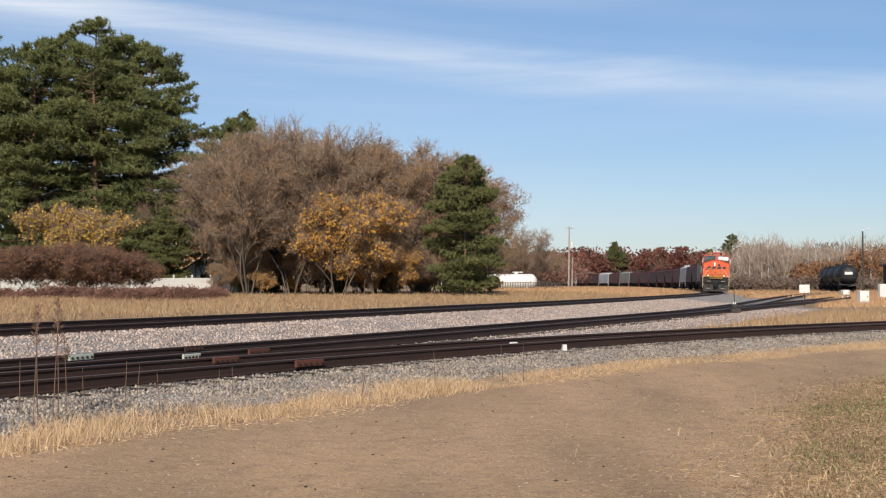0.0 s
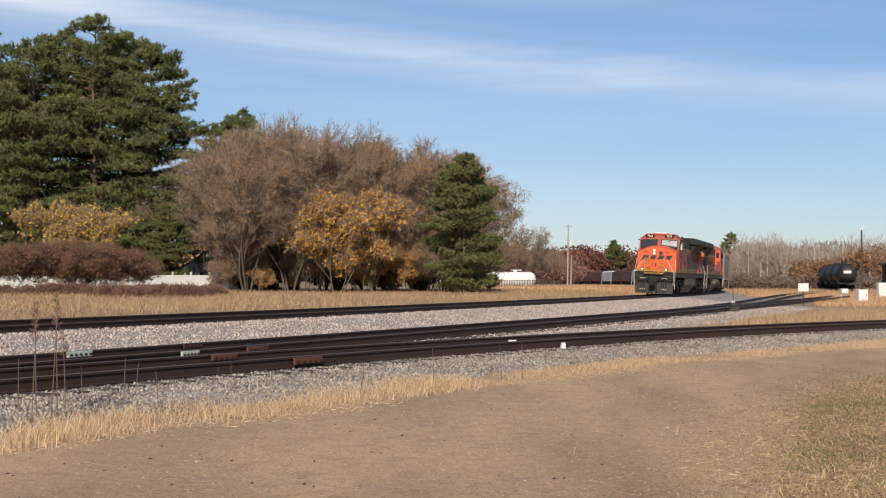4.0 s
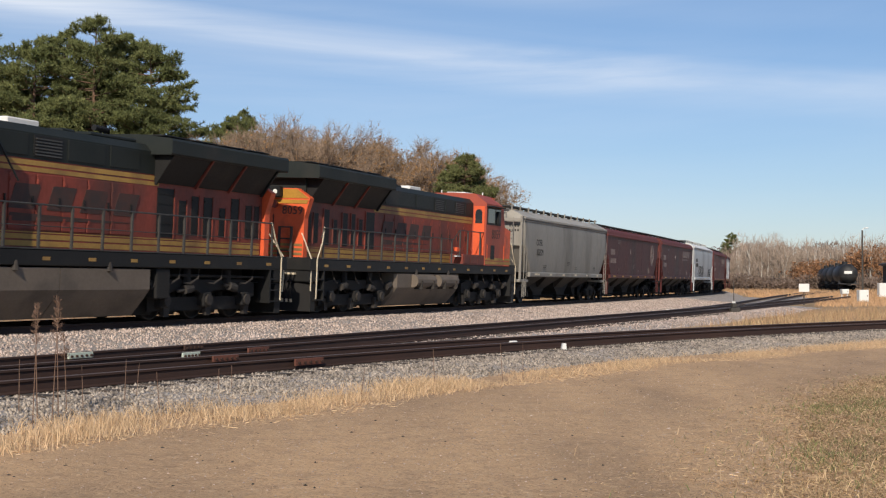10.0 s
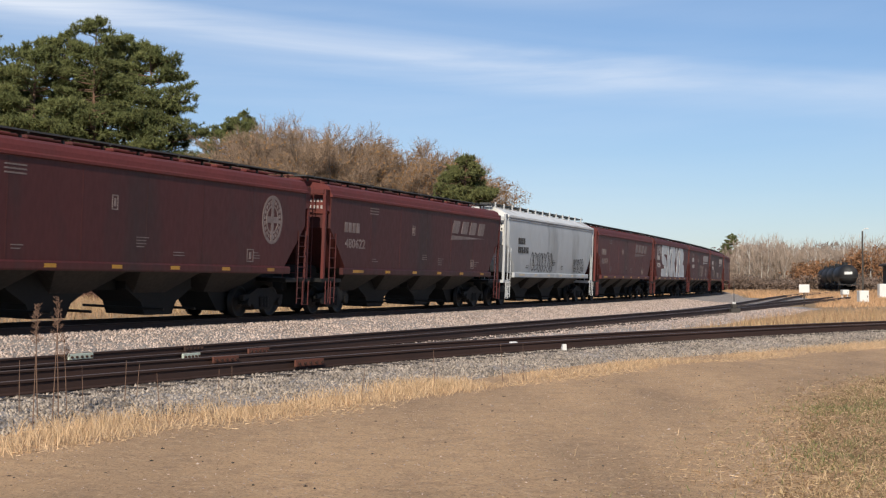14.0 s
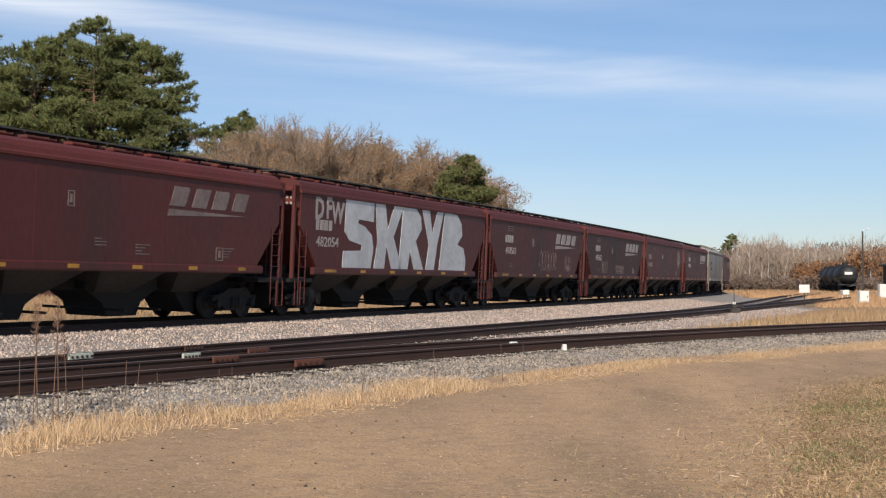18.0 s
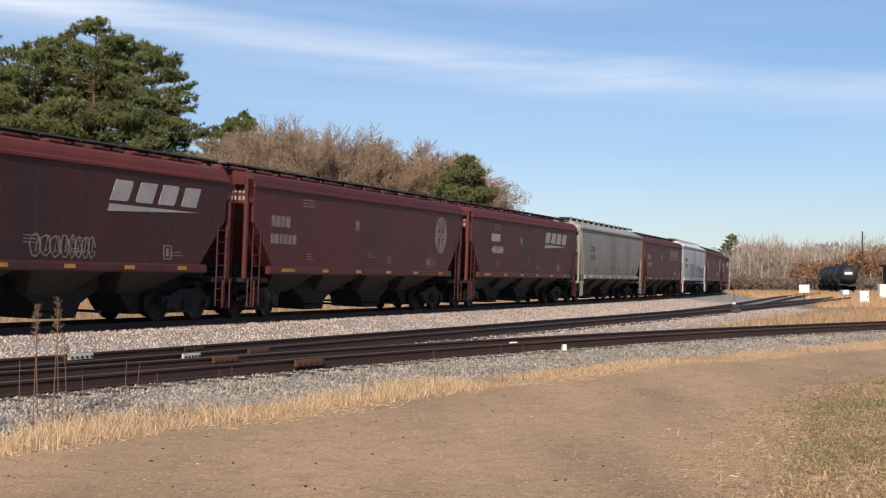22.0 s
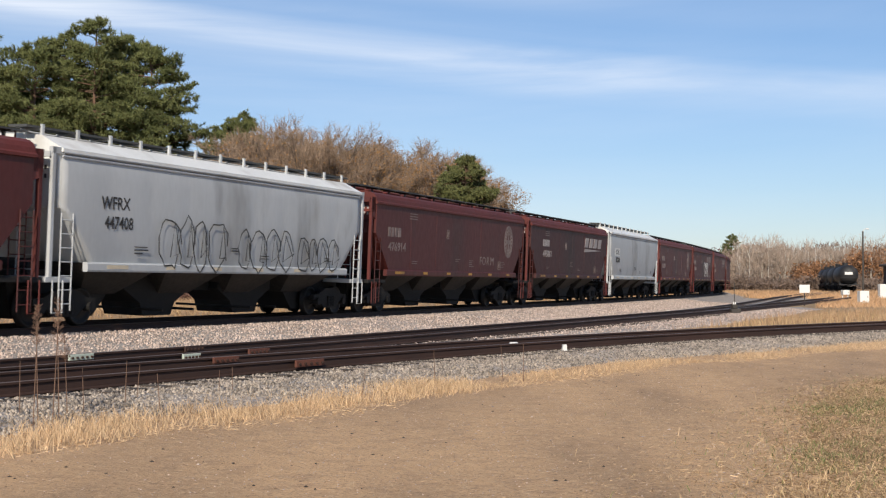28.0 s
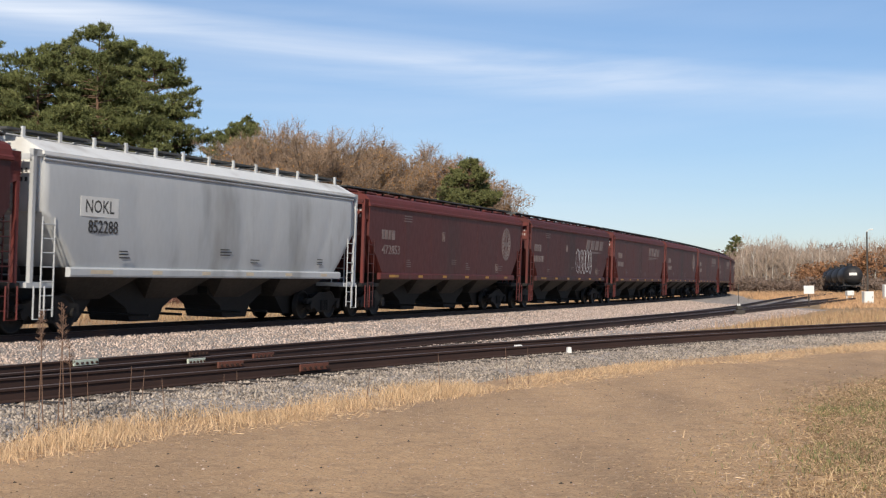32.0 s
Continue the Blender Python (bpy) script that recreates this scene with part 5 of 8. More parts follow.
        # tall narrow grilled openings of the engine compartment's rear
        for u, w, z0, z1 in ((15.55, 0.75, 2.16, 3.42), (16.55, 0.34, 2.25, 3.15), (17.15, 0.34, 2.25, 3.30), (17.75, 0.42, 2.20, 3.30), (18.55, 0.30, 2.25, 3.05), (19.15, 0.42, 2.20, 3.35), (19.95, 0.34, 2.25, 3.20), (20.45, 0.26, 2.25, 3.20)):
            bm = new_bm()
            sb(bm, F(u + w), F(u), sd, HW, HW + 0.012, z0, z1)
            lp = part("louvre_panel", bm, "black_paint", hood)
            bm = new_bm()
            sb(bm, F(u + w + 0.05), F(u + w), sd, HW, HW + 0.035, z0 - 0.02, z1 + 0.02)
            part("door_edge", bm, "orange_side", lp)
            for j in range(5):
                bm = new_bm()
                z = z0 + (z1 - z0) * (j + 0.4) / 5
                sb(bm, F(u + w - 0.03), F(u + 0.03), sd, HW + 0.012, HW + 0.03, z, z + 0.04)
                part("slat", bm, "black_paint", lp)
    # on one side the blower housing runs flush with the cab, under a dark cabinet
    bm = new_bm()
    box(bm, F(9.0), F(5.425), HW - 0.02, 1.36, 3.745, 4.34, 0.01)
    cb = part("equipment_cabinet", bm, "dark_green", lo)
    bm = new_bm()
    box(bm, F(8.9), F(5.425), HW, 1.42, 1.74, 3.74, 0.01)
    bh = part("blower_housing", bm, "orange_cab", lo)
    for z, h in ((3.46, 0.10), (3.60, 0.11), (1.80, 0.12), (1.96, 0.11), (2.10, 0.025)):
        bm = new_bm()
        box(bm, F(8.88), F(5.44), 1.42, 1.427, z, z + h)
        part("housing_stripe", bm, "dull_yellow", bh)
    for u, z in ((5.75, 2.62), (7.15, 2.60)):
        bm = new_bm()
        box(bm, F(u + 1.05), F(u), 1.42, 1.46, z, z + 0.04)
        part("drip_rail", bm, "orange_side", bh)
        for du in (0.3, 0.75):
            bm = new_bm()
            box(bm, F(u + du + 0.05), F(u + du), 1.42, 1.445, z - 0.22, z - 0.10)
            part("latch", bm, "black_paint", bh)
    for u, w in ((5.55, 0.72), (6.36, 0.62), (7.06, 0.56), (7.7, 1.15)):
        bm = new_bm()
        box(bm, F(u + w), F(u), 1.36, 1.38, 3.84, 4.26, 0.006)
        cd = part("cabinet_door", bm, "black_paint", cb)
        bm = new_bm()
        tube(bm, [(F(u + 0.06), 1.41, 3.86), (F(u + 0.06), 1.41, 4.24)], 0.016, 5)
        part("grab_iron", bm, "walkway", cd)
    for u in (6.2, 6.5):
        for j in range(5):
            bm = new_bm()
            box(bm, F(u + 0.2), F(u), 1.38, 1.40, 3.88 + j * 0.075, 3.91 + j * 0.075)
            part("slat", bm, "walkway", cb)
    for u in (5.6, 6.6, 7.6, 8.6):  # brackets and lines along the cabinet's foot
        bm = new_bm()
        box(bm, F(u + 0.05), F(u), 1.36, 1.44, 3.35, 3.80, 0.01)
        part("cabinet_bracket", bm, "black_paint", bh)
    bm = new_bm()
    tube(bm, [(F(9.3), HW + 0.1, 4.2), (F(9.9), HW + 0.3, 3.2)], 0.025, 5)
    part("sand_hose", bm, "black_paint", lo)
    # on the other side a low battery box beside the cab's rear door
    bm = new_bm()
    box(bm, F(8.0), F(5.43), -1.50, -HW, 1.74, 2.16, 0.015)
    bb = part("battery_box", bm, "orange_side", lo)
    for k in range(3):
        bm = new_bm()
        box(bm, F(5.6 + k * 0.8 + 0.7), F(5.6 + k * 0.8), -1.515, -1.50, 1.80, 2.10, 0.006)
        part("lid", bm, "orange_side", bb)
    bm = new_bm()
    box(bm, F(5.46), F(5.42), -1.46, -HW - 0.06, 2.05, 4.22)
    rd = part("cab_rear_door", bm, "orange", cab)
    bm = new_bm()
    prism(bm, [(-1.36, 3.50), (-1.06, 3.50), (-1.06, 3.98), (-1.13, 4.08), (-1.29, 4.08), (-1.36, 3.98)], "x", F(5.475), F(5.46))
    part("pane", bm, "glass", rd)
    bm = new_bm()
    box(bm, F(8.6), F(8.15), -1.46, -1.30, 2.26, 2.42, 0.01)
    sg = part("step_box", bm, "orange", lo, "small bright orange step box")
    bm = new_bm()
    box(bm, F(8.6), F(8.15), -1.465, -1.30, 2.05, 2.09)
    part("step_tread", bm, "box_white", sg)
    # roof: radiator wing, stack, grid hatch
    bm = new_bm()
    prism(bm, [(1.53, 4.24), (1.56, 4.28), (1.56, 4.60), (1.50, 4.66), (0.5, 4.76), (-0.5, 4.76), (-1.50, 4.66), (-1.56, 4.60), (-1.56, 4.28), (-1.53, 4.24)], "x", F(21.25), F(15.2))
    wing = part("radiator_wing", bm, "dark_green", lo)
    for k in range(4):
        bm = new_bm()
        box(bm, F(20.9 - k * 1.4), F(19.7 - k * 1.4), -1.1, 1.1, 4.74, 4.78, 0.01)
        part("radiator_hatch", bm, "black_paint", wing)
    for u, w, h in ((10.3, 1.1, 0.16), (12.2, 0.5, 0.10)):
        bm = new_bm()
        box(bm, F(u + w), F(u), -0.5, 0.5, 4.5, 4.5 + h, 0.03)
        part("exhaust_stack", bm, "box_white" if h > 0.12 else "dark_green", lo)
    bm = new_bm()
    box(bm, F(14.9), F(13.0), -0.7, 0.7, 4.5, 4.60, 0.03)
    part("dynamic_brake_grid", bm, "dark_green", lo)
    for k in range(3):
        bm = new_bm()
        tube(bm, [(F(13.9 + 0.16 * k), 0.35, 4.6), (F(13.85 + 0.16 * k), 0.35, 4.74), (F(13.6 + 0.16 * k), 0.35, 4.76)], 0.055, 8, r2=0.08)
        part("air_horn", bm, "black_paint", lo)
    # rear face: tapered top with a striped yellow cap, number and twin headlight
    bm = new_bm()
    prism(bm, [(-HW - 0.12, 1.74), (HW + 0.12, 1.74), (HW + 0.12, 3.0), (HW + 0.30, 3.62), (0.75, 3.92), (-0.75, 3.92), (-HW - 0.30, 3.62), (-HW - 0.12, 3.0)], "x", F(21.15), F(20.88))
    rb = part("rear_bulkhead", bm, "orange", lo)
    for z0, z1, wa, wb in ((3.44, 3.56, 1.12, 1.17), (3.61, 3.89, 1.18, 0.76)):
        bm = new_bm()
        prism(bm, [(-wa, z0), (wa, z0), (wb, z1), (-wb, z1)], "x", F(21.165), F(21.15))
        part("rear_stripe", bm, "yellow", rb)
    for z in (1.84, 1.98, 2.12):
        bm = new_bm()
        box(bm, F(21.16), F(21.15), -1.0, 1.0, z, z + 0.08)
        part("rear_stripe", bm, "dull_yellow", rb)
    bm = new_bm()
    box(bm, F(21.42), F(21.15), -0.28, 0.28, 3.62, 3.96, 0.03)
    rh = part("rear_headlight", bm, "black_paint", lo)
    for y in (-0.13, 0.13):
        bm = new_bm()
        tube(bm, [(F(21.41), y, 3.79), (F(21.435), y, 3.79)], 0.075, 12)
        part("lamp_lens", bm, "box_white", rh)
    bm = new_bm()
    tube(bm, [(F(21.15), 0, 3.42), (F(21.3), 0, 3.42)], 0.13, 10)
    part("bell", bm, "red_end", lo)
    for y in (-0.62, 0.62):
        writing(number, 0.26, "black_letter", rb, pose(F(21.153), y, 3.22, 90, 0, -90), "road_number", 1.0, 0.002)
    bm = new_bm()
    box(bm, F(21.165), F(21.15), 0.02, 0.05, 2.3, 3.1)
    part("door_seam", bm, "black_paint", rb)
    # emblem on the hood: slanted dark notched blocks over a wedge, and the road number on the cab
    for sd in (1, -1):
        y0, y1 = sorted((sd * (HW + 0.022), sd * (HW + 0.030)))
        fl = (lambda x: F(15.0) + F(9.9) - x) if sd < 0 else (lambda x: x)
        for k in range(4):
            x0 = F(9.9 + k * 1.24)
            bm = new_bm()
            prism(bm, [(fl(x0 - 1.06 * a - 0.22 * b), 2.62 + 0.56 * b) for a, b in EMBLEM[k % 2]], "y", y0, y1)
            part("emblem_block", bm, "faint_black", lo)
        bm = new_bm()
        prism(bm, [(fl(F(9.9)), 2.34), (fl(F(14.6)), 2.46), (fl(F(10.0)), 2.53)], "y", y0, y1)
        part("emblem_swoosh", bm, "faint_black", lo)
        writing(number, 0.40, "faint_black", lo, near_side(F(4.1), 3.06, 1.533) if sd > 0 else pose(F(4.1), -1.533, 3.06, 90, 0, 0), "road_number", 1.0, 0.002)
        for z, h in ((1.80, 0.12), (1.96, 0.11)):
            bm = new_bm()
            sb(bm, F(5.41), F(2.1), sd, 1.525, 1.537, z, z + h)
            part("cab_stripe", bm, "dull_yellow", cab)
    # walkway handrails, stepped up where they meet the cab
    for sgn in (1, -1):
        us = [9.2 + k * 1.14 for k in range(11)]
        for u in us:
            bm = new_bm()
            box(bm, F(u) - 0.03, F(u) + 0.03, sgn * 1.46 - 0.025, sgn * 1.46 + 0.025, 1.74, 2.72)
            part("stanchion", bm, "rail_paint", lo)
        bm = new_bm()
        tube(bm, [(F(20.75), sgn * 1.46, 2.4), (F(20.6), sgn * 1.46, 2.72), (F(9.0), sgn * 1.46, 2.72)] + ([(F(8.4), -1.46, 3.1), (F(5.5), -1.46, 3.1)] if sgn < 0 else [(F(8.95), 1.46, 2.74)]), 0.022, 6)
        part("handrail", bm, "rail_paint", lo)
        bm = new_bm()
        tube(bm, [(F(9.0), sgn * 1.46, 2.25), (F(20.6), sgn * 1.46, 2.25)], 0.012, 5)
        part("handrail", bm, "rail_paint", lo)
        bm = new_bm()
        box(bm, F(20.9), F(8.9 if sgn > 0 else 8.0), min(sgn * HW, sgn * 1.51), max(sgn * HW, sgn * 1.51), 1.742, 1.77)
        part("side_walkway", bm, "rail_paint", lo)
    for u in (8.3, 7.4, 5.9):
        bm = new_bm()
        box(bm, F(u) - 0.03, F(u) + 0.03, -1.485, -1.435, 2.1, 3.1)
        part("stanchion", bm, "rail_paint", lo)
    # end platforms: pilot, plow, steps, rails
    for e, front in ((1, True), (-1, False)):
        X = lambda u: e * (11.15 - u)
        bm = new_bm()
        x0, x1 = sorted((X(1.5), X(0.85)))
        box(bm, x0, x1, -1.45, 1.45, 1.02, 1.70, 0.03)
        part("pilot", bm, "black_paint", lo)
        bm = new_bm()
        for sgn in (1, -1):
            a = [(X(0.72), 0.0), (X(1.02), sgn * 1.42), (X(1.35), sgn * 1.42), (X(1.35), 0.0)]
            prism(bm, a, "z", 0.12, 0.98)
        part("snow_plow", bm, "plow" if front else "under", lo)
        for y in (-0.95, -0.8, -0.65, 0.65, 0.8, 0.95):
            bm = new_bm()
            tube(bm, [(X(0.84), y, 1.28), (X(0.58), y, 1.05), (X(0.55), y, 0.75), (X(0.62), y, 0.48)], 0.028, 6)
            part("air_hose", bm, "under", lo)
            bm = new_bm()
            box(bm, min(X(0.70), X(0.86)), max(X(0.70), X(0.86)), y - 0.04, y + 0.04, 1.24, 1.30)
            part("hose_valve", bm, "cream", lo)
            bm = new_bm()
            tube(bm, [(X(0.62), y, 0.50), (X(0.64), y, 0.40)], 0.035, 6)
            part("hose_coupling", bm, "cream", lo)
        bm = new_bm()
        tube(bm, [(X(0.8), 0.25, 1.1), (X(0.4), 0.3, 0.7), (X(0.3), 0.32, 0.42), (X(0.6), 0.3, 0.3)], 0.035, 6)
        part("brake_hose", bm, "black_paint", lo)
        bm = new_bm()
        x0, x1 = sorted((X(0.9), X(0.05)))
        box(bm, x0, x1, -0.13, 0.13, 0.76, 1.02, 0.02)
        x0, x1 = sorted((X(0.38), X(0.02)))
        box(bm, x0, x1, -0.24, 0.24, 0.70, 1.08, 0.05)
        part("coupler", bm, "under", lo)
        bm = new_bm()
        x0, x1 = sorted((X(1.5), X(0.95)))
        box(bm, x0, x1, -1.5, 1.5, 1.70, 1.78, 0.01)
        part("end_walkway", bm, "black_paint", lo)
        if front:
            bm = new_bm()
            x0, x1 = sorted((X(0.98), X(0.62)))
            box(bm, x0, x1, -0.72, 0.72, 1.58, 1.70, 0.015)
            part("front_step", bm, "yellow", lo)
            for y in (-0.3, 0.05, 0.4):
                bm = new_bm()
                box(bm, x0 - 0.01, x1 + 0.005, y - 0.03, y + 0.03, 1.60, 1.66)
                part("step_slot", bm, "black_paint", lo)
            for sg in (1, -1):
                bm = new_bm()
                tube(bm, [(X(0.9), sg * 0.34, 1.4), (X(0.42), sg * 0.42, 1.18), (X(0.4), sg * 0.16, 0.98), (X(0.62), sg * 0.05, 1.05)], 0.03, 6)
                part("jumper_cable", bm, "under", lo)
                bm = new_bm()
                tube(bm, [(X(0.9), sg * 0.5, 1.25), (X(0.6), sg * 0.95, 1.12), (X(0.66), sg * 1.4, 1.02)], 0.018, 5)
                part("cut_lever", bm, "dusty", lo)
                bm = new_bm()
                box(bm, min(X(0.92), X(0.80)), max(X(0.92), X(0.80)), sg * 1.08 - 0.24, sg * 1.08 + 0.24, 1.30, 1.52, 0.02)
                part("receptacle_box", bm, "dusty", lo)
        for sgn in (1, -1):
            bm = new_bm()
            for j in range(4):
                x0, x1 = sorted((X(1.75), X(1.15)))
                box(bm, x0, x1, sgn * 1.3 - 0.2, sgn * 1.3 + 0.2, 0.45 + j * 0.32, 0.49 + j * 0.32)
            x0, x1 = sorted((X(1.8), X(1.74)))
            box(bm, x0, x1, sgn * 1.3 - 0.2, sgn * 1.3 + 0.2, 0.42, 1.75)
            part("corner_steps", bm, "black_paint", lo)
            bm = new_bm()
            tube(bm, [(X(1.2), sgn * 1.52, 0.5), (X(1.2), sgn * 1.52, 1.75), (X(1.55), sgn * 1.50, 2.25), (X(1.75), sgn * 1.46, 2.75)], 0.02, 6)
            tube(bm, [(X(0.95), sgn * 1.45, 0.75), (X(0.93), sgn * 1.45, 1.75), (X(1.2), sgn * 0.9, 2.65), (X(1.3), sgn * 0.72, 2.78), (X(1.45), sgn * 0.7, 2.78)], 0.02, 6)
            part("grab_rail", bm, "cream", lo, "cream painted grab rails")
            bm = new_bm()
            for y in (0.30, 0.72):
                box(bm, min(X(0.98), X(0.92)), max(X(0.98), X(0.92)), sgn * y - 0.035, sgn * y + 0.035, 1.70, 2.72)
            for z in (1.98, 2.34, 2.70):
                tube(bm, [(X(0.95), sgn * 0.30, z), (X(0.95), sgn * 0.72, z)], 0.022, 5)
            part("platform_gate", bm, "yellow" if front else "rail_paint", lo)
            if front:
                bm = new_bm()
                tube(bm, [(X(1.02), sgn * 0.9, 1.95), (X(0.88), sgn * 0.9, 1.95)], 0.115, 14)
                dl = part("ditch_light", bm, "black_paint", lo)
                bm = new_bm()
                tube(bm, [(X(0.885), sgn * 0.9, 1.95), (X(0.865), sgn * 0.9, 1.95)], 0.07, 14)
                part("lamp_lens", bm, "ditch_glow", dl, "lit ditch light")
    # fuel tank, reservoirs and boxes below the sill
    for ua, ub in ((8.25, 11.1), (11.12, 14.7)):
        bm = new_bm()
        full = [(1.47, 1.34), (1.47, 0.84), (1.32, 0.62), (0.95, 0.17), (-0.95, 0.17), (-1.32, 0.62), (-1.47, 0.84), (-1.47, 1.34)]
        ring_a = [(y * 0.93, z + (0.12 if z < 0.5 else 0)) for y, z in full]
        st = [(F(ub), full), (F(ua + 0.12), full), (F(ua), ring_a)] if ua < 9 else [(F(ub), ring_a), (F(ub - 0.12), full), (F(ua), full)]
        loft(bm, st)
        part("fuel_tank", bm, "tank_grey", lo)
    if variant:
        for sd in (1, -1):
            for u in (9.9, 12.3):
                bm = new_bm()
                tube(bm, [(F(u - 0.95), sd * 1.5, 1.08), (F(u - 0.85), sd * 1.5, 1.08), (F(u + 0.85), sd * 1.5, 1.08), (F(u + 0.95), sd * 1.5, 1.08)], 0.24, 12)
                res = part("air_reservoir", bm, "tank_grey", lo)
                for du in (-0.6, 0.6):
                    bm = new_bm()
                    box(bm, F(u + du) - 0.03, F(u + du) + 0.03, sd * 1.5 - 0.27, sd * 1.5 + 0.27, 0.78, 1.10)
                    part("strap", bm, "dusty", res)
    for u in (9.6, 12.9):
        for sd in (1, -1):
            bm = new_bm()
            tube(bm, [(F(u), sd * 1.47, 1.28), (F(u), sd * 1.47, 1.44), (F(u), sd * 1.47, 1.5)], 0.10, 8, r2=0.04)
            part("filler_cap", bm, "dusty", lo)
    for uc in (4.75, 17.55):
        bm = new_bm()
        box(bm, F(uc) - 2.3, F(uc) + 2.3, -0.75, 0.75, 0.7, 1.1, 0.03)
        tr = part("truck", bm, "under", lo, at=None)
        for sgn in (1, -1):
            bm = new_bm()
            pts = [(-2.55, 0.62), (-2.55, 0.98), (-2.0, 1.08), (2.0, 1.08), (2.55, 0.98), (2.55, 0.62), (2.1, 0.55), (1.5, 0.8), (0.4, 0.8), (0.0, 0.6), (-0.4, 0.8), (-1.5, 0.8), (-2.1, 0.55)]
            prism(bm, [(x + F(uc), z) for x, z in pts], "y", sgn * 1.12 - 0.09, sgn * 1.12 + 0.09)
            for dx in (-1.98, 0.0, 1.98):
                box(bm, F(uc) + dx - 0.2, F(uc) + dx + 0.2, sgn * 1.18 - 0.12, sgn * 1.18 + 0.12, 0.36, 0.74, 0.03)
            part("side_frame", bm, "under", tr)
            for dx in (-1.98, 0.0, 1.98):
                bm = new_bm()
                tube(bm, [(F(uc) + dx, sgn * 1.28, 0.54), (F(uc) + dx, sgn * 1.36, 0.54)], 0.15, 10)
                part("journal_cover", bm, "dusty", tr)
                bm = new_bm()
                prism(bm, [(F(uc) + dx - 0.3, 0.12), (F(uc) + dx - 0.08, 0.12), (F(uc) + dx - 0.02, 0.5), (F(uc) + dx - 0.34, 0.5)], "y", sgn * 1.14 - 0.06, sgn * 1.14 + 0.06)
                part("brake_shoe", bm, "dusty", tr)
            for dx, tilt in ((-1.35, 0.06), (0.85, -0.05), (2.35, 0.1)):
                bm = new_bm()
                tube(bm, [(F(uc) + dx, sgn * 1.3, 0.86), (F(uc) + dx + 0.34, sgn * 1.3, 0.86 + tilt)], 0.12, 10)
                tube(bm, [(F(uc) + dx + 0.34, sgn * 1.3, 0.86 + tilt), (F(uc) + dx + 0.6, sgn * 1.3, 0.86 + 1.4 * tilt)], 0.045, 6)
                part("brake_cylinder", bm, "dusty", tr)
            for dx in (-2.2, -0.55, 0.6, 1.5):
                bm = new_bm()
                tube(bm, [(F(uc) + dx, sgn * 1.38, 1.38), (F(uc) + dx + 0.12, sgn * 1.42, 1.12), (F(uc) + dx + 0.42, sgn * 1.38, 0.98), (F(uc) + dx + 0.62, sgn * 1.3, 1.0)], 0.026, 6)
                part("sand_hose", bm, "dusty", tr)
            for dx in (-1.0, 1.0):
                bm = new_bm()
                tube(bm, [(F(uc) + dx, sgn * 1.24, 0.98), (F(uc) + dx, sgn * 1.24, 1.36)], 0.12, 8)
                part("spring", bm, "under", tr)
        for dx in (-1.0, 1.0):
            bm = new_bm()
            box(bm, F(uc) + dx - 0.42, F(uc) + dx + 0.42, -0.66, 0.66, 0.13, 0.85, 0.04)
            part("traction_motor", bm, "under", tr)
        for sgn in (1, -1):
            bm = new_bm()
            box(bm, F(uc) - 2.5, F(uc) + 2.5, sgn * 1.06 - 0.03, sgn * 1.06 + 0.03, 0.26, 0.62)
            part("brake_rigging", bm, "under", tr)
        for dx in (-1.98, 0.0, 1.98):
            w = new("wheelset", LOCO_WHEEL)
            w.parent, w.matrix_basis = tr, pose(F(uc) + dx, 0, 0.533)
    # dark filler boxes added to hide the bright grass below the sill
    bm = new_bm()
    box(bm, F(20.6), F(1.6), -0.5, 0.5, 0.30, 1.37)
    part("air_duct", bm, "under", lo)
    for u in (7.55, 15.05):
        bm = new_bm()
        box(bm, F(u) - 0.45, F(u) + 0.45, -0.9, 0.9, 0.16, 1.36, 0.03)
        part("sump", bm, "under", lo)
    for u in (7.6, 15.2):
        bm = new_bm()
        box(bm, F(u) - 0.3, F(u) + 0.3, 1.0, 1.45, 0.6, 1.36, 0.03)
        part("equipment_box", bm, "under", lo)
    for u0, u1 in ((15.4, 20.5), (2.2, 7.2)):
        bm = new_bm()
        tube(bm, [(F(u0), 1.3, 1.2), (F(u1), 1.3, 1.16)], 0.035, 6)
        part("pipe", bm, "under", lo)
    return lo


lead = tagged(locomotive("7620", 0), "orange and black diesel locomotive leading the train on the main line", "locomotive", "locomotives of the train")
trail = tagged(locomotive("8059", 1), "weathered orange diesel locomotive running cab last behind the leader", "locomotive", "locomotives of the train")

# roofs, and all ends but the grey car's, take sunlit copies of the paint
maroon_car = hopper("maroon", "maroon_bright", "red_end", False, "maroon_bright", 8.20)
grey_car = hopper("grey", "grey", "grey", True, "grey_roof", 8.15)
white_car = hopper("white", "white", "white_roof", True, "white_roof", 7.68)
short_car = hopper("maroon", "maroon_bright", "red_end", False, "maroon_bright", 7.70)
TEMPLATES = {"m": maroon_car, "n": short_car, "g": grey_car, "w": white_car}
LABELS = {"n": "maroon covered hopper car with bold pale lettering", "m": "maroon covered hopper car with grimy bays darkened as in shade", "g": "weathered beige-grey covered hopper car in the train", "w": "light grey covered hopper car with a raised roof walk"}
ORDER = "gmmwmmnnmmgmwmnwmnmmmmmmm"
used = set()
CARS = []
for k in ORDER:
    if k in used:
        c = copy_thing(TEMPLATES[k], Matrix())
    else:
        c = TEMPLATES[k]
        used.add(k)
    tagged(c, LABELS[k], "hopper car", "hopper cars of the train")
    CARS.append(c)
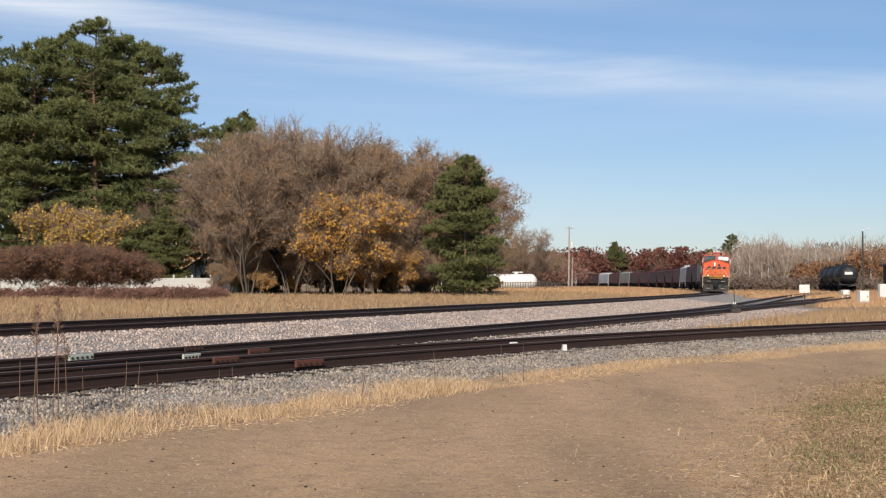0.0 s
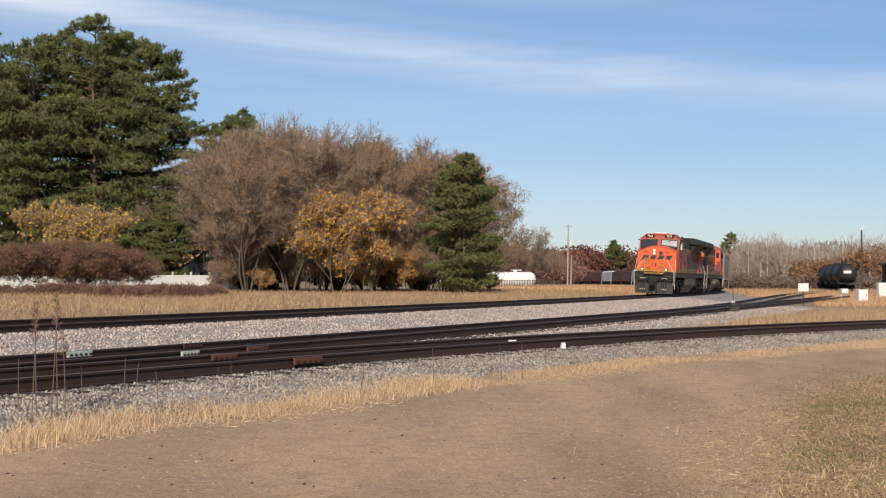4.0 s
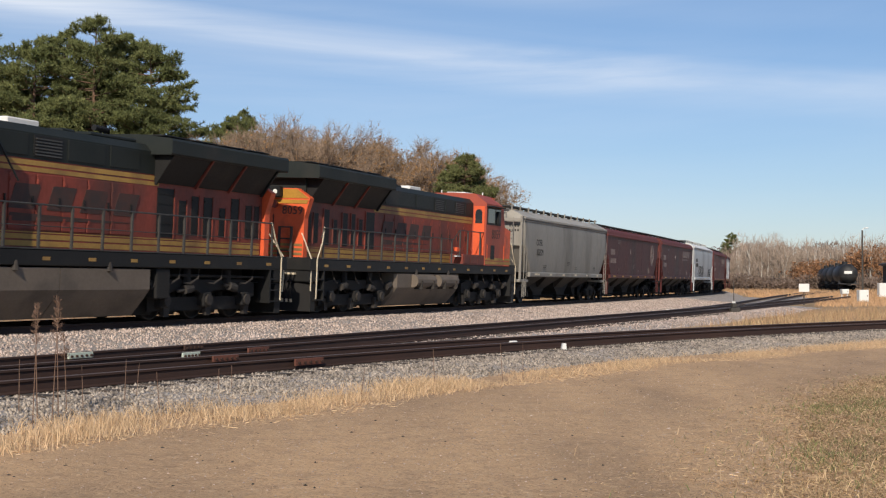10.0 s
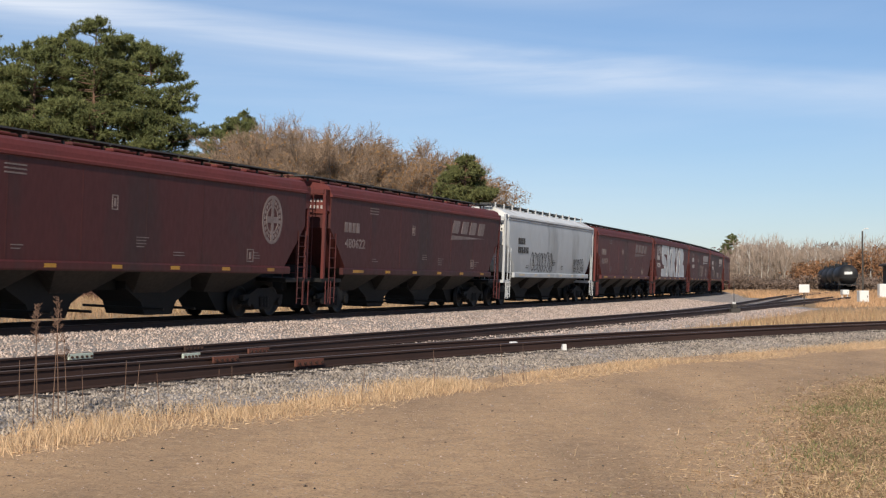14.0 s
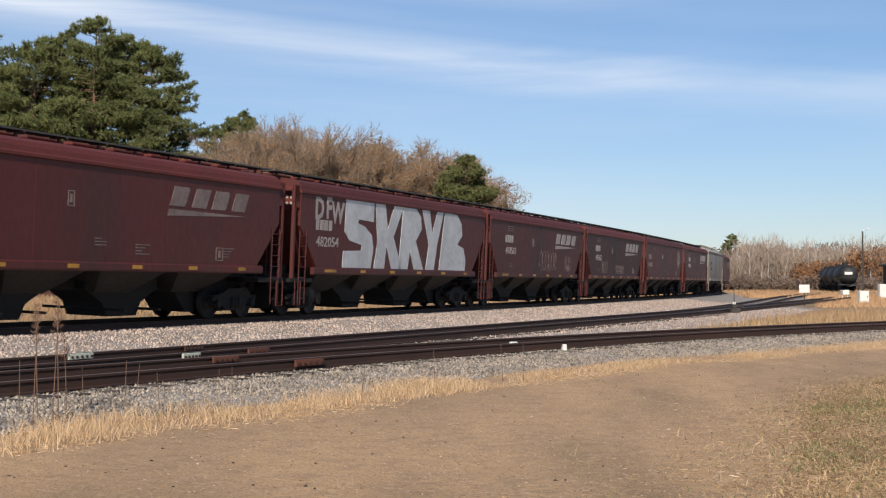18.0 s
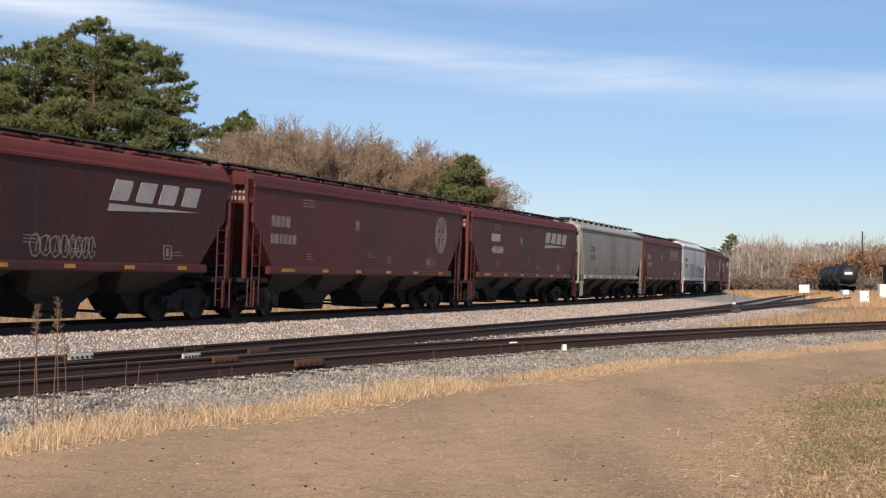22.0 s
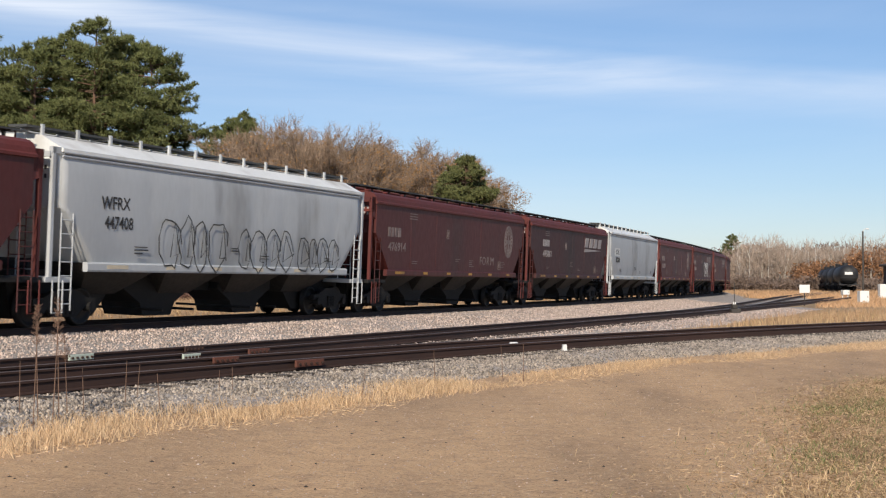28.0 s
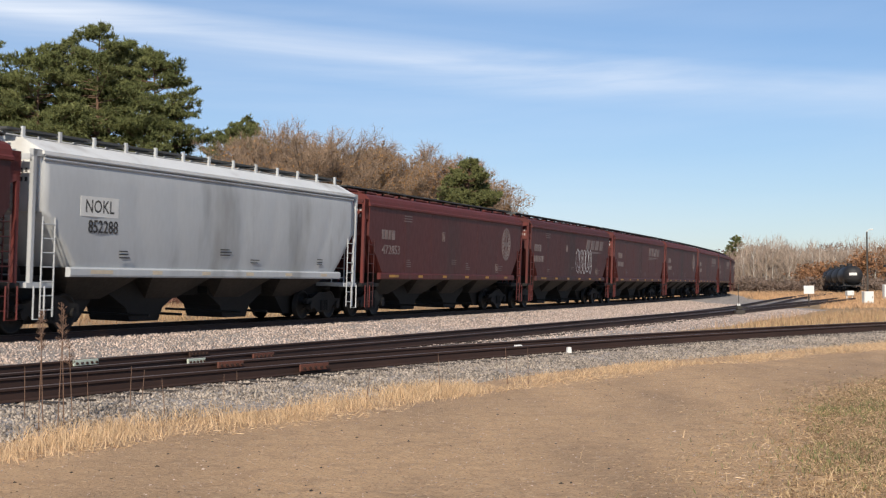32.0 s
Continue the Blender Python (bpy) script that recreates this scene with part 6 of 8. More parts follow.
# how far each car's middle is behind the leader's front coupler
CAR_AT = [51.80, 68.49, 86.59, 103.89, 121.10, 138.79, 155.67, 172.25, 189.63, 207.43, 225.22, 242.89, 259.74, 276.92, 294.15, 310.58, 327.67, 345.22, 362.8, 380.3, 397.8, 415.3, 432.8, 450.3, 467.8]


def slogan(car, x, z, size, mat):
    """A slanted emblem with a swoosh below, as plain bars."""
    for k in range(4):
        x0 = x - k * 0.98 * size
        bm = new_bm()
        prism(bm, [(x0 - (0.86 * a + 0.22 * b) * size, z + 0.5 * b * size) for a, b in EMBLEM[k % 2]], "y", 1.58, 1.590)
        part("emblem_block", bm, mat, car)
    bm = new_bm()
    prism(bm, [(x + 0.05, z - 0.26 * size), (x - 3.9 * size, z - 0.12 * size), (x + 0.0, z - 0.08 * size)], "y", 1.58, 1.590)
    part("emblem_swoosh", bm, mat, car)


def roundel(car, x, z, r, mat):
    """A faded round emblem with a cross in it."""
    bm = new_bm()
    n = 28
    for r0, r1 in ((r * 0.86, r), (r * 0.52, r * 0.60)):
        for k in range(n):
            a, b = 2 * math.pi * k / n, 2 * math.pi * (k + 1) / n
            prism(bm, [(x + 0.84 * q * math.cos(t), z + q * math.sin(t)) for q, t in ((r0, a), (r1, a), (r1, b), (r0, b))], "y", 1.58, 1.589)
    for k in range(20):  # the worded rim, as short bars
        a = 2 * math.pi * k / 20
        b = a + 0.2
        prism(bm, [(x + 0.84 * q * math.cos(t), z + q * math.sin(t)) for q, t in ((r * 0.66, a), (r * 0.8, a), (r * 0.8, b), (r * 0.66, b))], "y", 1.58, 1.589)
    box(bm, x - 0.10 * r, x + 0.10 * r, 1.58, 1.590, z - 0.9 * r, z + 0.9 * r)
    box(bm, x - 0.5 * r, x + 0.5 * r, 1.58, 1.5905, z - 0.13 * r, z + 0.13 * r)
    part("roundel", bm, mat, car, "faded white round emblem with a cross")


def small_print(car, mat, y, seed):
    rng = random.Random(seed)
    rows = []
    for bx, bz in ((4.9, 1.75), (-1.2, 1.72), (-5.2, 1.72), (0.4, 1.9)):
        for j in range(rng.randint(2, 4)):
            rows.append((6 - bx, bz + j * 0.075 - 1.5, rng.uniform(0.25, 0.6), 0.024))
    bars(car, mat, 6.0, 1.5, y, rows, "", "stencil_print")


def stencil_frame(car, x, z, w, h, mat):
    """A small painted frame with a bar in it."""
    for x0, x1, z0, z1 in ((x, x + w, z, z + 0.03), (x, x + w, z + h - 0.03, z + h), (x, x + 0.03, z, z + h), (x + w - 0.03, x + w, z, z + h), (x + w * 0.35, x + w * 0.65, z + 0.08, z + h - 0.08)):
        bm = new_bm()
        box(bm, x0, x1, 1.58, 1.588, z0, z1)
        part("stencil_frame", bm, mat, car)


def tag(car, x, z, w, h, seed, mat="faded_white", y=1.59):
    """A scrawl of sprayed loops and strokes that cannot be read."""
    rng = random.Random(seed)
    px = x
    while px > x - w:
        bm = new_bm()
        lw = rng.uniform(0.5, 0.8) * h
        pts = []
        n = 13
        for j in range(n):
            a = j / (n - 1) * 2 * math.pi * rng.uniform(0.9, 1.0)
            pts.append((px - lw / 2 - 0.5 * lw * math.cos(a) * rng.uniform(0.78, 1.14), y, z + h / 2 + 0.5 * h * math.sin(a) * rng.uniform(0.82, 1.1)))
        k = rng.uniform(0.3, 0.7)
        pts += [(px - lw * k, y, z + h * 0.25), (px - lw * (k + 0.15), y, z + h * 0.9), (px - lw * 0.95, y, z + h * rng.uniform(0.2, 0.6))]
        tube(bm, pts, 0.026, 4)
        bmesh.ops.scale(bm, vec=(1, 0.2, 1), space=Matrix.Translation((0, -y, 0)), verts=bm.verts)
        part("graffiti_loop", bm, mat, car, "sprayed loop of a scrawl")
        px -= lw * 0.92


NUMBERS = {3: "480622", 5: "482018", 6: "482054", 7: "498562", 8: "495633", 10: "485684", 12: "487490", 14: "476914", 15: "495861", 17: "472853"}
ROUND = {2, 9, 14, 17, 20}
for i, (k, c) in enumerate(zip(ORDER, CARS), 1):
    small_print(c, "faded_white" if k in "mn" else "black_letter", 1.584 if k in "mn" else 1.60, i)
    if k in "mn":
        modern = i in (7, 8, 10, 15)
        lx_, lz_, lm = (4.75, 2.96, "lettering") if modern else (6.3, 2.8, "lettering" if i == 6 else "faded_white")
        bars(c, lm, lx_ + 0.85, lz_ - 0.13, 1.583, [(0.30 * j, 0, 0.22, 0.32) for j in range(4)], "", "reporting_mark")
        if NUMBERS.get(i):
            writing(NUMBERS[i], 0.31, lm, c, near_side(lx_ - 0.0, lz_ - 0.50, 1.583), "car_number", 1.22, 0.004)
        else:
            bars(c, lm, lx_ + 0.85, lz_ - 0.62, 1.583, [(0.27 * j, 0, 0.19, 0.28) for j in range(6)], "", "car_number")
        if i <= 18:
            stencil_frame(c, 1.2, 2.75, 0.24, 0.36, "faded_white")
            stencil_frame(c, -5.2, 1.62, 0.36, 0.36, "faded_white")
            bars(c, "faded_white", 5.2, 3.34, 1.583, [(0, 0.09 * j, 0.7, 0.035) for j in range(3)], "", "stencil_print")
        if i in ROUND:
            roundel(c, -6.2, 2.85, 0.70, "faded_white")
        elif i != 6:
            slogan(c, -2.55, 2.98, 1.0, "lettering" if modern else "faded_white")
    else:
        mat = "black_letter"
        word, num = {1: ("COER", "353579"), 4: ("", ""), 11: ("COER", "313622"), 13: ("WFRX", "447408"), 16: ("NOKL", "852288")}.get(i, ("", ""))
        if word:
            writing(word, 0.30, mat, c, near_side(5.7, 2.9, 1.597), "reporting_mark", 0.95, 0.004)
            writing(num, 0.30, mat, c, near_side(5.55, 2.44, 1.597), "car_number", 0.9, 0.004)
        else:
            bars(c, mat, 6.2, 2.8, 1.60, [(0.28 * j, 0, 0.2, 0.28) for j in range(4)], "", "reporting_mark")
            bars(c, mat, 6.2, 2.4, 1.60, [(0.28 * j, 0, 0.2, 0.28) for j in range(6)], "", "car_number")
        if i == 16:
            bm = new_bm()
            box(bm, 4.98, 6.42, 1.594, 1.599, 2.68, 3.14)
            part("paint_patch", bm, "white_paint", c, "fresh white paint patch behind the letters")
tagged(CARS[5], "maroon covered hopper car with huge silver graffiti letters")
tagged(CARS[12], "light grey covered hopper car with outlined black graffiti")
tagged(CARS[15], "light grey covered hopper car lettered in black")
for i in ROUND:
    tagged(CARS[i - 1], "maroon covered hopper car with a faded round emblem")
# each sprayed letter: its outline in a unit box, and where it starts and ends along the side
BLOCK = {
    "S": [(0.05, 1), (1, 1), (1, 0.70), (0.5, 0.72), (0.46, 0.66), (0.7, 0.62), (0.95, 0.5), (1.02, 0.3), (0.95, 0), (0, 0), (0.02, 0.24), (0.6, 0.26), (0.62, 0.34), (0.2, 0.40), (0.04, 0.52)],
    "K": [(0, 1), (0.33, 1), (0.45, 0.62), (0.66, 1), (1, 1), (0.66, 0.5), (1, 0), (0.62, 0), (0.42, 0.36), (0.36, 0), (0, 0), (0.1, 0.4)],
    "R": [(0.12, 1), (0.62, 1), (0.84, 0.86), (0.88, 0.66), (0.66, 0.46), (1, 0), (0.62, 0), (0.44, 0.3), (0.36, 0), (0, 0)],
    "Y": [(0, 1), (0.34, 1), (0.5, 0.62), (0.7, 1), (1, 1), (0.74, 0.42), (0.62, 0), (0.24, 0), (0.36, 0.42)],
    "B": [(0.16, 1), (0.62, 0.98), (0.8, 0.82), (0.84, 0.62), (0.66, 0.46), (0.9, 0.40), (1, 0.2), (0.98, 0), (0, 0)],
}
for ch, xa, xb in (("S", 5.2, 2.86), ("K", 2.74, 0.3), ("R", 0.62, -1.72), ("Y", -1.42, -3.62), ("B", -3.3, -6.2)):
    bm = new_bm()
    prism(bm, [(xa + (xb - xa) * u, 1.53 + 2.22 * w) for u, w in BLOCK[ch]], "y", 1.578, 1.592)
    part("graffiti_letter", bm, "silver", CARS[5], "huge silver block letter")
for ch, x, z in (("D", 6.95, 3.3), ("F", 6.3, 3.34), ("W", 5.65, 3.22)):
    writing(ch, 0.66, "lettering", CARS[5], near_side(x, z, 1.59), "graffiti_letter", 0.9, 0.03, 0.0, "white sprayed letter")
repaint = [o for i in (5, 6, 9, 10, 12, 14, 17, 19, 21, 24) for o in CARS[i - 1].children if o.name.split(".")[0] in ("body", "side_sill", "seam")]
for o in repaint:
    o.material_slots[0].link = "OBJECT"
    o.material_slots[0].material = M["maroon_red"]
tag(CARS[6], 0.2, 1.62, 2.6, 0.95, 3)
tag(CARS[6], -4.3, 1.7, 0.9, 0.7, 4)
tag(CARS[7], 4.2, 1.62, 1.6, 0.7, 5)
tag(CARS[7], 0.2, 1.6, 2.2, 0.5, 6)
tag(CARS[3], 4.2, 1.6, 3.4, 0.9, 7, "black_letter", 1.61)
tag(CARS[3], -3.6, 1.6, 1.8, 0.7, 8, "black_letter", 1.61)
for j, (x, h) in enumerate(((4.0, 1.35), (0.1, 1.2), (-3.3, 1.05))):
    tag(CARS[12], x, 1.36, 2.3, h, 20 + j, "black_letter", 1.65)
for ch, x in zip("FORM", (-2.6, -3.02, -3.52, -4.05)):
    writing(ch, 0.36, "faded_white", CARS[13], near_side(x, 1.95, 1.585), "graffiti_letter", 1.2, 0.0, 0.0, "thin sprayed letter")
tag(CARS[17], -0.5, 1.7, 3.2, 1.25, 30, "silver")


def vehicle_pose(s_mid, reach, flip=False):
    xa, ya, za, _ = main_line(s_mid - reach)
    xb, yb, zb, _ = main_line(s_mid + reach)
    d = Vector((xa - xb, ya - yb, za - zb))
    m = Matrix.Translation(((xa + xb) / 2, (ya + yb) / 2, (za + zb) / 2)) @ pose(0, 0, 0, 0, -math.degrees(math.atan2(d.z, math.hypot(d.x, d.y))), math.degrees(math.atan2(d.y, d.x))) @ pose(0, 0, 0, math.degrees(CANT), 0, 0)
    return m @ pose(0, 0, 0, 0, 0, 180) if flip else m


def front_at(t):
    """How far up the line the leader's front coupler is."""
    q, r = t / 32, (t - 10) / 22
    # drift fitted so the cars line up in the camera's view
    drift_fit = 9.747 * r + 2.01 * r * r + 0.405 * r ** 3 if t > 12 else 0.903 * (max(t - 8, 0) / 4) ** 2
    return 123.95 - 14.305 * t + 2.295 * q * q + 7.443 * q ** 3 + drift_fit


def motions():
    times = [0.5 * k for k in range(65)]
    riders = [(lead, 11.15 - 0.7, 6.4, False), (trail, 22.3 + 11.27 - 0.95, 6.4, True)]
    riders += [(c, at, 6.75, False) for c, at in zip(CARS, CAR_AT)]
    for ob, mid, reach, flip in riders:
        walk(ob, [(t, vehicle_pose(front_at(t) + mid, reach, flip)) for t in times])
    # wheels roll without slipping; wheels that sit alike on their trucks share their keys
    ticks = [k / 30 for k in range(961)]
    shared = {}
    for ob, mid, reach, flip in riders:
        for w in [o for o in ob.children_recursive if o.name.split(".")[0] == "wheelset"]:
            p = w.matrix_basis.translation.copy()
            sign = -1 if flip else 1
            key = (round(p.x, 3), round(p.z, 3), sign)
            if key in shared:
                w.rotation_mode = "QUATERNION"
                keys = w.animation_data_create()
                keys.action = shared[key].action
                keys.action_slot = shared[key].action_slot
                continue
            walk(w, [(t, Matrix.Translation(p) @ Matrix.Rotation(sign * (front_at(0) - front_at(t)) / p.z, 4, "Y")) for t in ticks])
            shared[key] = w.animation_data


# ---- trees and bushes ----
def tufts(centres, aim, count, length, width, rng):
    """Sprays of thin pointed triangles round each centre; aim: a mean direction for each."""
    n = len(centres)
    d = rng.normal(0, 1, (n, count, 3)) + np.asarray(aim)[:, None] * 0.9
    d /= np.linalg.norm(d, axis=-1, keepdims=True)
    side = np.cross(d, rng.normal(0, 1, (n, count, 3)))
    side /= np.linalg.norm(side, axis=-1, keepdims=True) + 1e-9
    ln = length * rng.uniform(0.6, 1.25, (n, count, 1))
    base = np.asarray(centres)[:, None] + d * ln * rng.uniform(-0.35, 0.25, (n, count, 1))
    w = width * rng.uniform(0.6, 1.3, (n, count, 1))
    v = np.stack([base - side * w * 0.5, base + side * w * 0.5, base + d * ln], 2).reshape(-1, 3)
    return v, np.arange(len(v)).reshape(-1, 3)


def limbs_mesh(name, segs, mat, sides=4):
    """Tapered limbs from rows of (start, end, radius at start, radius at end)."""
    P, Q = np.array([s[0] for s in segs], float), np.array([s[1] for s in segs], float)
    R, S = np.array([s[2] for s in segs], float), np.array([s[3] for s in segs], float)
    d = Q - P
    d /= np.linalg.norm(d, axis=1, keepdims=True) + 1e-9
    ref = np.where(np.abs(d[:, 2:]) < 0.9, np.array([[0, 0, 1.0]]), np.array([[1.0, 0, 0]]))
    u = np.cross(d, ref)
    u /= np.linalg.norm(u, axis=1, keepdims=True)
    w = np.cross(d, u)
    a = np.arange(sides) * 2 * math.pi / sides
    ring = u[:, None] * np.cos(a)[None, :, None] + w[:, None] * np.sin(a)[None, :, None]
    verts = np.concatenate([P[:, None] + ring * R[:, None, None], Q[:, None] + ring * S[:, None, None]], 1)
    k = np.arange(sides)
    k2 = (k + 1) % sides
    f = np.concatenate([np.stack([k, k2, k2 + sides], 1), np.stack([k, k2 + sides, k + sides], 1)])
    tris = f[None] + (2 * sides * np.arange(len(segs)))[:, None, None]
    return big(name, verts.reshape(-1, 3), tris.reshape(-1, 3), mat)


def tree_thing(name, trunk_me, crowns, label, category, group=""):
    top = new(name)
    t = new("trunk", trunk_me)
    t.parent = top
    for nm, me in crowns:
        c = new(nm, me)
        c.parent = top
    return tagged(top, label, category, group)


def conifer(seed, H, R, start, dense, mat, peak=0.38, droop=0.0, label="", name="pine_tree", category="pine tree", round_top=0.55, size=0.44):
    rng = np.random.default_rng(seed)
    segs, cs, aims = [], [], []
    lean = rng.normal(0, 0.012, 2)
    spine = lambda h: np.array([lean[0] * h + 0.15 * math.sin(h * 0.3 + seed), lean[1] * h, h])
    for i in range(12):
        a, b = H * i / 12, H * (i + 1) / 12
        r = 0.017 * H
        segs.append((spine(a), spine(b), r * (1 - 0.92 * i / 12), r * (1 - 0.92 * (i + 1) / 12)))
    n = int(dense)
    for j in range(n):
        q = (j + rng.uniform(0, 1)) / n
        h = H * (start + (1 - start) * q)
        if q < peak:
            reach = R * (0.62 + 0.38 * q / peak)
        else:
            e = (q - peak) / (1 - peak)
            reach = R * ((1 - e ** 2.4) ** 0.75 if round_top < 0.8 else 1 - e ** 1.15) * 0.97 + 0.35
        reach *= rng.uniform(0.55, 1.16)
        az = rng.uniform(0, 2 * math.pi)
        up = rng.uniform(-0.12, 0.32) * (0.4 + q) - droop
        p = spine(h)
        d = np.array([math.cos(az), math.sin(az), up])
        tip = p + d * reach + np.array([0, 0, 0.10 * reach * rng.uniform(0, 1)])
        mid = (p + tip) / 2 + np.array([0, 0, -0.05 * reach])
        r0 = 0.02 + 0.011 * reach
        segs += [(p, mid, r0, r0 * 0.6), (mid, tip, r0 * 0.6, 0.012)]
        m = int(12 + 10.0 * reach)
        for k in range(m):
            f = rng.uniform(0.30, 1.02) ** 0.8
            c = p + (tip - p) * f
            side = np.array([-math.sin(az), math.cos(az), 0]) * rng.normal(0, 0.19 * reach * (1.15 - 0.5 * f) + 0.15)
            c = c + side + np.array([0, 0, rng.normal(0.10, 0.15)])
            cs.append(c)
            aims.append(np.array([math.cos(az) * 0.5, math.sin(az) * 0.5, 0.75]))
    v, t = tufts(np.array(cs), np.array(aims), 17, size, 0.085, rng)
    return tree_thing(name, limbs_mesh("trunk", segs, "pine_bark", 5), [("crown", big("crown", v, t, mat))], label, category)


def grow(rng, p, d, length, radius, level, segs, tips, spread, up):
    """A limb in three bent pieces that forks into smaller ones."""
    n = 3
    q, dirn = np.array(p, float), np.array(d, float)
    for i in range(n):
        dirn = dirn + rng.normal(0, 0.11, 3) + np.array([0, 0, up * 0.10])
        dirn /= np.linalg.norm(dirn)
        e = q + dirn * length / n
        segs.append((q.copy(), e.copy(), radius * (1 - 0.3 * i / n), radius * (1 - 0.3 * (i + 1) / n)))
        q = e
        if level > 0 and i > 0 or level == 0:
            if level <= 1:
                tips.append((q.copy(), dirn.copy()))
        if level > 0:
            for _ in range(2 if i < n - 1 else 2):
                if rng.random() < (0.72 if i else 0.35):
                    side = rng.normal(0, 1, 3)
                    side -= dirn * side.dot(dirn)
                    side /= np.linalg.norm(side) + 1e-9
                    nd = dirn + side * spread * rng.uniform(0.6, 1.3)
                    nd[2] += up * 0.3
                    nd /= np.linalg.norm(nd)
                    grow(rng, q, nd, length * rng.uniform(0.52, 0.78), radius * rng.uniform(0.45, 0.62), level - 1, segs, tips, spread, up)
    if level > 0:
        grow(rng, q, dirn, length * 0.72, radius * 0.62, level - 1, segs, tips, spread, up)


def bare_tree(seed, H, stems, label, spread=0.62, leaf=None, leaf_n=0.0, levels=4, twig="twig", bark="bark", name="bare_tree", category="tree", twig_len=0.7, splay=0.22, tw=0.024, leaf_size=0.16, twigs=7):
    rng = np.random.default_rng(seed)
    segs, tips = [], []
    for k in range(stems):
        a = rng.uniform(0, 6.28)
        d = np.array([math.cos(a) * splay, math.sin(a) * splay, 1.0])
        d /= np.linalg.norm(d)
        grow(rng, (0.35 * math.cos(a) * (stems > 1), 0.35 * math.sin(a) * (stems > 1), 0), d, H * 0.36 * rng.uniform(0.85, 1.1), 0.011 * H / (1 + 0.3 * (stems - 1)), levels, segs, tips, spread, 0.35)
    P = np.array([t[0] for t in tips])
    D = np.array([t[1] for t in tips])
    k = 0.88 * H / max(np.percentile(P[:, 2], 98), 0.2)

    def rounded(q):
        q = np.array(q) * k
        top = 0.86 * H * (1 - 0.05 * (q[..., 0] ** 2 + q[..., 1] ** 2) / (0.3 * H) ** 2)
        q[..., 2] = np.where(q[..., 2] > top, top + (q[..., 2] - top) * 0.6, q[..., 2])
        return q
    segs = [(rounded(a), rounded(b), max(r, 0.008), max(s, 0.007)) for a, b, r, s in segs]
    P = rounded(P)
    crowns = []
    v, t = tufts(P, D + np.array([0, 0, 0.3]), twigs, twig_len, tw, rng)
    crowns.append(("crown", big("crown", v, t, twig)))
    if leaf:
        sel = rng.random(len(P)) < leaf_n
        v, t = tufts(P[sel] + rng.normal(0, 0.18, (int(sel.sum()), 3)), D[sel], 9, leaf_size, leaf_size * 0.85, rng)
        crowns.append(("foliage", big("foliage", v, t, leaf)))
    return tree_thing(name, limbs_mesh("trunk", segs, bark, 4), crowns, label, category)


def put(ob, x, y, turn=0.0, size=1.0):
    ob.matrix_basis = Matrix.LocRotScale((x, y, float(ground_z(x, y)) - 0.05), Euler((0, 0, radians(turn))), (size, size, size))
    return ob


def again(ob, x, y, turn, size=1.0):
    c = copy_thing(ob, Matrix())
    return put(c, x, y, turn, size)


GREEN_PINE = "tall dark green pine with layered boughs behind the fence"
pine_a = conifer(11, 28.3, 6.4, 0.10, 150, "needle", label=GREEN_PINE)
pine_b = conifer(12, 25.6, 6.0, 0.10, 140, "needle", label=GREEN_PINE)
put(pine_a, *spot(165, 138), 0)
put(pine_b, *spot(62, 136), 40)
tagged(again(pine_b, *spot(268, 140), 160, 1.01), group="tall pines behind the fence")
tagged(again(pine_a, *spot(-45, 140), 200, 0.98), group="tall pines behind the fence")
tagged(again(pine_b, *spot(112, 143), 290, 1.08), group="tall pines behind the fence")
tagged(again(pine_b, *spot(222, 143), 75, 1.07), group="tall pines behind the fence")
tagged(again(pine_b, *spot(10, 152), 300, 1.0), group="tall pines behind the fence")
for p in (pine_a, pine_b):
    tagged(p, group="tall pines behind the fence")
pine_c = again(pine_b, *spot(428, 158), 260, 0.82)
tagged(again(pine_b, *spot(392, 160), 20, 0.78), "green pine crown rising behind the bare trees")
tagged(pine_c, "green pine crown rising behind the bare trees")
spruce = conifer(21, 13.8, 4.0, 0.03, 150, "needle_dark", peak=0.22, droop=0.02, label="dense green spruce with drooping boughs at the grove's end", name="spruce_tree", category="spruce", round_top=0.6, size=0.36)
put(spruce, *spot(824, 116), 0, 0.86)
tagged(again(spruce, *spot(662, 150), 60, 1.16), "dark spruce tip showing above the grove")
tagged(again(spruce, *spot(300, 134), 120, 0.62), "small dark conifer beside the fence")
tagged(again(spruce, *spot(480, 131), 220, 0.42), "small dark conifer among the bare trees")

for px, depth, size, turn in ((440, 136, 0.38, 20), (520, 138, 0.34, 80), (690, 136, 0.40, 140), (745, 134, 0.36, 200), (600, 139, 0.34, 260)):
    tagged(again(spruce, *spot(px, depth), turn, size), "small dark conifer in the grove's shade")
BARE = "leafless grey-brown tree with fine upright twigs"
bare_a = bare_tree(31, 17.3, 4, BARE, 0.72, "leaf_brown", 0.06, splay=0.34)
bare_b = bare_tree(32, 15.6, 3, BARE, 0.75, "leaf_brown", 0.2, splay=0.3)
bare_c = bare_tree(33, 14.8, 4, "tree holding sparse rust-brown leaves", 0.72, "leaf_brown", 0.6, splay=0.3, leaf_size=0.14)
gold = bare_tree(34, 8.8, 3, "small tree with ochre autumn leaves", 0.7, "leaf_gold", 0.95, 4, name="golden_tree", leaf_size=0.18)
put(bare_a, *spot(515, 123), 0)
put(bare_b, *spot(440, 121), 0)
put(bare_c, *spot(690, 128), 0)
put(gold, *spot(600, 117), 0, 1.12)
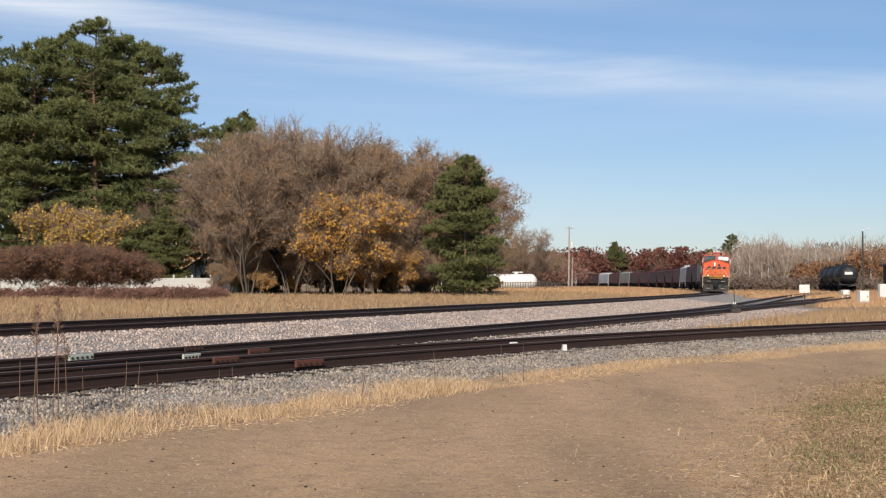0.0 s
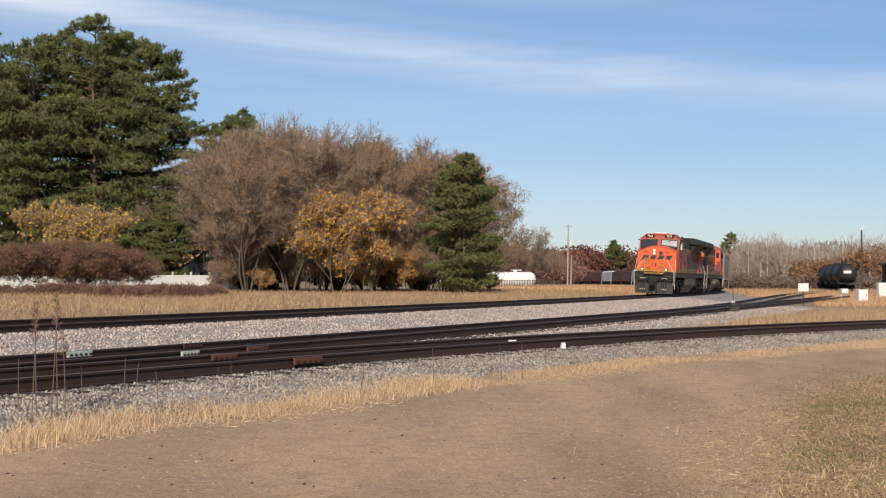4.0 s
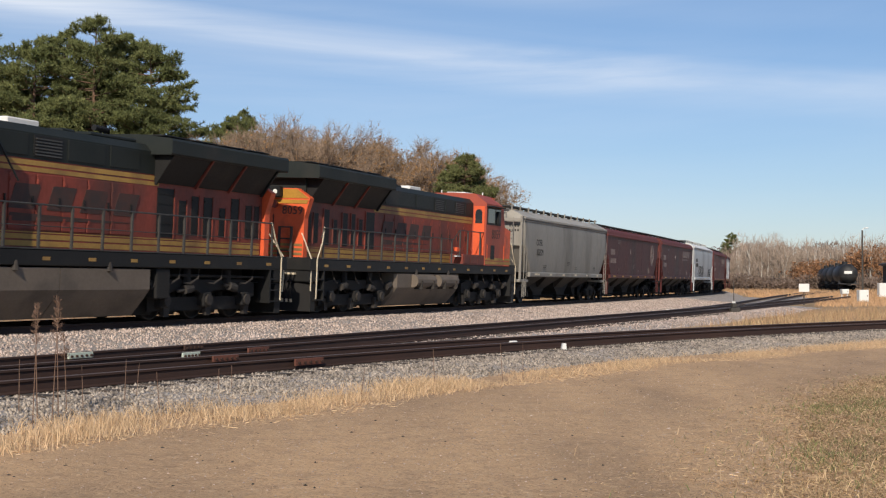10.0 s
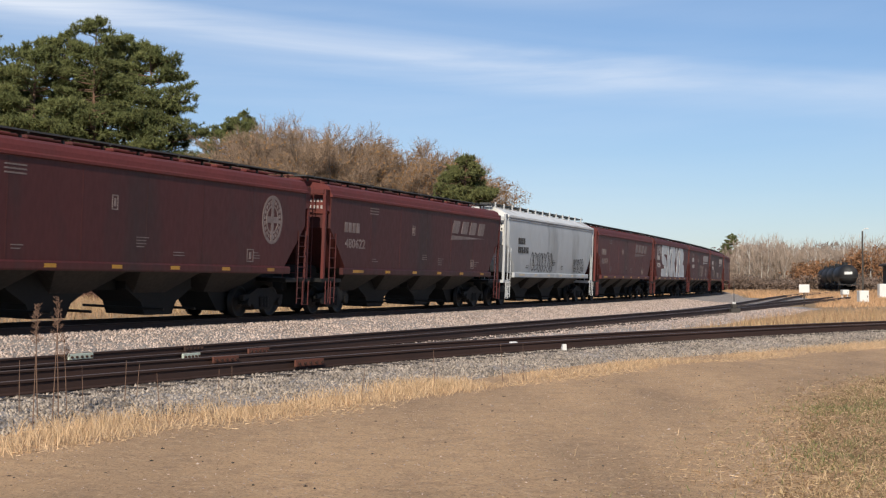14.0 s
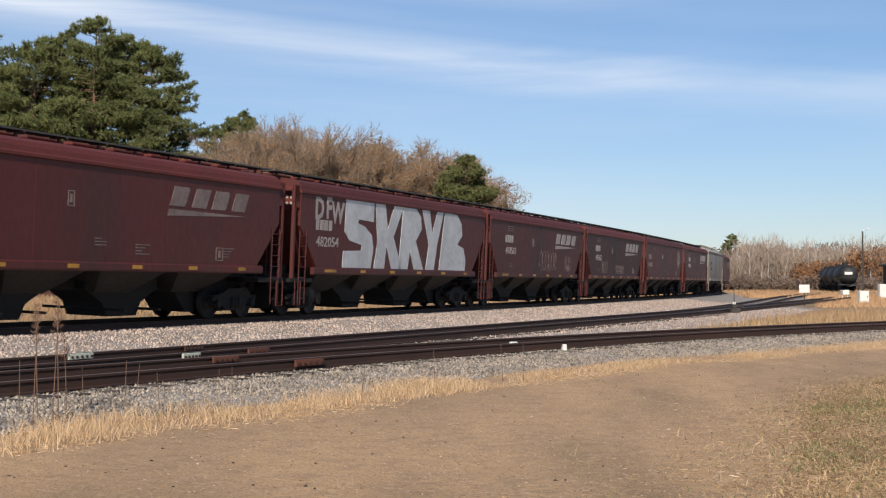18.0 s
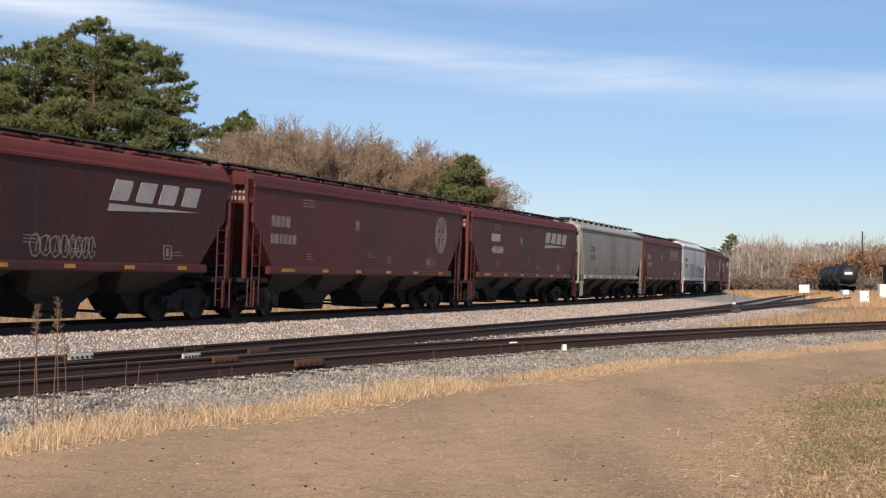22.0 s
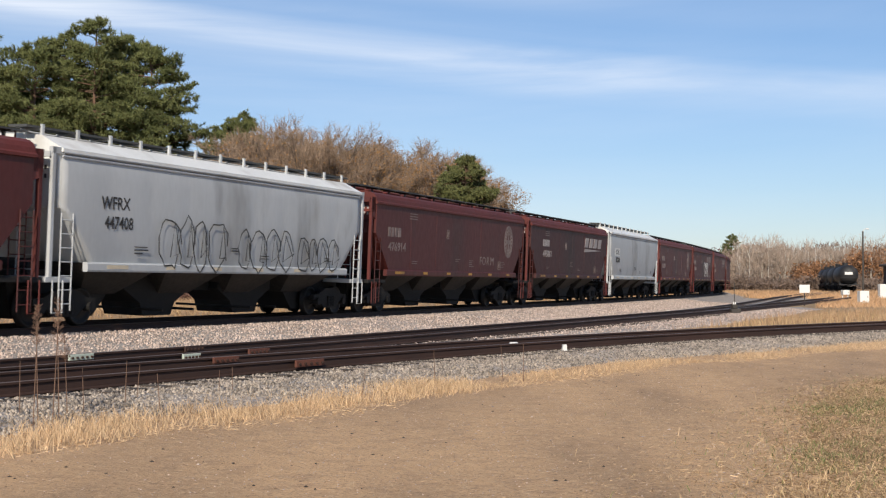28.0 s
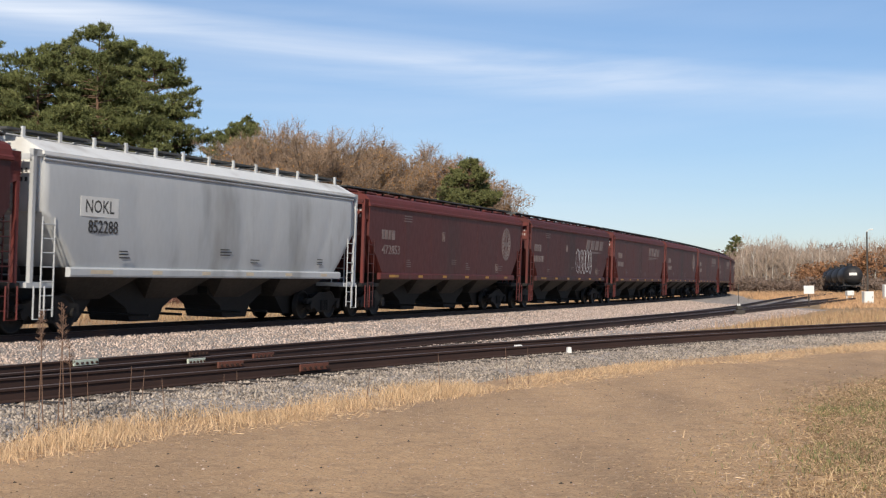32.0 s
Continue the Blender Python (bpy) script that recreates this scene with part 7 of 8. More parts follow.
for src, px, depth, turn, size in ((bare_a, 575, 128, 100, 1.02), (bare_b, 480, 131, 200, 1.10), (bare_a, 455, 128, 250, 0.93), (bare_b, 405, 141, 130, 0.95), 
                                   (bare_c, 640, 124, 60, 0.98), (bare_c, 740, 131, 170, 1.0), (bare_b, 785, 142, 20, 1.0), (bare_c, 834, 140, 320, 0.95), 
                                   (bare_c, 560, 122, 210, 0.72), (bare_b, 760, 127, 75, 0.72), (bare_a, 345, 142, 45, 0.78), (bare_c, 665, 119, 15, 0.55), (bare_a, 375, 145, 190, 0.85), (bare_c, 650, 133, 25, 1.1), (bare_c, 700, 138, 95, 1.12), (bare_b, 745, 140, 260, 1.08), (bare_a, 790, 137, 310, 0.82), (bare_c, 600, 130, 150, 1.05), (bare_b, 520, 134, 15, 1.12)):
    tagged(again(src, *spot(px, depth), turn, size), group="grove of bare trees")
for b in (bare_a, bare_b, bare_c):
    tagged(b, group="grove of bare trees")
tagged(again(gold, *spot(640, 119), 130, 0.92), "small tree with thinning golden leaves")
tagged(again(gold, *spot(700, 121), 250, 0.62), "small tree with thinning golden leaves")
yellow_bush = bare_tree(36, 8.2, 4, "yellow-leaved small tree above the dark bushes", 0.75, "leaf_yellow", 0.95, 4, name="golden_tree", splay=0.4, leaf_size=0.16)
put(yellow_bush, *spot(105, 121), 0, 1.06)
tagged(again(yellow_bush, *spot(175, 122), 140, 1.0), "yellow-brown small tree above the dark bushes")

red_bush = bare_tree(37, 4.6, 6, "dark red-brown bush holding few leaves before the pines", 0.85, "leaf_rust", 0.16, 4, "bush_red", "bush_red", "bush", "bush", 0.55, 0.7, 0.016, 0.13, 3)
put(red_bush, *spot(60, 112), 0)
for k, (px, depth, size) in enumerate(((15, 110, 1.0), (110, 113, 1.08), (155, 111, 1.02), (200, 114, 0.95), (235, 115, 0.8), (-25, 112, 1.05))):
    tagged(again(red_bush, *spot(px, depth), 50 * k, size), group="dark bushes before the pines")
tagged(red_bush, group="dark bushes before the pines")
low_bush = bare_tree(38, 0.85, 7, "low reddish thicket in the dry grass", 0.9, "thicket", 0.3, 4, "thicket", "bush_red", "bush", "bush", 0.22, 1.1, 0.016, 0.08)
put(low_bush, *spot(200, 92), 0)
for k, (px, depth) in enumerate(((170, 95), (225, 90), (250, 96), (280, 91), (305, 95), (330, 92), (355, 98), (215, 99), (265, 99), (390, 101), (145, 97), (90, 99), (40, 97), (5, 98))):
    tagged(again(low_bush, *spot(px, depth), 70 * k, 0.85 + 0.04 * (k % 6)), group="low red thicket")
tagged(low_bush, group="low red thicket")
# undergrowth below the grove
for k, px in enumerate(range(396, 890, 15)):
    tagged(again((bare_c, bare_b, gold)[k % 3], *spot(px, 121 + (k * 7) % 17), 37 * k, 0.22 + 0.06 * (k % 4)), "brown sapling in the undergrowth below the trees", group="undergrowth of the grove")

far_bare = again(bare_a, *spot(938, 250), 0, 0.72)
tagged(far_bare, "leafless tree standing alone behind the storage tank")
tagged(again(bare_b, *spot(905, 255), 80, 0.55), "leafless tree standing alone behind the storage tank")
tagged(again(bare_a, *spot(962, 262), 140, 0.5), "small leafless tree behind the storage tank")
lone_pine = again(pine_b, *spot(1296, 420), 30, 0.66)
tagged(lone_pine, "lone green pine above the far woods")
tagged(again(spruce, *spot(1258, 470), 30, 0.95), "far green spruce above the woods")
tagged(again(spruce, *spot(1090, 520), 80, 1.25), "far green spruce above the woods")


def woods(name, spots, mats, label, seed, leafy, size, trunk=None, lift=0.5):
    """A far wood: crowns of loose leaf flecks in uneven clumps, over thin stems."""
    rng = np.random.default_rng(seed)
    V, k = [], 0
    segs = []
    for x, y, h, r in spots:
        z0 = float(ground_z(x, y))
        n = int(leafy)
        lobes = rng.normal(0, 1, (9, 3)) * np.array([r * 0.42, r * 0.42, h * 0.17]) + np.array([x, y, z0 + h * 0.58])
        c = lobes[rng.integers(0, 9, n)] + rng.normal(0, 1, (n, 3)) * np.array([r * 0.27, r * 0.27, h * 0.12])
        c = c[(c[:, 2] < z0 + h) & (c[:, 2] > z0 + 0.06 * h)]
        V.append(c)
        if trunk:
            lean = rng.normal(0, 0.05, 2) * h
            segs.append((np.array([x, y, z0 - 0.1]), np.array([x + lean[0], y + lean[1], z0 + h * 0.86]), 0.013 * h, 0.004 * h))
            for _ in range(3):
                f = rng.uniform(0.35, 0.75)
                p = np.array([x + lean[0] * f, y + lean[1] * f, z0 + h * 0.8 * f])
                segs.append((p, p + np.array([rng.normal(0, 0.22 * r), rng.normal(0, 0.22 * r), rng.uniform(0.15, 0.35) * h]), 0.006 * h, 0.003 * h))
    C = np.concatenate(V)
    v, t = tufts(C, np.tile([0, 0, lift], (len(C), 1)), 3, size, size * mats[1], rng)
    tagged(new(name, big(name, v, t, mats[0])), label, "woods", "", "stuff")
    if trunk:
        tagged(new("wood_stems", limbs_mesh("wood_stems", segs, trunk, 4)), "thin stems of the far woods", "tree trunks", "", "stuff")


def row(px0, px1, depth, spread, n, h0, h1, seed, r=0.45):
    rng = random.Random(seed)
    out = []
    for i in range(n):
        px = px0 + (px1 - px0) * (i + rng.random()) / n
        d = depth + rng.uniform(-spread, spread)
        h = rng.uniform(h0, h1)
        out.append((*spot(px, d), h, h * r))
    return out


woods("far_oak_woods", row(870, 1335, 540, 25, 74, 9.0, 16.5, 41), ("leaf_red", 0.75), "far red-brown oak woods along the horizon", 41, 900, 0.95, "bark")
woods("far_mixed_woods", row(880, 1335, 535, 20, 22, 7.0, 13.0, 63, 0.5), ("twig_brown", 0.5), "far grey-brown leafless trees among the oaks", 63, 500, 0.9, "bark")
woods("far_thicket", row(860, 1330, 500, 12, 60, 3.0, 6.5, 42, 0.8), ("twig_brown", 0.6), "brown brush at the foot of the far woods", 42, 220, 0.8)
woods("birch_woods", row(1300, 1640, 300, 26, 120, 7.0, 11.5, 43, 0.26), ("twig_pale", 0.05), "bare birch woods behind the tank cars", 43, 170, 1.5, "birch", 2.6)
woods("birch_woods", row(1285, 1640, 330, 10, 50, 8.5, 11.5, 49, 0.4), ("twig_brown", 0.16), "bare brown woods behind the birches", 49, 260, 1.1, "birch", 2.0)
woods("orange_woods", row(1418, 1462, 270, 6, 6, 4.5, 6.5, 44, 0.45), ("leaf_rust", 0.6), "orange-brown leaved trees behind the tank cars", 44, 320, 0.5, "bark")
woods("orange_woods", row(1480, 1640, 285, 10, 11, 7.0, 10.5, 45, 0.4), ("leaf_rust", 0.6), "orange-brown leaved trees behind the tank cars", 45, 420, 0.55, "bark")
woods("brush", row(1285, 1640, 262, 14, 60, 1.4, 3.4, 46, 0.9), ("twig_brown", 0.35), "brown brush below the birch woods", 46, 150, 0.6)
woods("brush", row(870, 1015, 330, 20, 26, 5.0, 8.5, 47, 0.6), ("thicket", 0.3), "red-brown brush far behind the storage tank", 47, 260, 0.7, "bark")
woods("back_woods", row(-300, 900, 330, 30, 60, 10.0, 15.0, 48, 0.5), ("leaf_brown", 0.7), "brown woods far behind the grove", 48, 260, 0.9)


# ---- fence, house, tank, poles ----
def fence():
    f = tagged(new("vinyl_fence"), "white vinyl panel fence with square posts before the house", "fence")
    x0, y0 = spot(-60, 120)
    x1, y1 = spot(405, 123)
    n = 14
    ang = math.degrees(math.atan2(y1 - y0, x1 - x0))
    step = math.hypot(x1 - x0, y1 - y0) / n
    post, board, rail, cap = new_bm(), new_bm(), new_bm(), new_bm()
    wide = (step - 0.16) / 10
    box(post, -0.075, 0.075, -0.075, 0.075, 0, 1.78, 0.01)
    prism(cap, [(-0.10, 1.78), (0.10, 1.78), (0.10, 1.82), (0.0, 1.90), (-0.10, 1.82)], "y", -0.10, 0.10)
    box(board, 0.006, wide - 0.006, -0.02, 0.02, 0.08, 1.50)
    box(rail, 0.08, step - 0.08, -0.04, 0.04, 0.0, 0.11)
    me = {k: mesh_of(b, k, "vinyl") for k, b in (("post", post), ("board", board), ("rail", rail), ("cap", cap))}
    for i in range(n + 1):
        x, y = x0 + (x1 - x0) * i / n, y0 + (y1 - y0) * i / n
        at = pose(x, y, float(ground_z(x, y)), 0, 0, ang)
        pieces = [("post", pose(0, 0, 0)), ("cap", pose(0, 0, 0))]
        if i < n:
            pieces += [("rail", pose(0, 0, 0.05)), ("rail", pose(0, 0, 1.46))] + [("board", pose(0.08 + wide * k, 0, 0)) for k in range(10)]
        for nm, m in pieces:
            o = new(nm, me[nm])
            o.parent, o.matrix_basis = f, at @ m
    return f


fence()


def house(px, depth, w, label):
    x, y = spot(px, depth)
    h = tagged(new("house"), label, "house")
    h.matrix_basis = pose(x, y, float(ground_z(x, y)), 0, 0, 6)
    bm = new_bm()
    box(bm, -w / 2, w / 2, 0, 8, 0, 3.0)
    prism(bm, [(-w / 2, 3.0), (w / 2, 3.0), (0, 5.6)], "y", 0.0, 8.0)
    part("wall", bm, "house", h)
    for sgn in (1, -1):
        bm = new_bm()
        prism(bm, [(sgn * (w / 2 + 0.4), 2.8), (0, 5.75), (0, 5.9), (sgn * (w / 2 + 0.4), 2.95)], "y", -0.4, 8.4)
        part("roof", bm, "roof_dark", h)
    for wx in (-w / 4, w / 4):
        bm = new_bm()
        box(bm, wx - 0.7, wx + 0.7, -0.05, 0.0, 1.0, 2.3)
        win = part("window", bm, "vinyl", h)
        bm = new_bm()
        box(bm, wx - 0.6, wx + 0.6, -0.07, -0.05, 1.1, 2.2)
        part("pane", bm, "glass", win)
    return h


house(395, 168, 9.0, "pale single-storey house behind the fence")
house(30, 150, 10.0, "white outbuilding behind the bushes")

# birdhouse on a post by the fence's end
bx, by = spot(385, 119)
nest = tagged(new("birdhouse"), "dark birdhouse on a thin post by the fence", "birdhouse")
nest.matrix_basis = pose(bx, by, float(ground_z(bx, by)))
bm = new_bm()
tube(bm, [(0, 0, 0), (0, 0, 1.35)], 0.05, 6)
part("post", bm, "pole_dark", nest)
bm = new_bm()
prism(bm, [(-0.22, 1.35), (0.22, 1.35), (0.22, 1.7), (0, 1.9), (-0.22, 1.7)], "y", -0.2, 0.2)
part("box", bm, "pole_dark", nest)

# storage tank
tx, ty = spot(903, 205)
tank = tagged(new("storage_tank"), "white horizontal storage tank with domed ends in dry grass", "storage tank")
tank.matrix_basis = pose(tx, ty, float(ground_z(tx, ty)), 0, 0, 4)
bm = new_bm()
prof = [(-4.1, 0.0), (-4.0, 0.55), (-3.7, 0.95), (-3.3, 1.15), (3.3, 1.15), (3.7, 0.95), (4.0, 0.55), (4.1, 0.0)]
rings = [[bm.verts.new((x, r * math.cos(a), 1.35 + r * math.sin(a))) for a in (2 * math.pi * k / 24 for k in range(24))] if r else [bm.verts.new((x, 0, 1.35))] for x, r in prof]
for a, b in zip(rings, rings[1:]):
    for k in range(24):
        q = list(dict.fromkeys([a[k % len(a)], a[(k + 1) % 24 % len(a)], b[(k + 1) % 24 % len(b)], b[k % len(b)]]))
        bm.faces.new(q)
part("shell", bm, "white_tank", tank, smooth=True)
for x in (-2.4, 2.4):
    bm = new_bm()
    prism(bm, [(-0.9, 0), (0.9, 0), (0.8, 0.75), (-0.8, 0.75)], "x", x - 0.15, x + 0.15)
    part("saddle", bm, "house", tank)
bm = new_bm()
tube(bm, [(0.9, 0, 2.45), (0.9, 0, 2.75)], 0.28, 12)
box(bm, 0.3, 1.9, -0.1, 0.1, 2.72, 2.84)
part("valve_dome", bm, "white_tank", tank)


def slat_fence(px0, px1, depth, h):
    """Dark wire fence with slats in front of the tank."""
    f = tagged(new("wire_fence"), "dark slatted wire fence round the storage tank", "fence")
    x0, y0 = spot(px0, depth)
    x1, y1 = spot(px1, depth + 6)
    n = 44
    bm, pm = new_bm(), new_bm()
    box(bm, -0.045, 0.045, -0.01, 0.01, 0.05, h - 0.1)
    tube(pm, [(0, 0.04, 0), (0, 0.04, h)], 0.04, 6)
    slat, post = mesh_of(bm, "slat", "pole_dark"), mesh_of(pm, "post", "pole_dark")
    for i in range(n + 1):
        x, y = x0 + (x1 - x0) * i / n, y0 + (y1 - y0) * i / n
        o = new("post" if i % 8 == 0 else "slat", post if i % 8 == 0 else slat)
        o.parent, o.matrix_basis = f, pose(x, y, float(ground_z(x, y)))
    bm = new_bm()
    for z in (0.2, h - 0.15):
        tube(bm, [(x0, y0, float(ground_z(x0, y0)) + z), (x1, y1, float(ground_z(x1, y1)) + z)], 0.025, 5)
    part("rail", bm, "pole_dark", f)


slat_fence(868, 995, 198, 1.35)


def utility_pole(px, depth, h, label, arms, can):
    x, y = spot(px, depth)
    p = tagged(new("utility_pole"), label, "utility pole")
    p.matrix_basis = pose(x, y, float(ground_z(x, y)), 0, 0.8, 0)
    bm = new_bm()
    tube(bm, [(0, 0, -0.3), (0, 0, h)], 0.17, 10, r2=0.11)
    part("pole", bm, "pole_wood", p)
    for z in arms:
        bm = new_bm()
        box(bm, -0.8, 0.8, -0.06, 0.06, z, z + 0.12)
        arm = part("crossarm", bm, "pole_wood", p)
        for dx in (-0.7, 0.0, 0.7):
            bm = new_bm()
            tube(bm, [(dx, 0, z + 0.12), (dx, 0, z + 0.3)], 0.05, 6)
            part("insulator", bm, "box_white", arm)
    if can:
        bm = new_bm()
        tube(bm, [(0.45, -0.1, can), (0.45, -0.1, can + 0.85)], 0.27, 12)
        part("transformer", bm, "box_white", p, "pale grey transformer can")
        bm = new_bm()
        tube(bm, [(0, 0, can + 0.3), (0.2, -0.05, can + 0.3)], 0.05, 6)
        part("bracket", bm, "pole_dark", p)
    return p


utility_pole(1006, 240, 11.3, "weathered wooden utility pole with a transformer", (10.9,), 7.6)
utility_pole(982, 420, 7.6, "thin distant wooden utility pole", (7.2,), 0)
utility_pole(1012, 262, 6.2, "short wooden stub pole beside the utility pole", (), 0)

# dark lamp pole by the spur
lx, ly = spot(1527, 165)
lamp = tagged(new("lamp_pole"), "dark steel lamp pole beside the spur tracks", "lamp pole")
lamp.matrix_basis = pose(lx, ly, float(ground_z(lx, ly)))
bm = new_bm()
tube(bm, [(0, 0, -0.2), (0, 0, 8.0)], 0.14, 8, r2=0.10)
part("pole", bm, "pole_dark", lamp)
bm = new_bm()
tube(bm, [(0, 0, 8.0), (0.2, 0, 8.25), (0.55, 0, 8.3)], 0.04, 6)
box(bm, 0.35, 0.75, -0.12, 0.12, 8.22, 8.34, 0.03)
part("lamp_head", bm, "box_white", lamp)


# ---- tank cars on the spur ----
def tank_car():
    c = new("tank_car")
    bm = new_bm()
    prof = [(-7.6, 0.0), (-7.5, 0.75), (-7.2, 1.2), (-6.8, 1.45), (-2.4, 1.47), (-2.3, 1.5), (2.3, 1.5), (2.4, 1.47), (6.8, 1.45), (7.2, 1.2), (7.5, 0.75), (7.6, 0.0)]
    rings = [[bm.verts.new((x, r * math.cos(a), 2.55 + r * math.sin(a))) for a in (2 * math.pi * k / 28 for k in range(28))] if r else [bm.verts.new((x, 0, 2.55))] for x, r in prof]
    for a, b in zip(rings, rings[1:]):
        for k in range(28):
            bm.faces.new(list(dict.fromkeys([a[k % len(a)], a[(k + 1) % 28 % len(a)], b[(k + 1) % 28 % len(b)], b[k % len(b)]])))
    part("shell", bm, "black_tank", c, smooth=True)
    bm = new_bm()
    box(bm, -8.3, 8.3, -0.35, 0.35, 0.85, 1.15)
    part("centre_sill", bm, "under", c)
    for e in (1, -1):
        bm = new_bm()
        x0, x1 = sorted((e * 5.6, e * 8.3))
        box(bm, x0, x1, -1.45, 1.45, 1.0, 1.12)
        part("end_platform", bm, "black_tank", c)
        bm = new_bm()
        tube(bm, [(e * 8.2, -1.4, 1.1), (e * 8.2, -1.4, 2.1), (e * 8.2, 1.4, 2.1), (e * 8.2, 1.4, 1.1)], 0.03, 5)
        part("end_rail", bm, "black_tank", c)
        bm = new_bm()
        x0, x1 = sorted((e * 8.2, e * 8.9))
        box(bm, x0, x1, -0.15, 0.15, 0.75, 1.02, 0.02)
        part("coupler", bm, "under", c)
        bm = new_bm()
        box(bm, e * 6.0 - 0.3, e * 6.0 + 0.3, -1.2, 1.2, 1.1, 1.6)
        part("saddle", bm, "black_tank", c)
        freight_truck(c, e * 6.2, WHEEL_36, SIDE_FRAME, BOLSTER)
        for sgn in (1, -1):
            part("ladder", ladder_bm(e * 7.9, sgn * 1.45, 0.45, 2.1, 0.4, 5), "black_tank", c)
    bm = new_bm()
    tube(bm, [(0, 0, 4.0), (0, 0, 4.45)], 0.45, 14)
    part("manway", bm, "black_tank", c)
    bm = new_bm()
    for y in (0.9, -0.9):
        tube(bm, [(-1.5, y, 3.9), (-1.5, y, 4.75), (1.5, y, 4.75), (1.5, y, 3.9)], 0.03, 5)
    box(bm, -1.5, 1.5, -0.9, 0.9, 4.02, 4.06)
    part("top_platform", bm, "black_tank", c)
    bm = new_bm()
    box(bm, -7.62, -7.55, -0.55, 0.55, 2.55, 2.95)
    part("end_sign", bm, "box_white", c, "small white sign on the tank's end")
    return c


tc1 = tagged(tank_car(), "black tank car standing on the weedy spur", "tank car", "tank cars on the spur")
TANK_NEAR, TANK_TURN = spot(1502, 198), 77.0
ta = radians(TANK_TURN)
tz = float(ground_z(*TANK_NEAR)) + 0.30
tc1.matrix_basis = pose(TANK_NEAR[0] + 8 * math.cos(ta), TANK_NEAR[1] + 8 * math.sin(ta), tz, 0, 0, TANK_TURN)
for k in range(1, 5):
    copy_thing(tc1, pose(TANK_NEAR[0] + (8 + 17.7 * k) * math.cos(ta), TANK_NEAR[1] + (8 + 17.7 * k) * math.sin(ta), tz, 0, 0, TANK_TURN))
spur_line = lambda s: (TANK_NEAR[0] + s * math.cos(ta), TANK_NEAR[1] + s * math.sin(ta), tz, ta)
lay_track("track_spur", spur_line, -8, 96, (-8, 60), (-6, 40), "rusty spur track under the tank cars")


# ---- signs, boxes and switch stands beyond the sidings ----
def cabinet(px, depth, w, h, lift, legs, label, name="equipment_cabinet"):
    x, y = spot(px, depth)
    c = tagged(new(name), label, "cabinet")
    c.matrix_basis = pose(x, y, float(ground_z(x, y)), 0, 0, 8)
    bm = new_bm()
    box(bm, -w / 2, w / 2, -0.25, 0.25, lift, lift + h, 0.02)
    body = part("body", bm, "box_white", c)
    bm = new_bm()
    box(bm, -w / 2 + 0.05, w / 2 - 0.05, -0.275, -0.25, lift + 0.06, lift + h - 0.06)
    door = part("door", bm, "box_white", c)
    bm = new_bm()
    box(bm, w / 2 - 0.16, w / 2 - 0.12, -0.30, -0.275, lift + h * 0.45, lift + h * 0.6)
    part("handle", bm, "pole_dark", door)
    for dx in legs:
        bm = new_bm()
        tube(bm, [(dx, 0, -0.05), (dx, 0, lift)], 0.05, 6)
        part("leg", bm, "box_white" if lift > 0.3 else "pole_dark", c)
    return c


cabinet(1527, 102, 0.75, 0.95, 0.04, (), "white steel equipment cabinet standing in the dry grass")
cabinet(1495, 118, 0.62, 0.42, 0.55, (-0.25, 0.25), "small white box on legs beside the spur")
cabinet(1566, 130, 1.3, 1.45, 0.05, (), "large white cabinet at the yard's edge")
sx, sy = spot(1423, 92)
sign = tagged(new("track_sign"), "square white sign board on a dark post by the spur", "sign")
sign.matrix_basis = pose(sx, sy, float(ground_z(sx, sy)))
bm = new_bm()
tube(bm, [(0, 0, -0.1), (0, 0, 1.1)], 0.045, 6)
part("post", bm, "pole_dark", sign)
bm = new_bm()
box(bm, -0.36, 0.36, -0.07, -0.05, 0.9, 1.46, 0.01)
part("board", bm, "box_white", sign)
# shed at the yard's edge
hx, hy = spot(1612, 150)
shed = tagged(new("shed"), "dark shed with a low roof at the yard's edge", "shed")
shed.matrix_basis = pose(hx, hy, float(ground_z(hx, hy)))
bm = new_bm()
box(bm, -1.8, 3.0, 0, 4, 0, 3.6)
part("wall", bm, "roof_dark", shed)
bm = new_bm()
prism(bm, [(-2.2, 3.5), (3.4, 3.5), (3.4, 3.7), (0.6, 4.3), (-2.2, 3.7)], "y", -0.4, 4.4)
part("roof", bm, "roof_dark", shed)


def switch_stand(x, y, h, label):
    s = tagged(new("switch_stand"), label, "switch stand")
    s.matrix_basis = pose(x, y, 0.15, 0, 0, 20)
    bm = new_bm()
    box(bm, -0.25, 0.25, -0.2, 0.2, 0.0, 0.22, 0.03)
    box(bm, -0.12, 0.12, -0.12, 0.12, 0.22, 0.42, 0.03)
    part("base", bm, "pole_dark", s)
    bm = new_bm()
    tube(bm, [(0, 0, 0.4), (0, 0, h)], 0.02, 6)
    part("mast", bm, "pole_dark", s)
    bm = new_bm()
    tube(bm, [(0.1, 0, 0.36), (0.5, 0, 0.3)], 0.025, 6)
    part("lever", bm, "pole_dark", s)
    bm = new_bm()
    box(bm, -0.08, 0.08, -0.01, 0.01, 0.42, 0.52)
    part("target", bm, "box_white", s)


switch_stand(*spot(1299, 63), 1.45, "rusty switch stand with a thin mast beside the siding")
wx, wy = spot(1183, 62)
bm = new_bm()
box(bm, -0.10, 0.10, -0.06, 0.06, 0.2, 0.30, 0.02)
o = thing("marker_stone", bm, "box_white", "small white marker block between the rails", "marker")
o.matrix_basis = pose(wx, wy, 0.0)


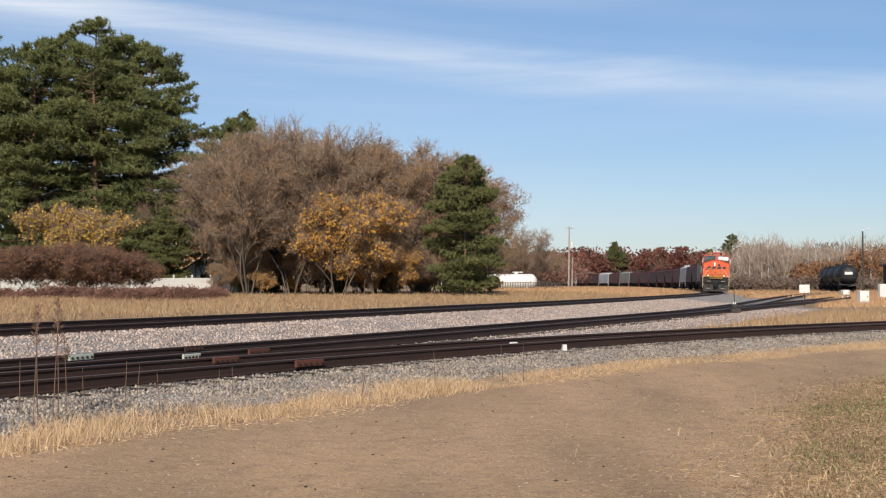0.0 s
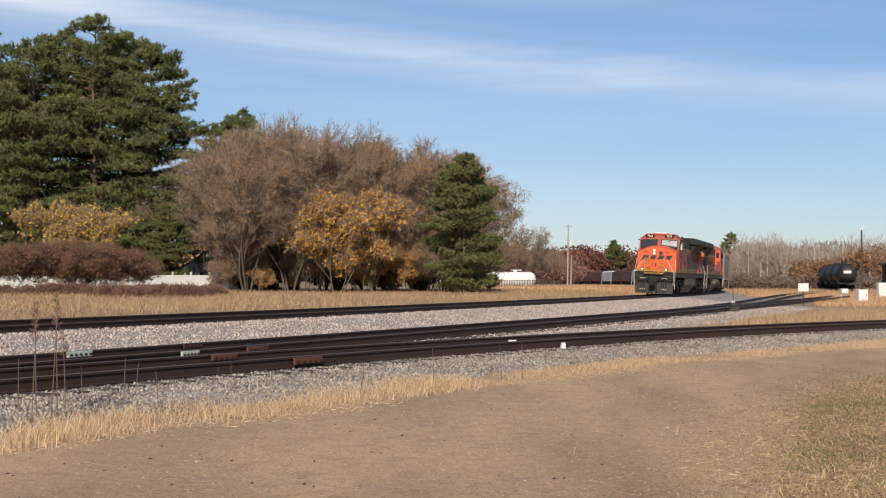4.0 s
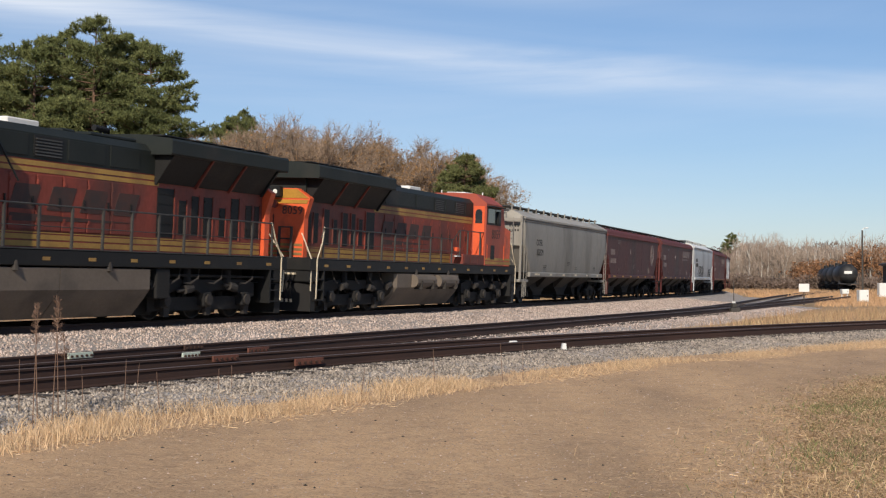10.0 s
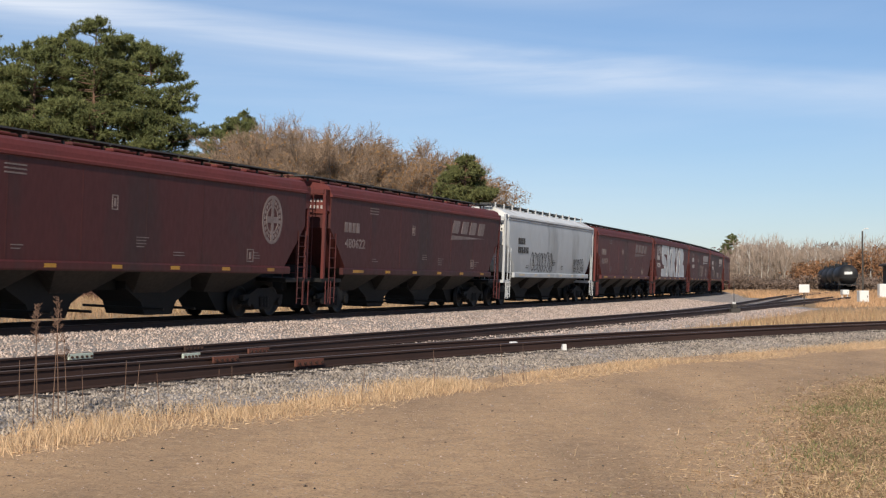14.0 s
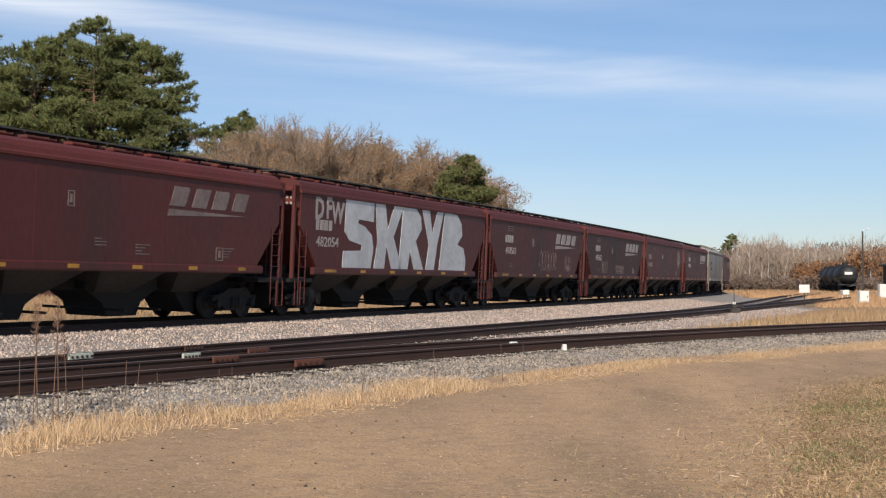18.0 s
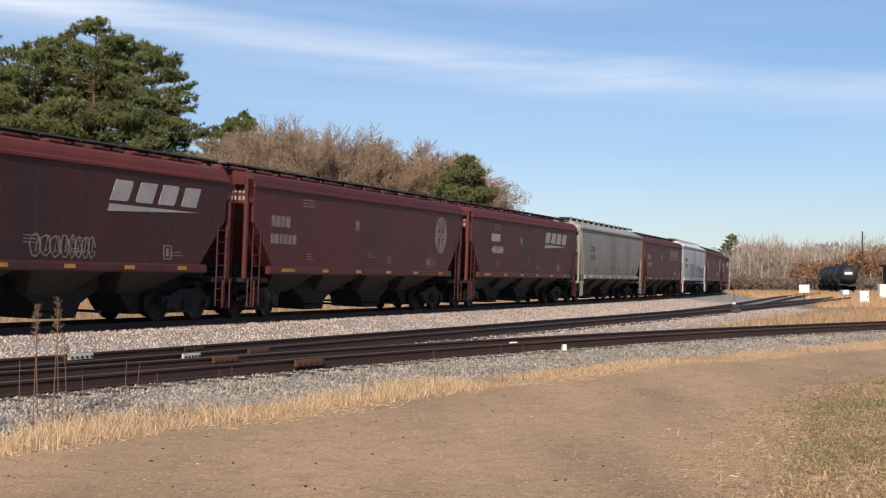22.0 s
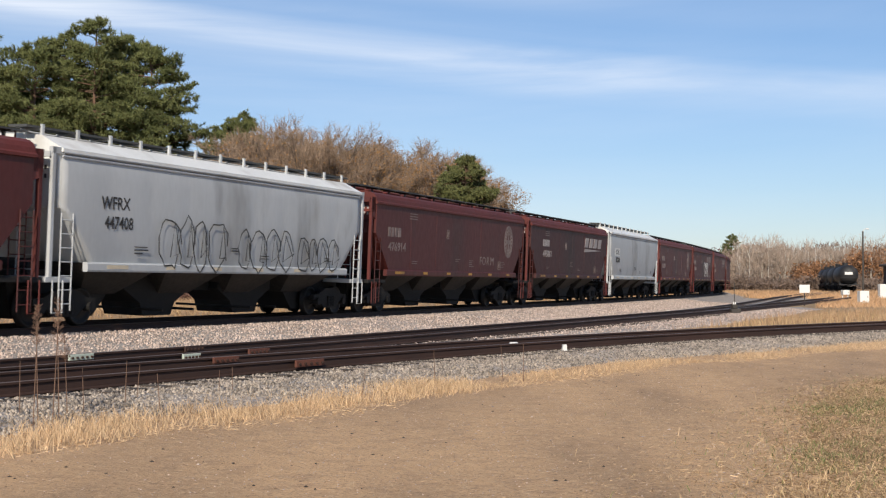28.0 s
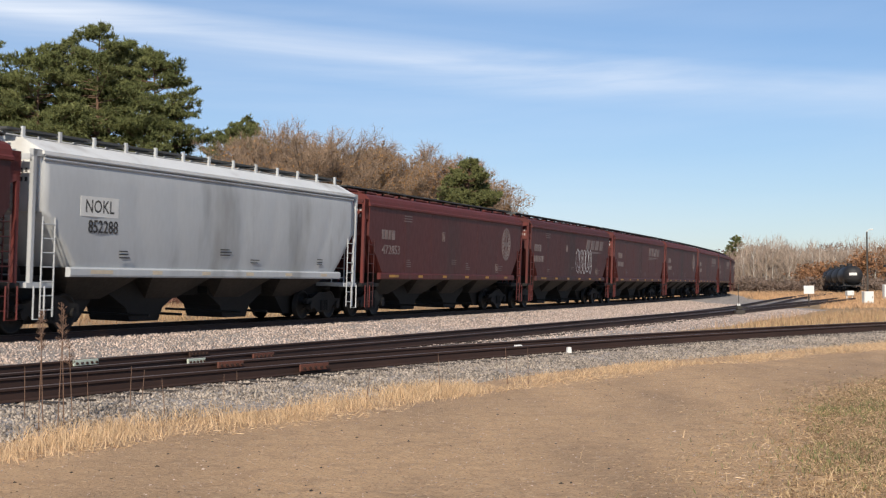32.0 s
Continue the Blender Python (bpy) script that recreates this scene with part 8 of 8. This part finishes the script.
# ---- ironwork on the sidings ----
def side_plate(line, u, off, w, mat, label, lift=-0.06, h=0.10):
    """A bolted joint bar on the side of a rail."""
    p = off_line(line, u, off)
    th = line(u)[3]
    bm = new_bm()
    box(bm, -w / 2, w / 2, -0.02, 0.02, -h / 2, h / 2, 0.006)
    ob = thing("joint_bar", bm, mat, label, "joint bar")
    ob.matrix_basis = Matrix.Translation((p.x, p.y, p.z + lift)) @ pose(0, 0, 0, 0, 0, math.degrees(th))
    n = 5
    for k in range(n):
        bm = new_bm()
        x = -w / 2 + w * (k + 0.5) / n
        tube(bm, [(x, -0.02, -0.008), (x, -0.05, -0.008)], 0.022, 6)
        part("bolt", bm, "rail", ob)


side_plate(second_line, 18.55, -0.66, 0.62, "plate_green", "pale green bolted joint bar on the siding rail", -0.05, 0.10)
side_plate(second_line, 19.6, 0.86, 0.50, "plate_green", "pale green bolted joint bar on the siding rail", -0.06, 0.10)
side_plate(third_line, 15.2, -0.64, 0.62, "plate_orange", "rusty orange bolted joint bar on the siding rail", -0.05, 0.10)
side_plate(third_line, 15.5, 0.86, 0.72, "plate_orange", "rusty orange bolted joint bar on the siding rail", -0.07, 0.11)
side_plate(second_line, 21.7, 0.87, 0.70, "plate_orange", "rusty orange bolted joint bar on the siding rail", -0.06, 0.09)
side_plate(second_line, 21.8, -0.66, 0.6, "rail", "dark rusty joint bar on the siding rail", -0.05, 0.11)

# white derail block at the outer rail
dp = off_line(third_line, 23.35, 1.15)
bm = new_bm()
prism(bm, [(-0.10, 0.0), (0.22, 0.0), (0.20, 0.03), (0.0, 0.05), (-0.01, 0.2), (-0.08, 0.2), (-0.10, 0.1)], "y", -0.05, 0.05)
o = thing("derail_block", bm, "box_white", "small chipped white derail block beside the rail", "derail block")
o.matrix_basis = pose(dp.x, dp.y, dp.z - 0.26, 0, 0, 10)
dp = off_line(third_line, 23.1, 0.0)
bm = new_bm()
box(bm, -0.09, 0.09, -0.05, 0.05, 0.0, 0.07, 0.02)
o = thing("rail_clip", bm, "box_white", "small pale block between the siding rails", "marker")
o.matrix_basis = pose(dp.x, dp.y, dp.z - 0.10, 0, 0, 35)


# ---- weeds, pebbles, litter ----
def weed(px, depth, h, seed, head=True):
    rng = random.Random(seed)
    x, y = spot(px, depth)
    w = tagged(new("dry_weed"), "tall dry brown weed stalk with a branched seed head", "weed", "dry weeds by the ballast")
    w.matrix_basis = pose(x, y, float(ground_z(x, y)) - 0.02)
    bm = new_bm()
    tx_, ty_ = rng.uniform(-0.06, 0.06), rng.uniform(-0.06, 0.06)
    tube(bm, [(0, 0, 0), (tx_ * 0.5, ty_ * 0.4, h * 0.5), (tx_, ty_, h)], 0.0065, 4, r2=0.003)
    part("stalk", bm, "weed", w)
    if head:
        bm = new_bm()
        for k in range(26):
            z = h * rng.uniform(0.66, 1.0)
            a = rng.uniform(0, 6.28)
            ln = (1.05 - z / h) * 0.15 + 0.02
            f = z / h
            b = (tx_ * f, ty_ * f, z)
            e = (b[0] + ln * math.cos(a), b[1] + ln * math.sin(a), z + ln * 0.7)
            tube(bm, [b, e], 0.0016, 3)
            for _ in range(4):
                q = rng.uniform(0.4, 1.0)
                c = [b[i] + (e[i] - b[i]) * q for i in range(3)]
                tube(bm, [c, (c[0] + rng.uniform(-0.02, 0.02), c[1] + rng.uniform(-0.02, 0.02), c[2] + 0.02)], 0.002, 3)
        part("seed_head", bm, "weed", w)


for k, (px, depth, h) in enumerate(((60, 14.2, 1.35), (69, 14.6, 1.3), (94, 14.4, 1.36), (106, 14.9, 1.42), (121, 15.2, 1.0), (222, 16.4, 0.62), (242, 16.8, 0.55), (770, 19.6, 0.62), (890, 21.2, 0.62), (926, 21.4, 0.62), (388, 18.0, 0.42), (412, 18.2, 0.45), (36, 14.9, 0.7), (150, 15.6, 0.6), (285, 16.0, 0.5), (640, 18.6, 0.4))):
    weed(px, depth, h, k, h > 0.8)


def pebbles(count, seed, poly, size, mat, label):
    p = scatter_area(poly, count, seed)
    rng = np.random.default_rng(seed)
    r = rng.uniform(size[0], size[1], (count, 1, 1)) ** 1.0 * rng.uniform(0.6, 1.2, (count, 1, 3)) * np.array([1, 1, 0.55])
    v = OCTA[None] * r * rng.uniform(0.8, 1.2, (count, 6, 1)) + p[:, None] + np.array([0, 0, 0.002])
    t = OCTA_F[None] + 6 * np.arange(count)[:, None, None]
    tagged(new("pebbles", big("pebbles", v.reshape(-1, 3), t.reshape(-1, 3), mat)), label, "pebbles", "", "stuff")


lane = ((-6, 12), (-3, 15), (4, 24), (16, 36), (18, 30), (8, 16), (4.5, 9.2), (-4, 9))
pebbles(7000, 51, lane, (0.003, 0.011), "stone", "scattered pale pebbles on the dirt lane")
pebbles(1500, 52, lane, (0.004, 0.014), "litter_brown", "brown clods on the dirt lane")
pebbles(260, 55, lane, (0.008, 0.024), "tie", "dark clods and stones on the dirt lane")
pebbles(170, 56, lane, (0.008, 0.02), "stone", "larger pale stones on the dirt lane")
pebbles(5200, 53, ((1.5, 9), (3, 13), (6, 19), (10, 22), (10, 9)), (0.004, 0.012), "stone", "gravel at the edge of the turf")
blades("straw_litter", scatter_area(((0.5, 9.3), (2.5, 12), (6, 18.5), (9, 21), (9, 9)), 1200, 54, 0.0, 0.9), 0.016, 0.0022, "straw_pale", "loose straw on the lane", 54, 1.6)


motions()
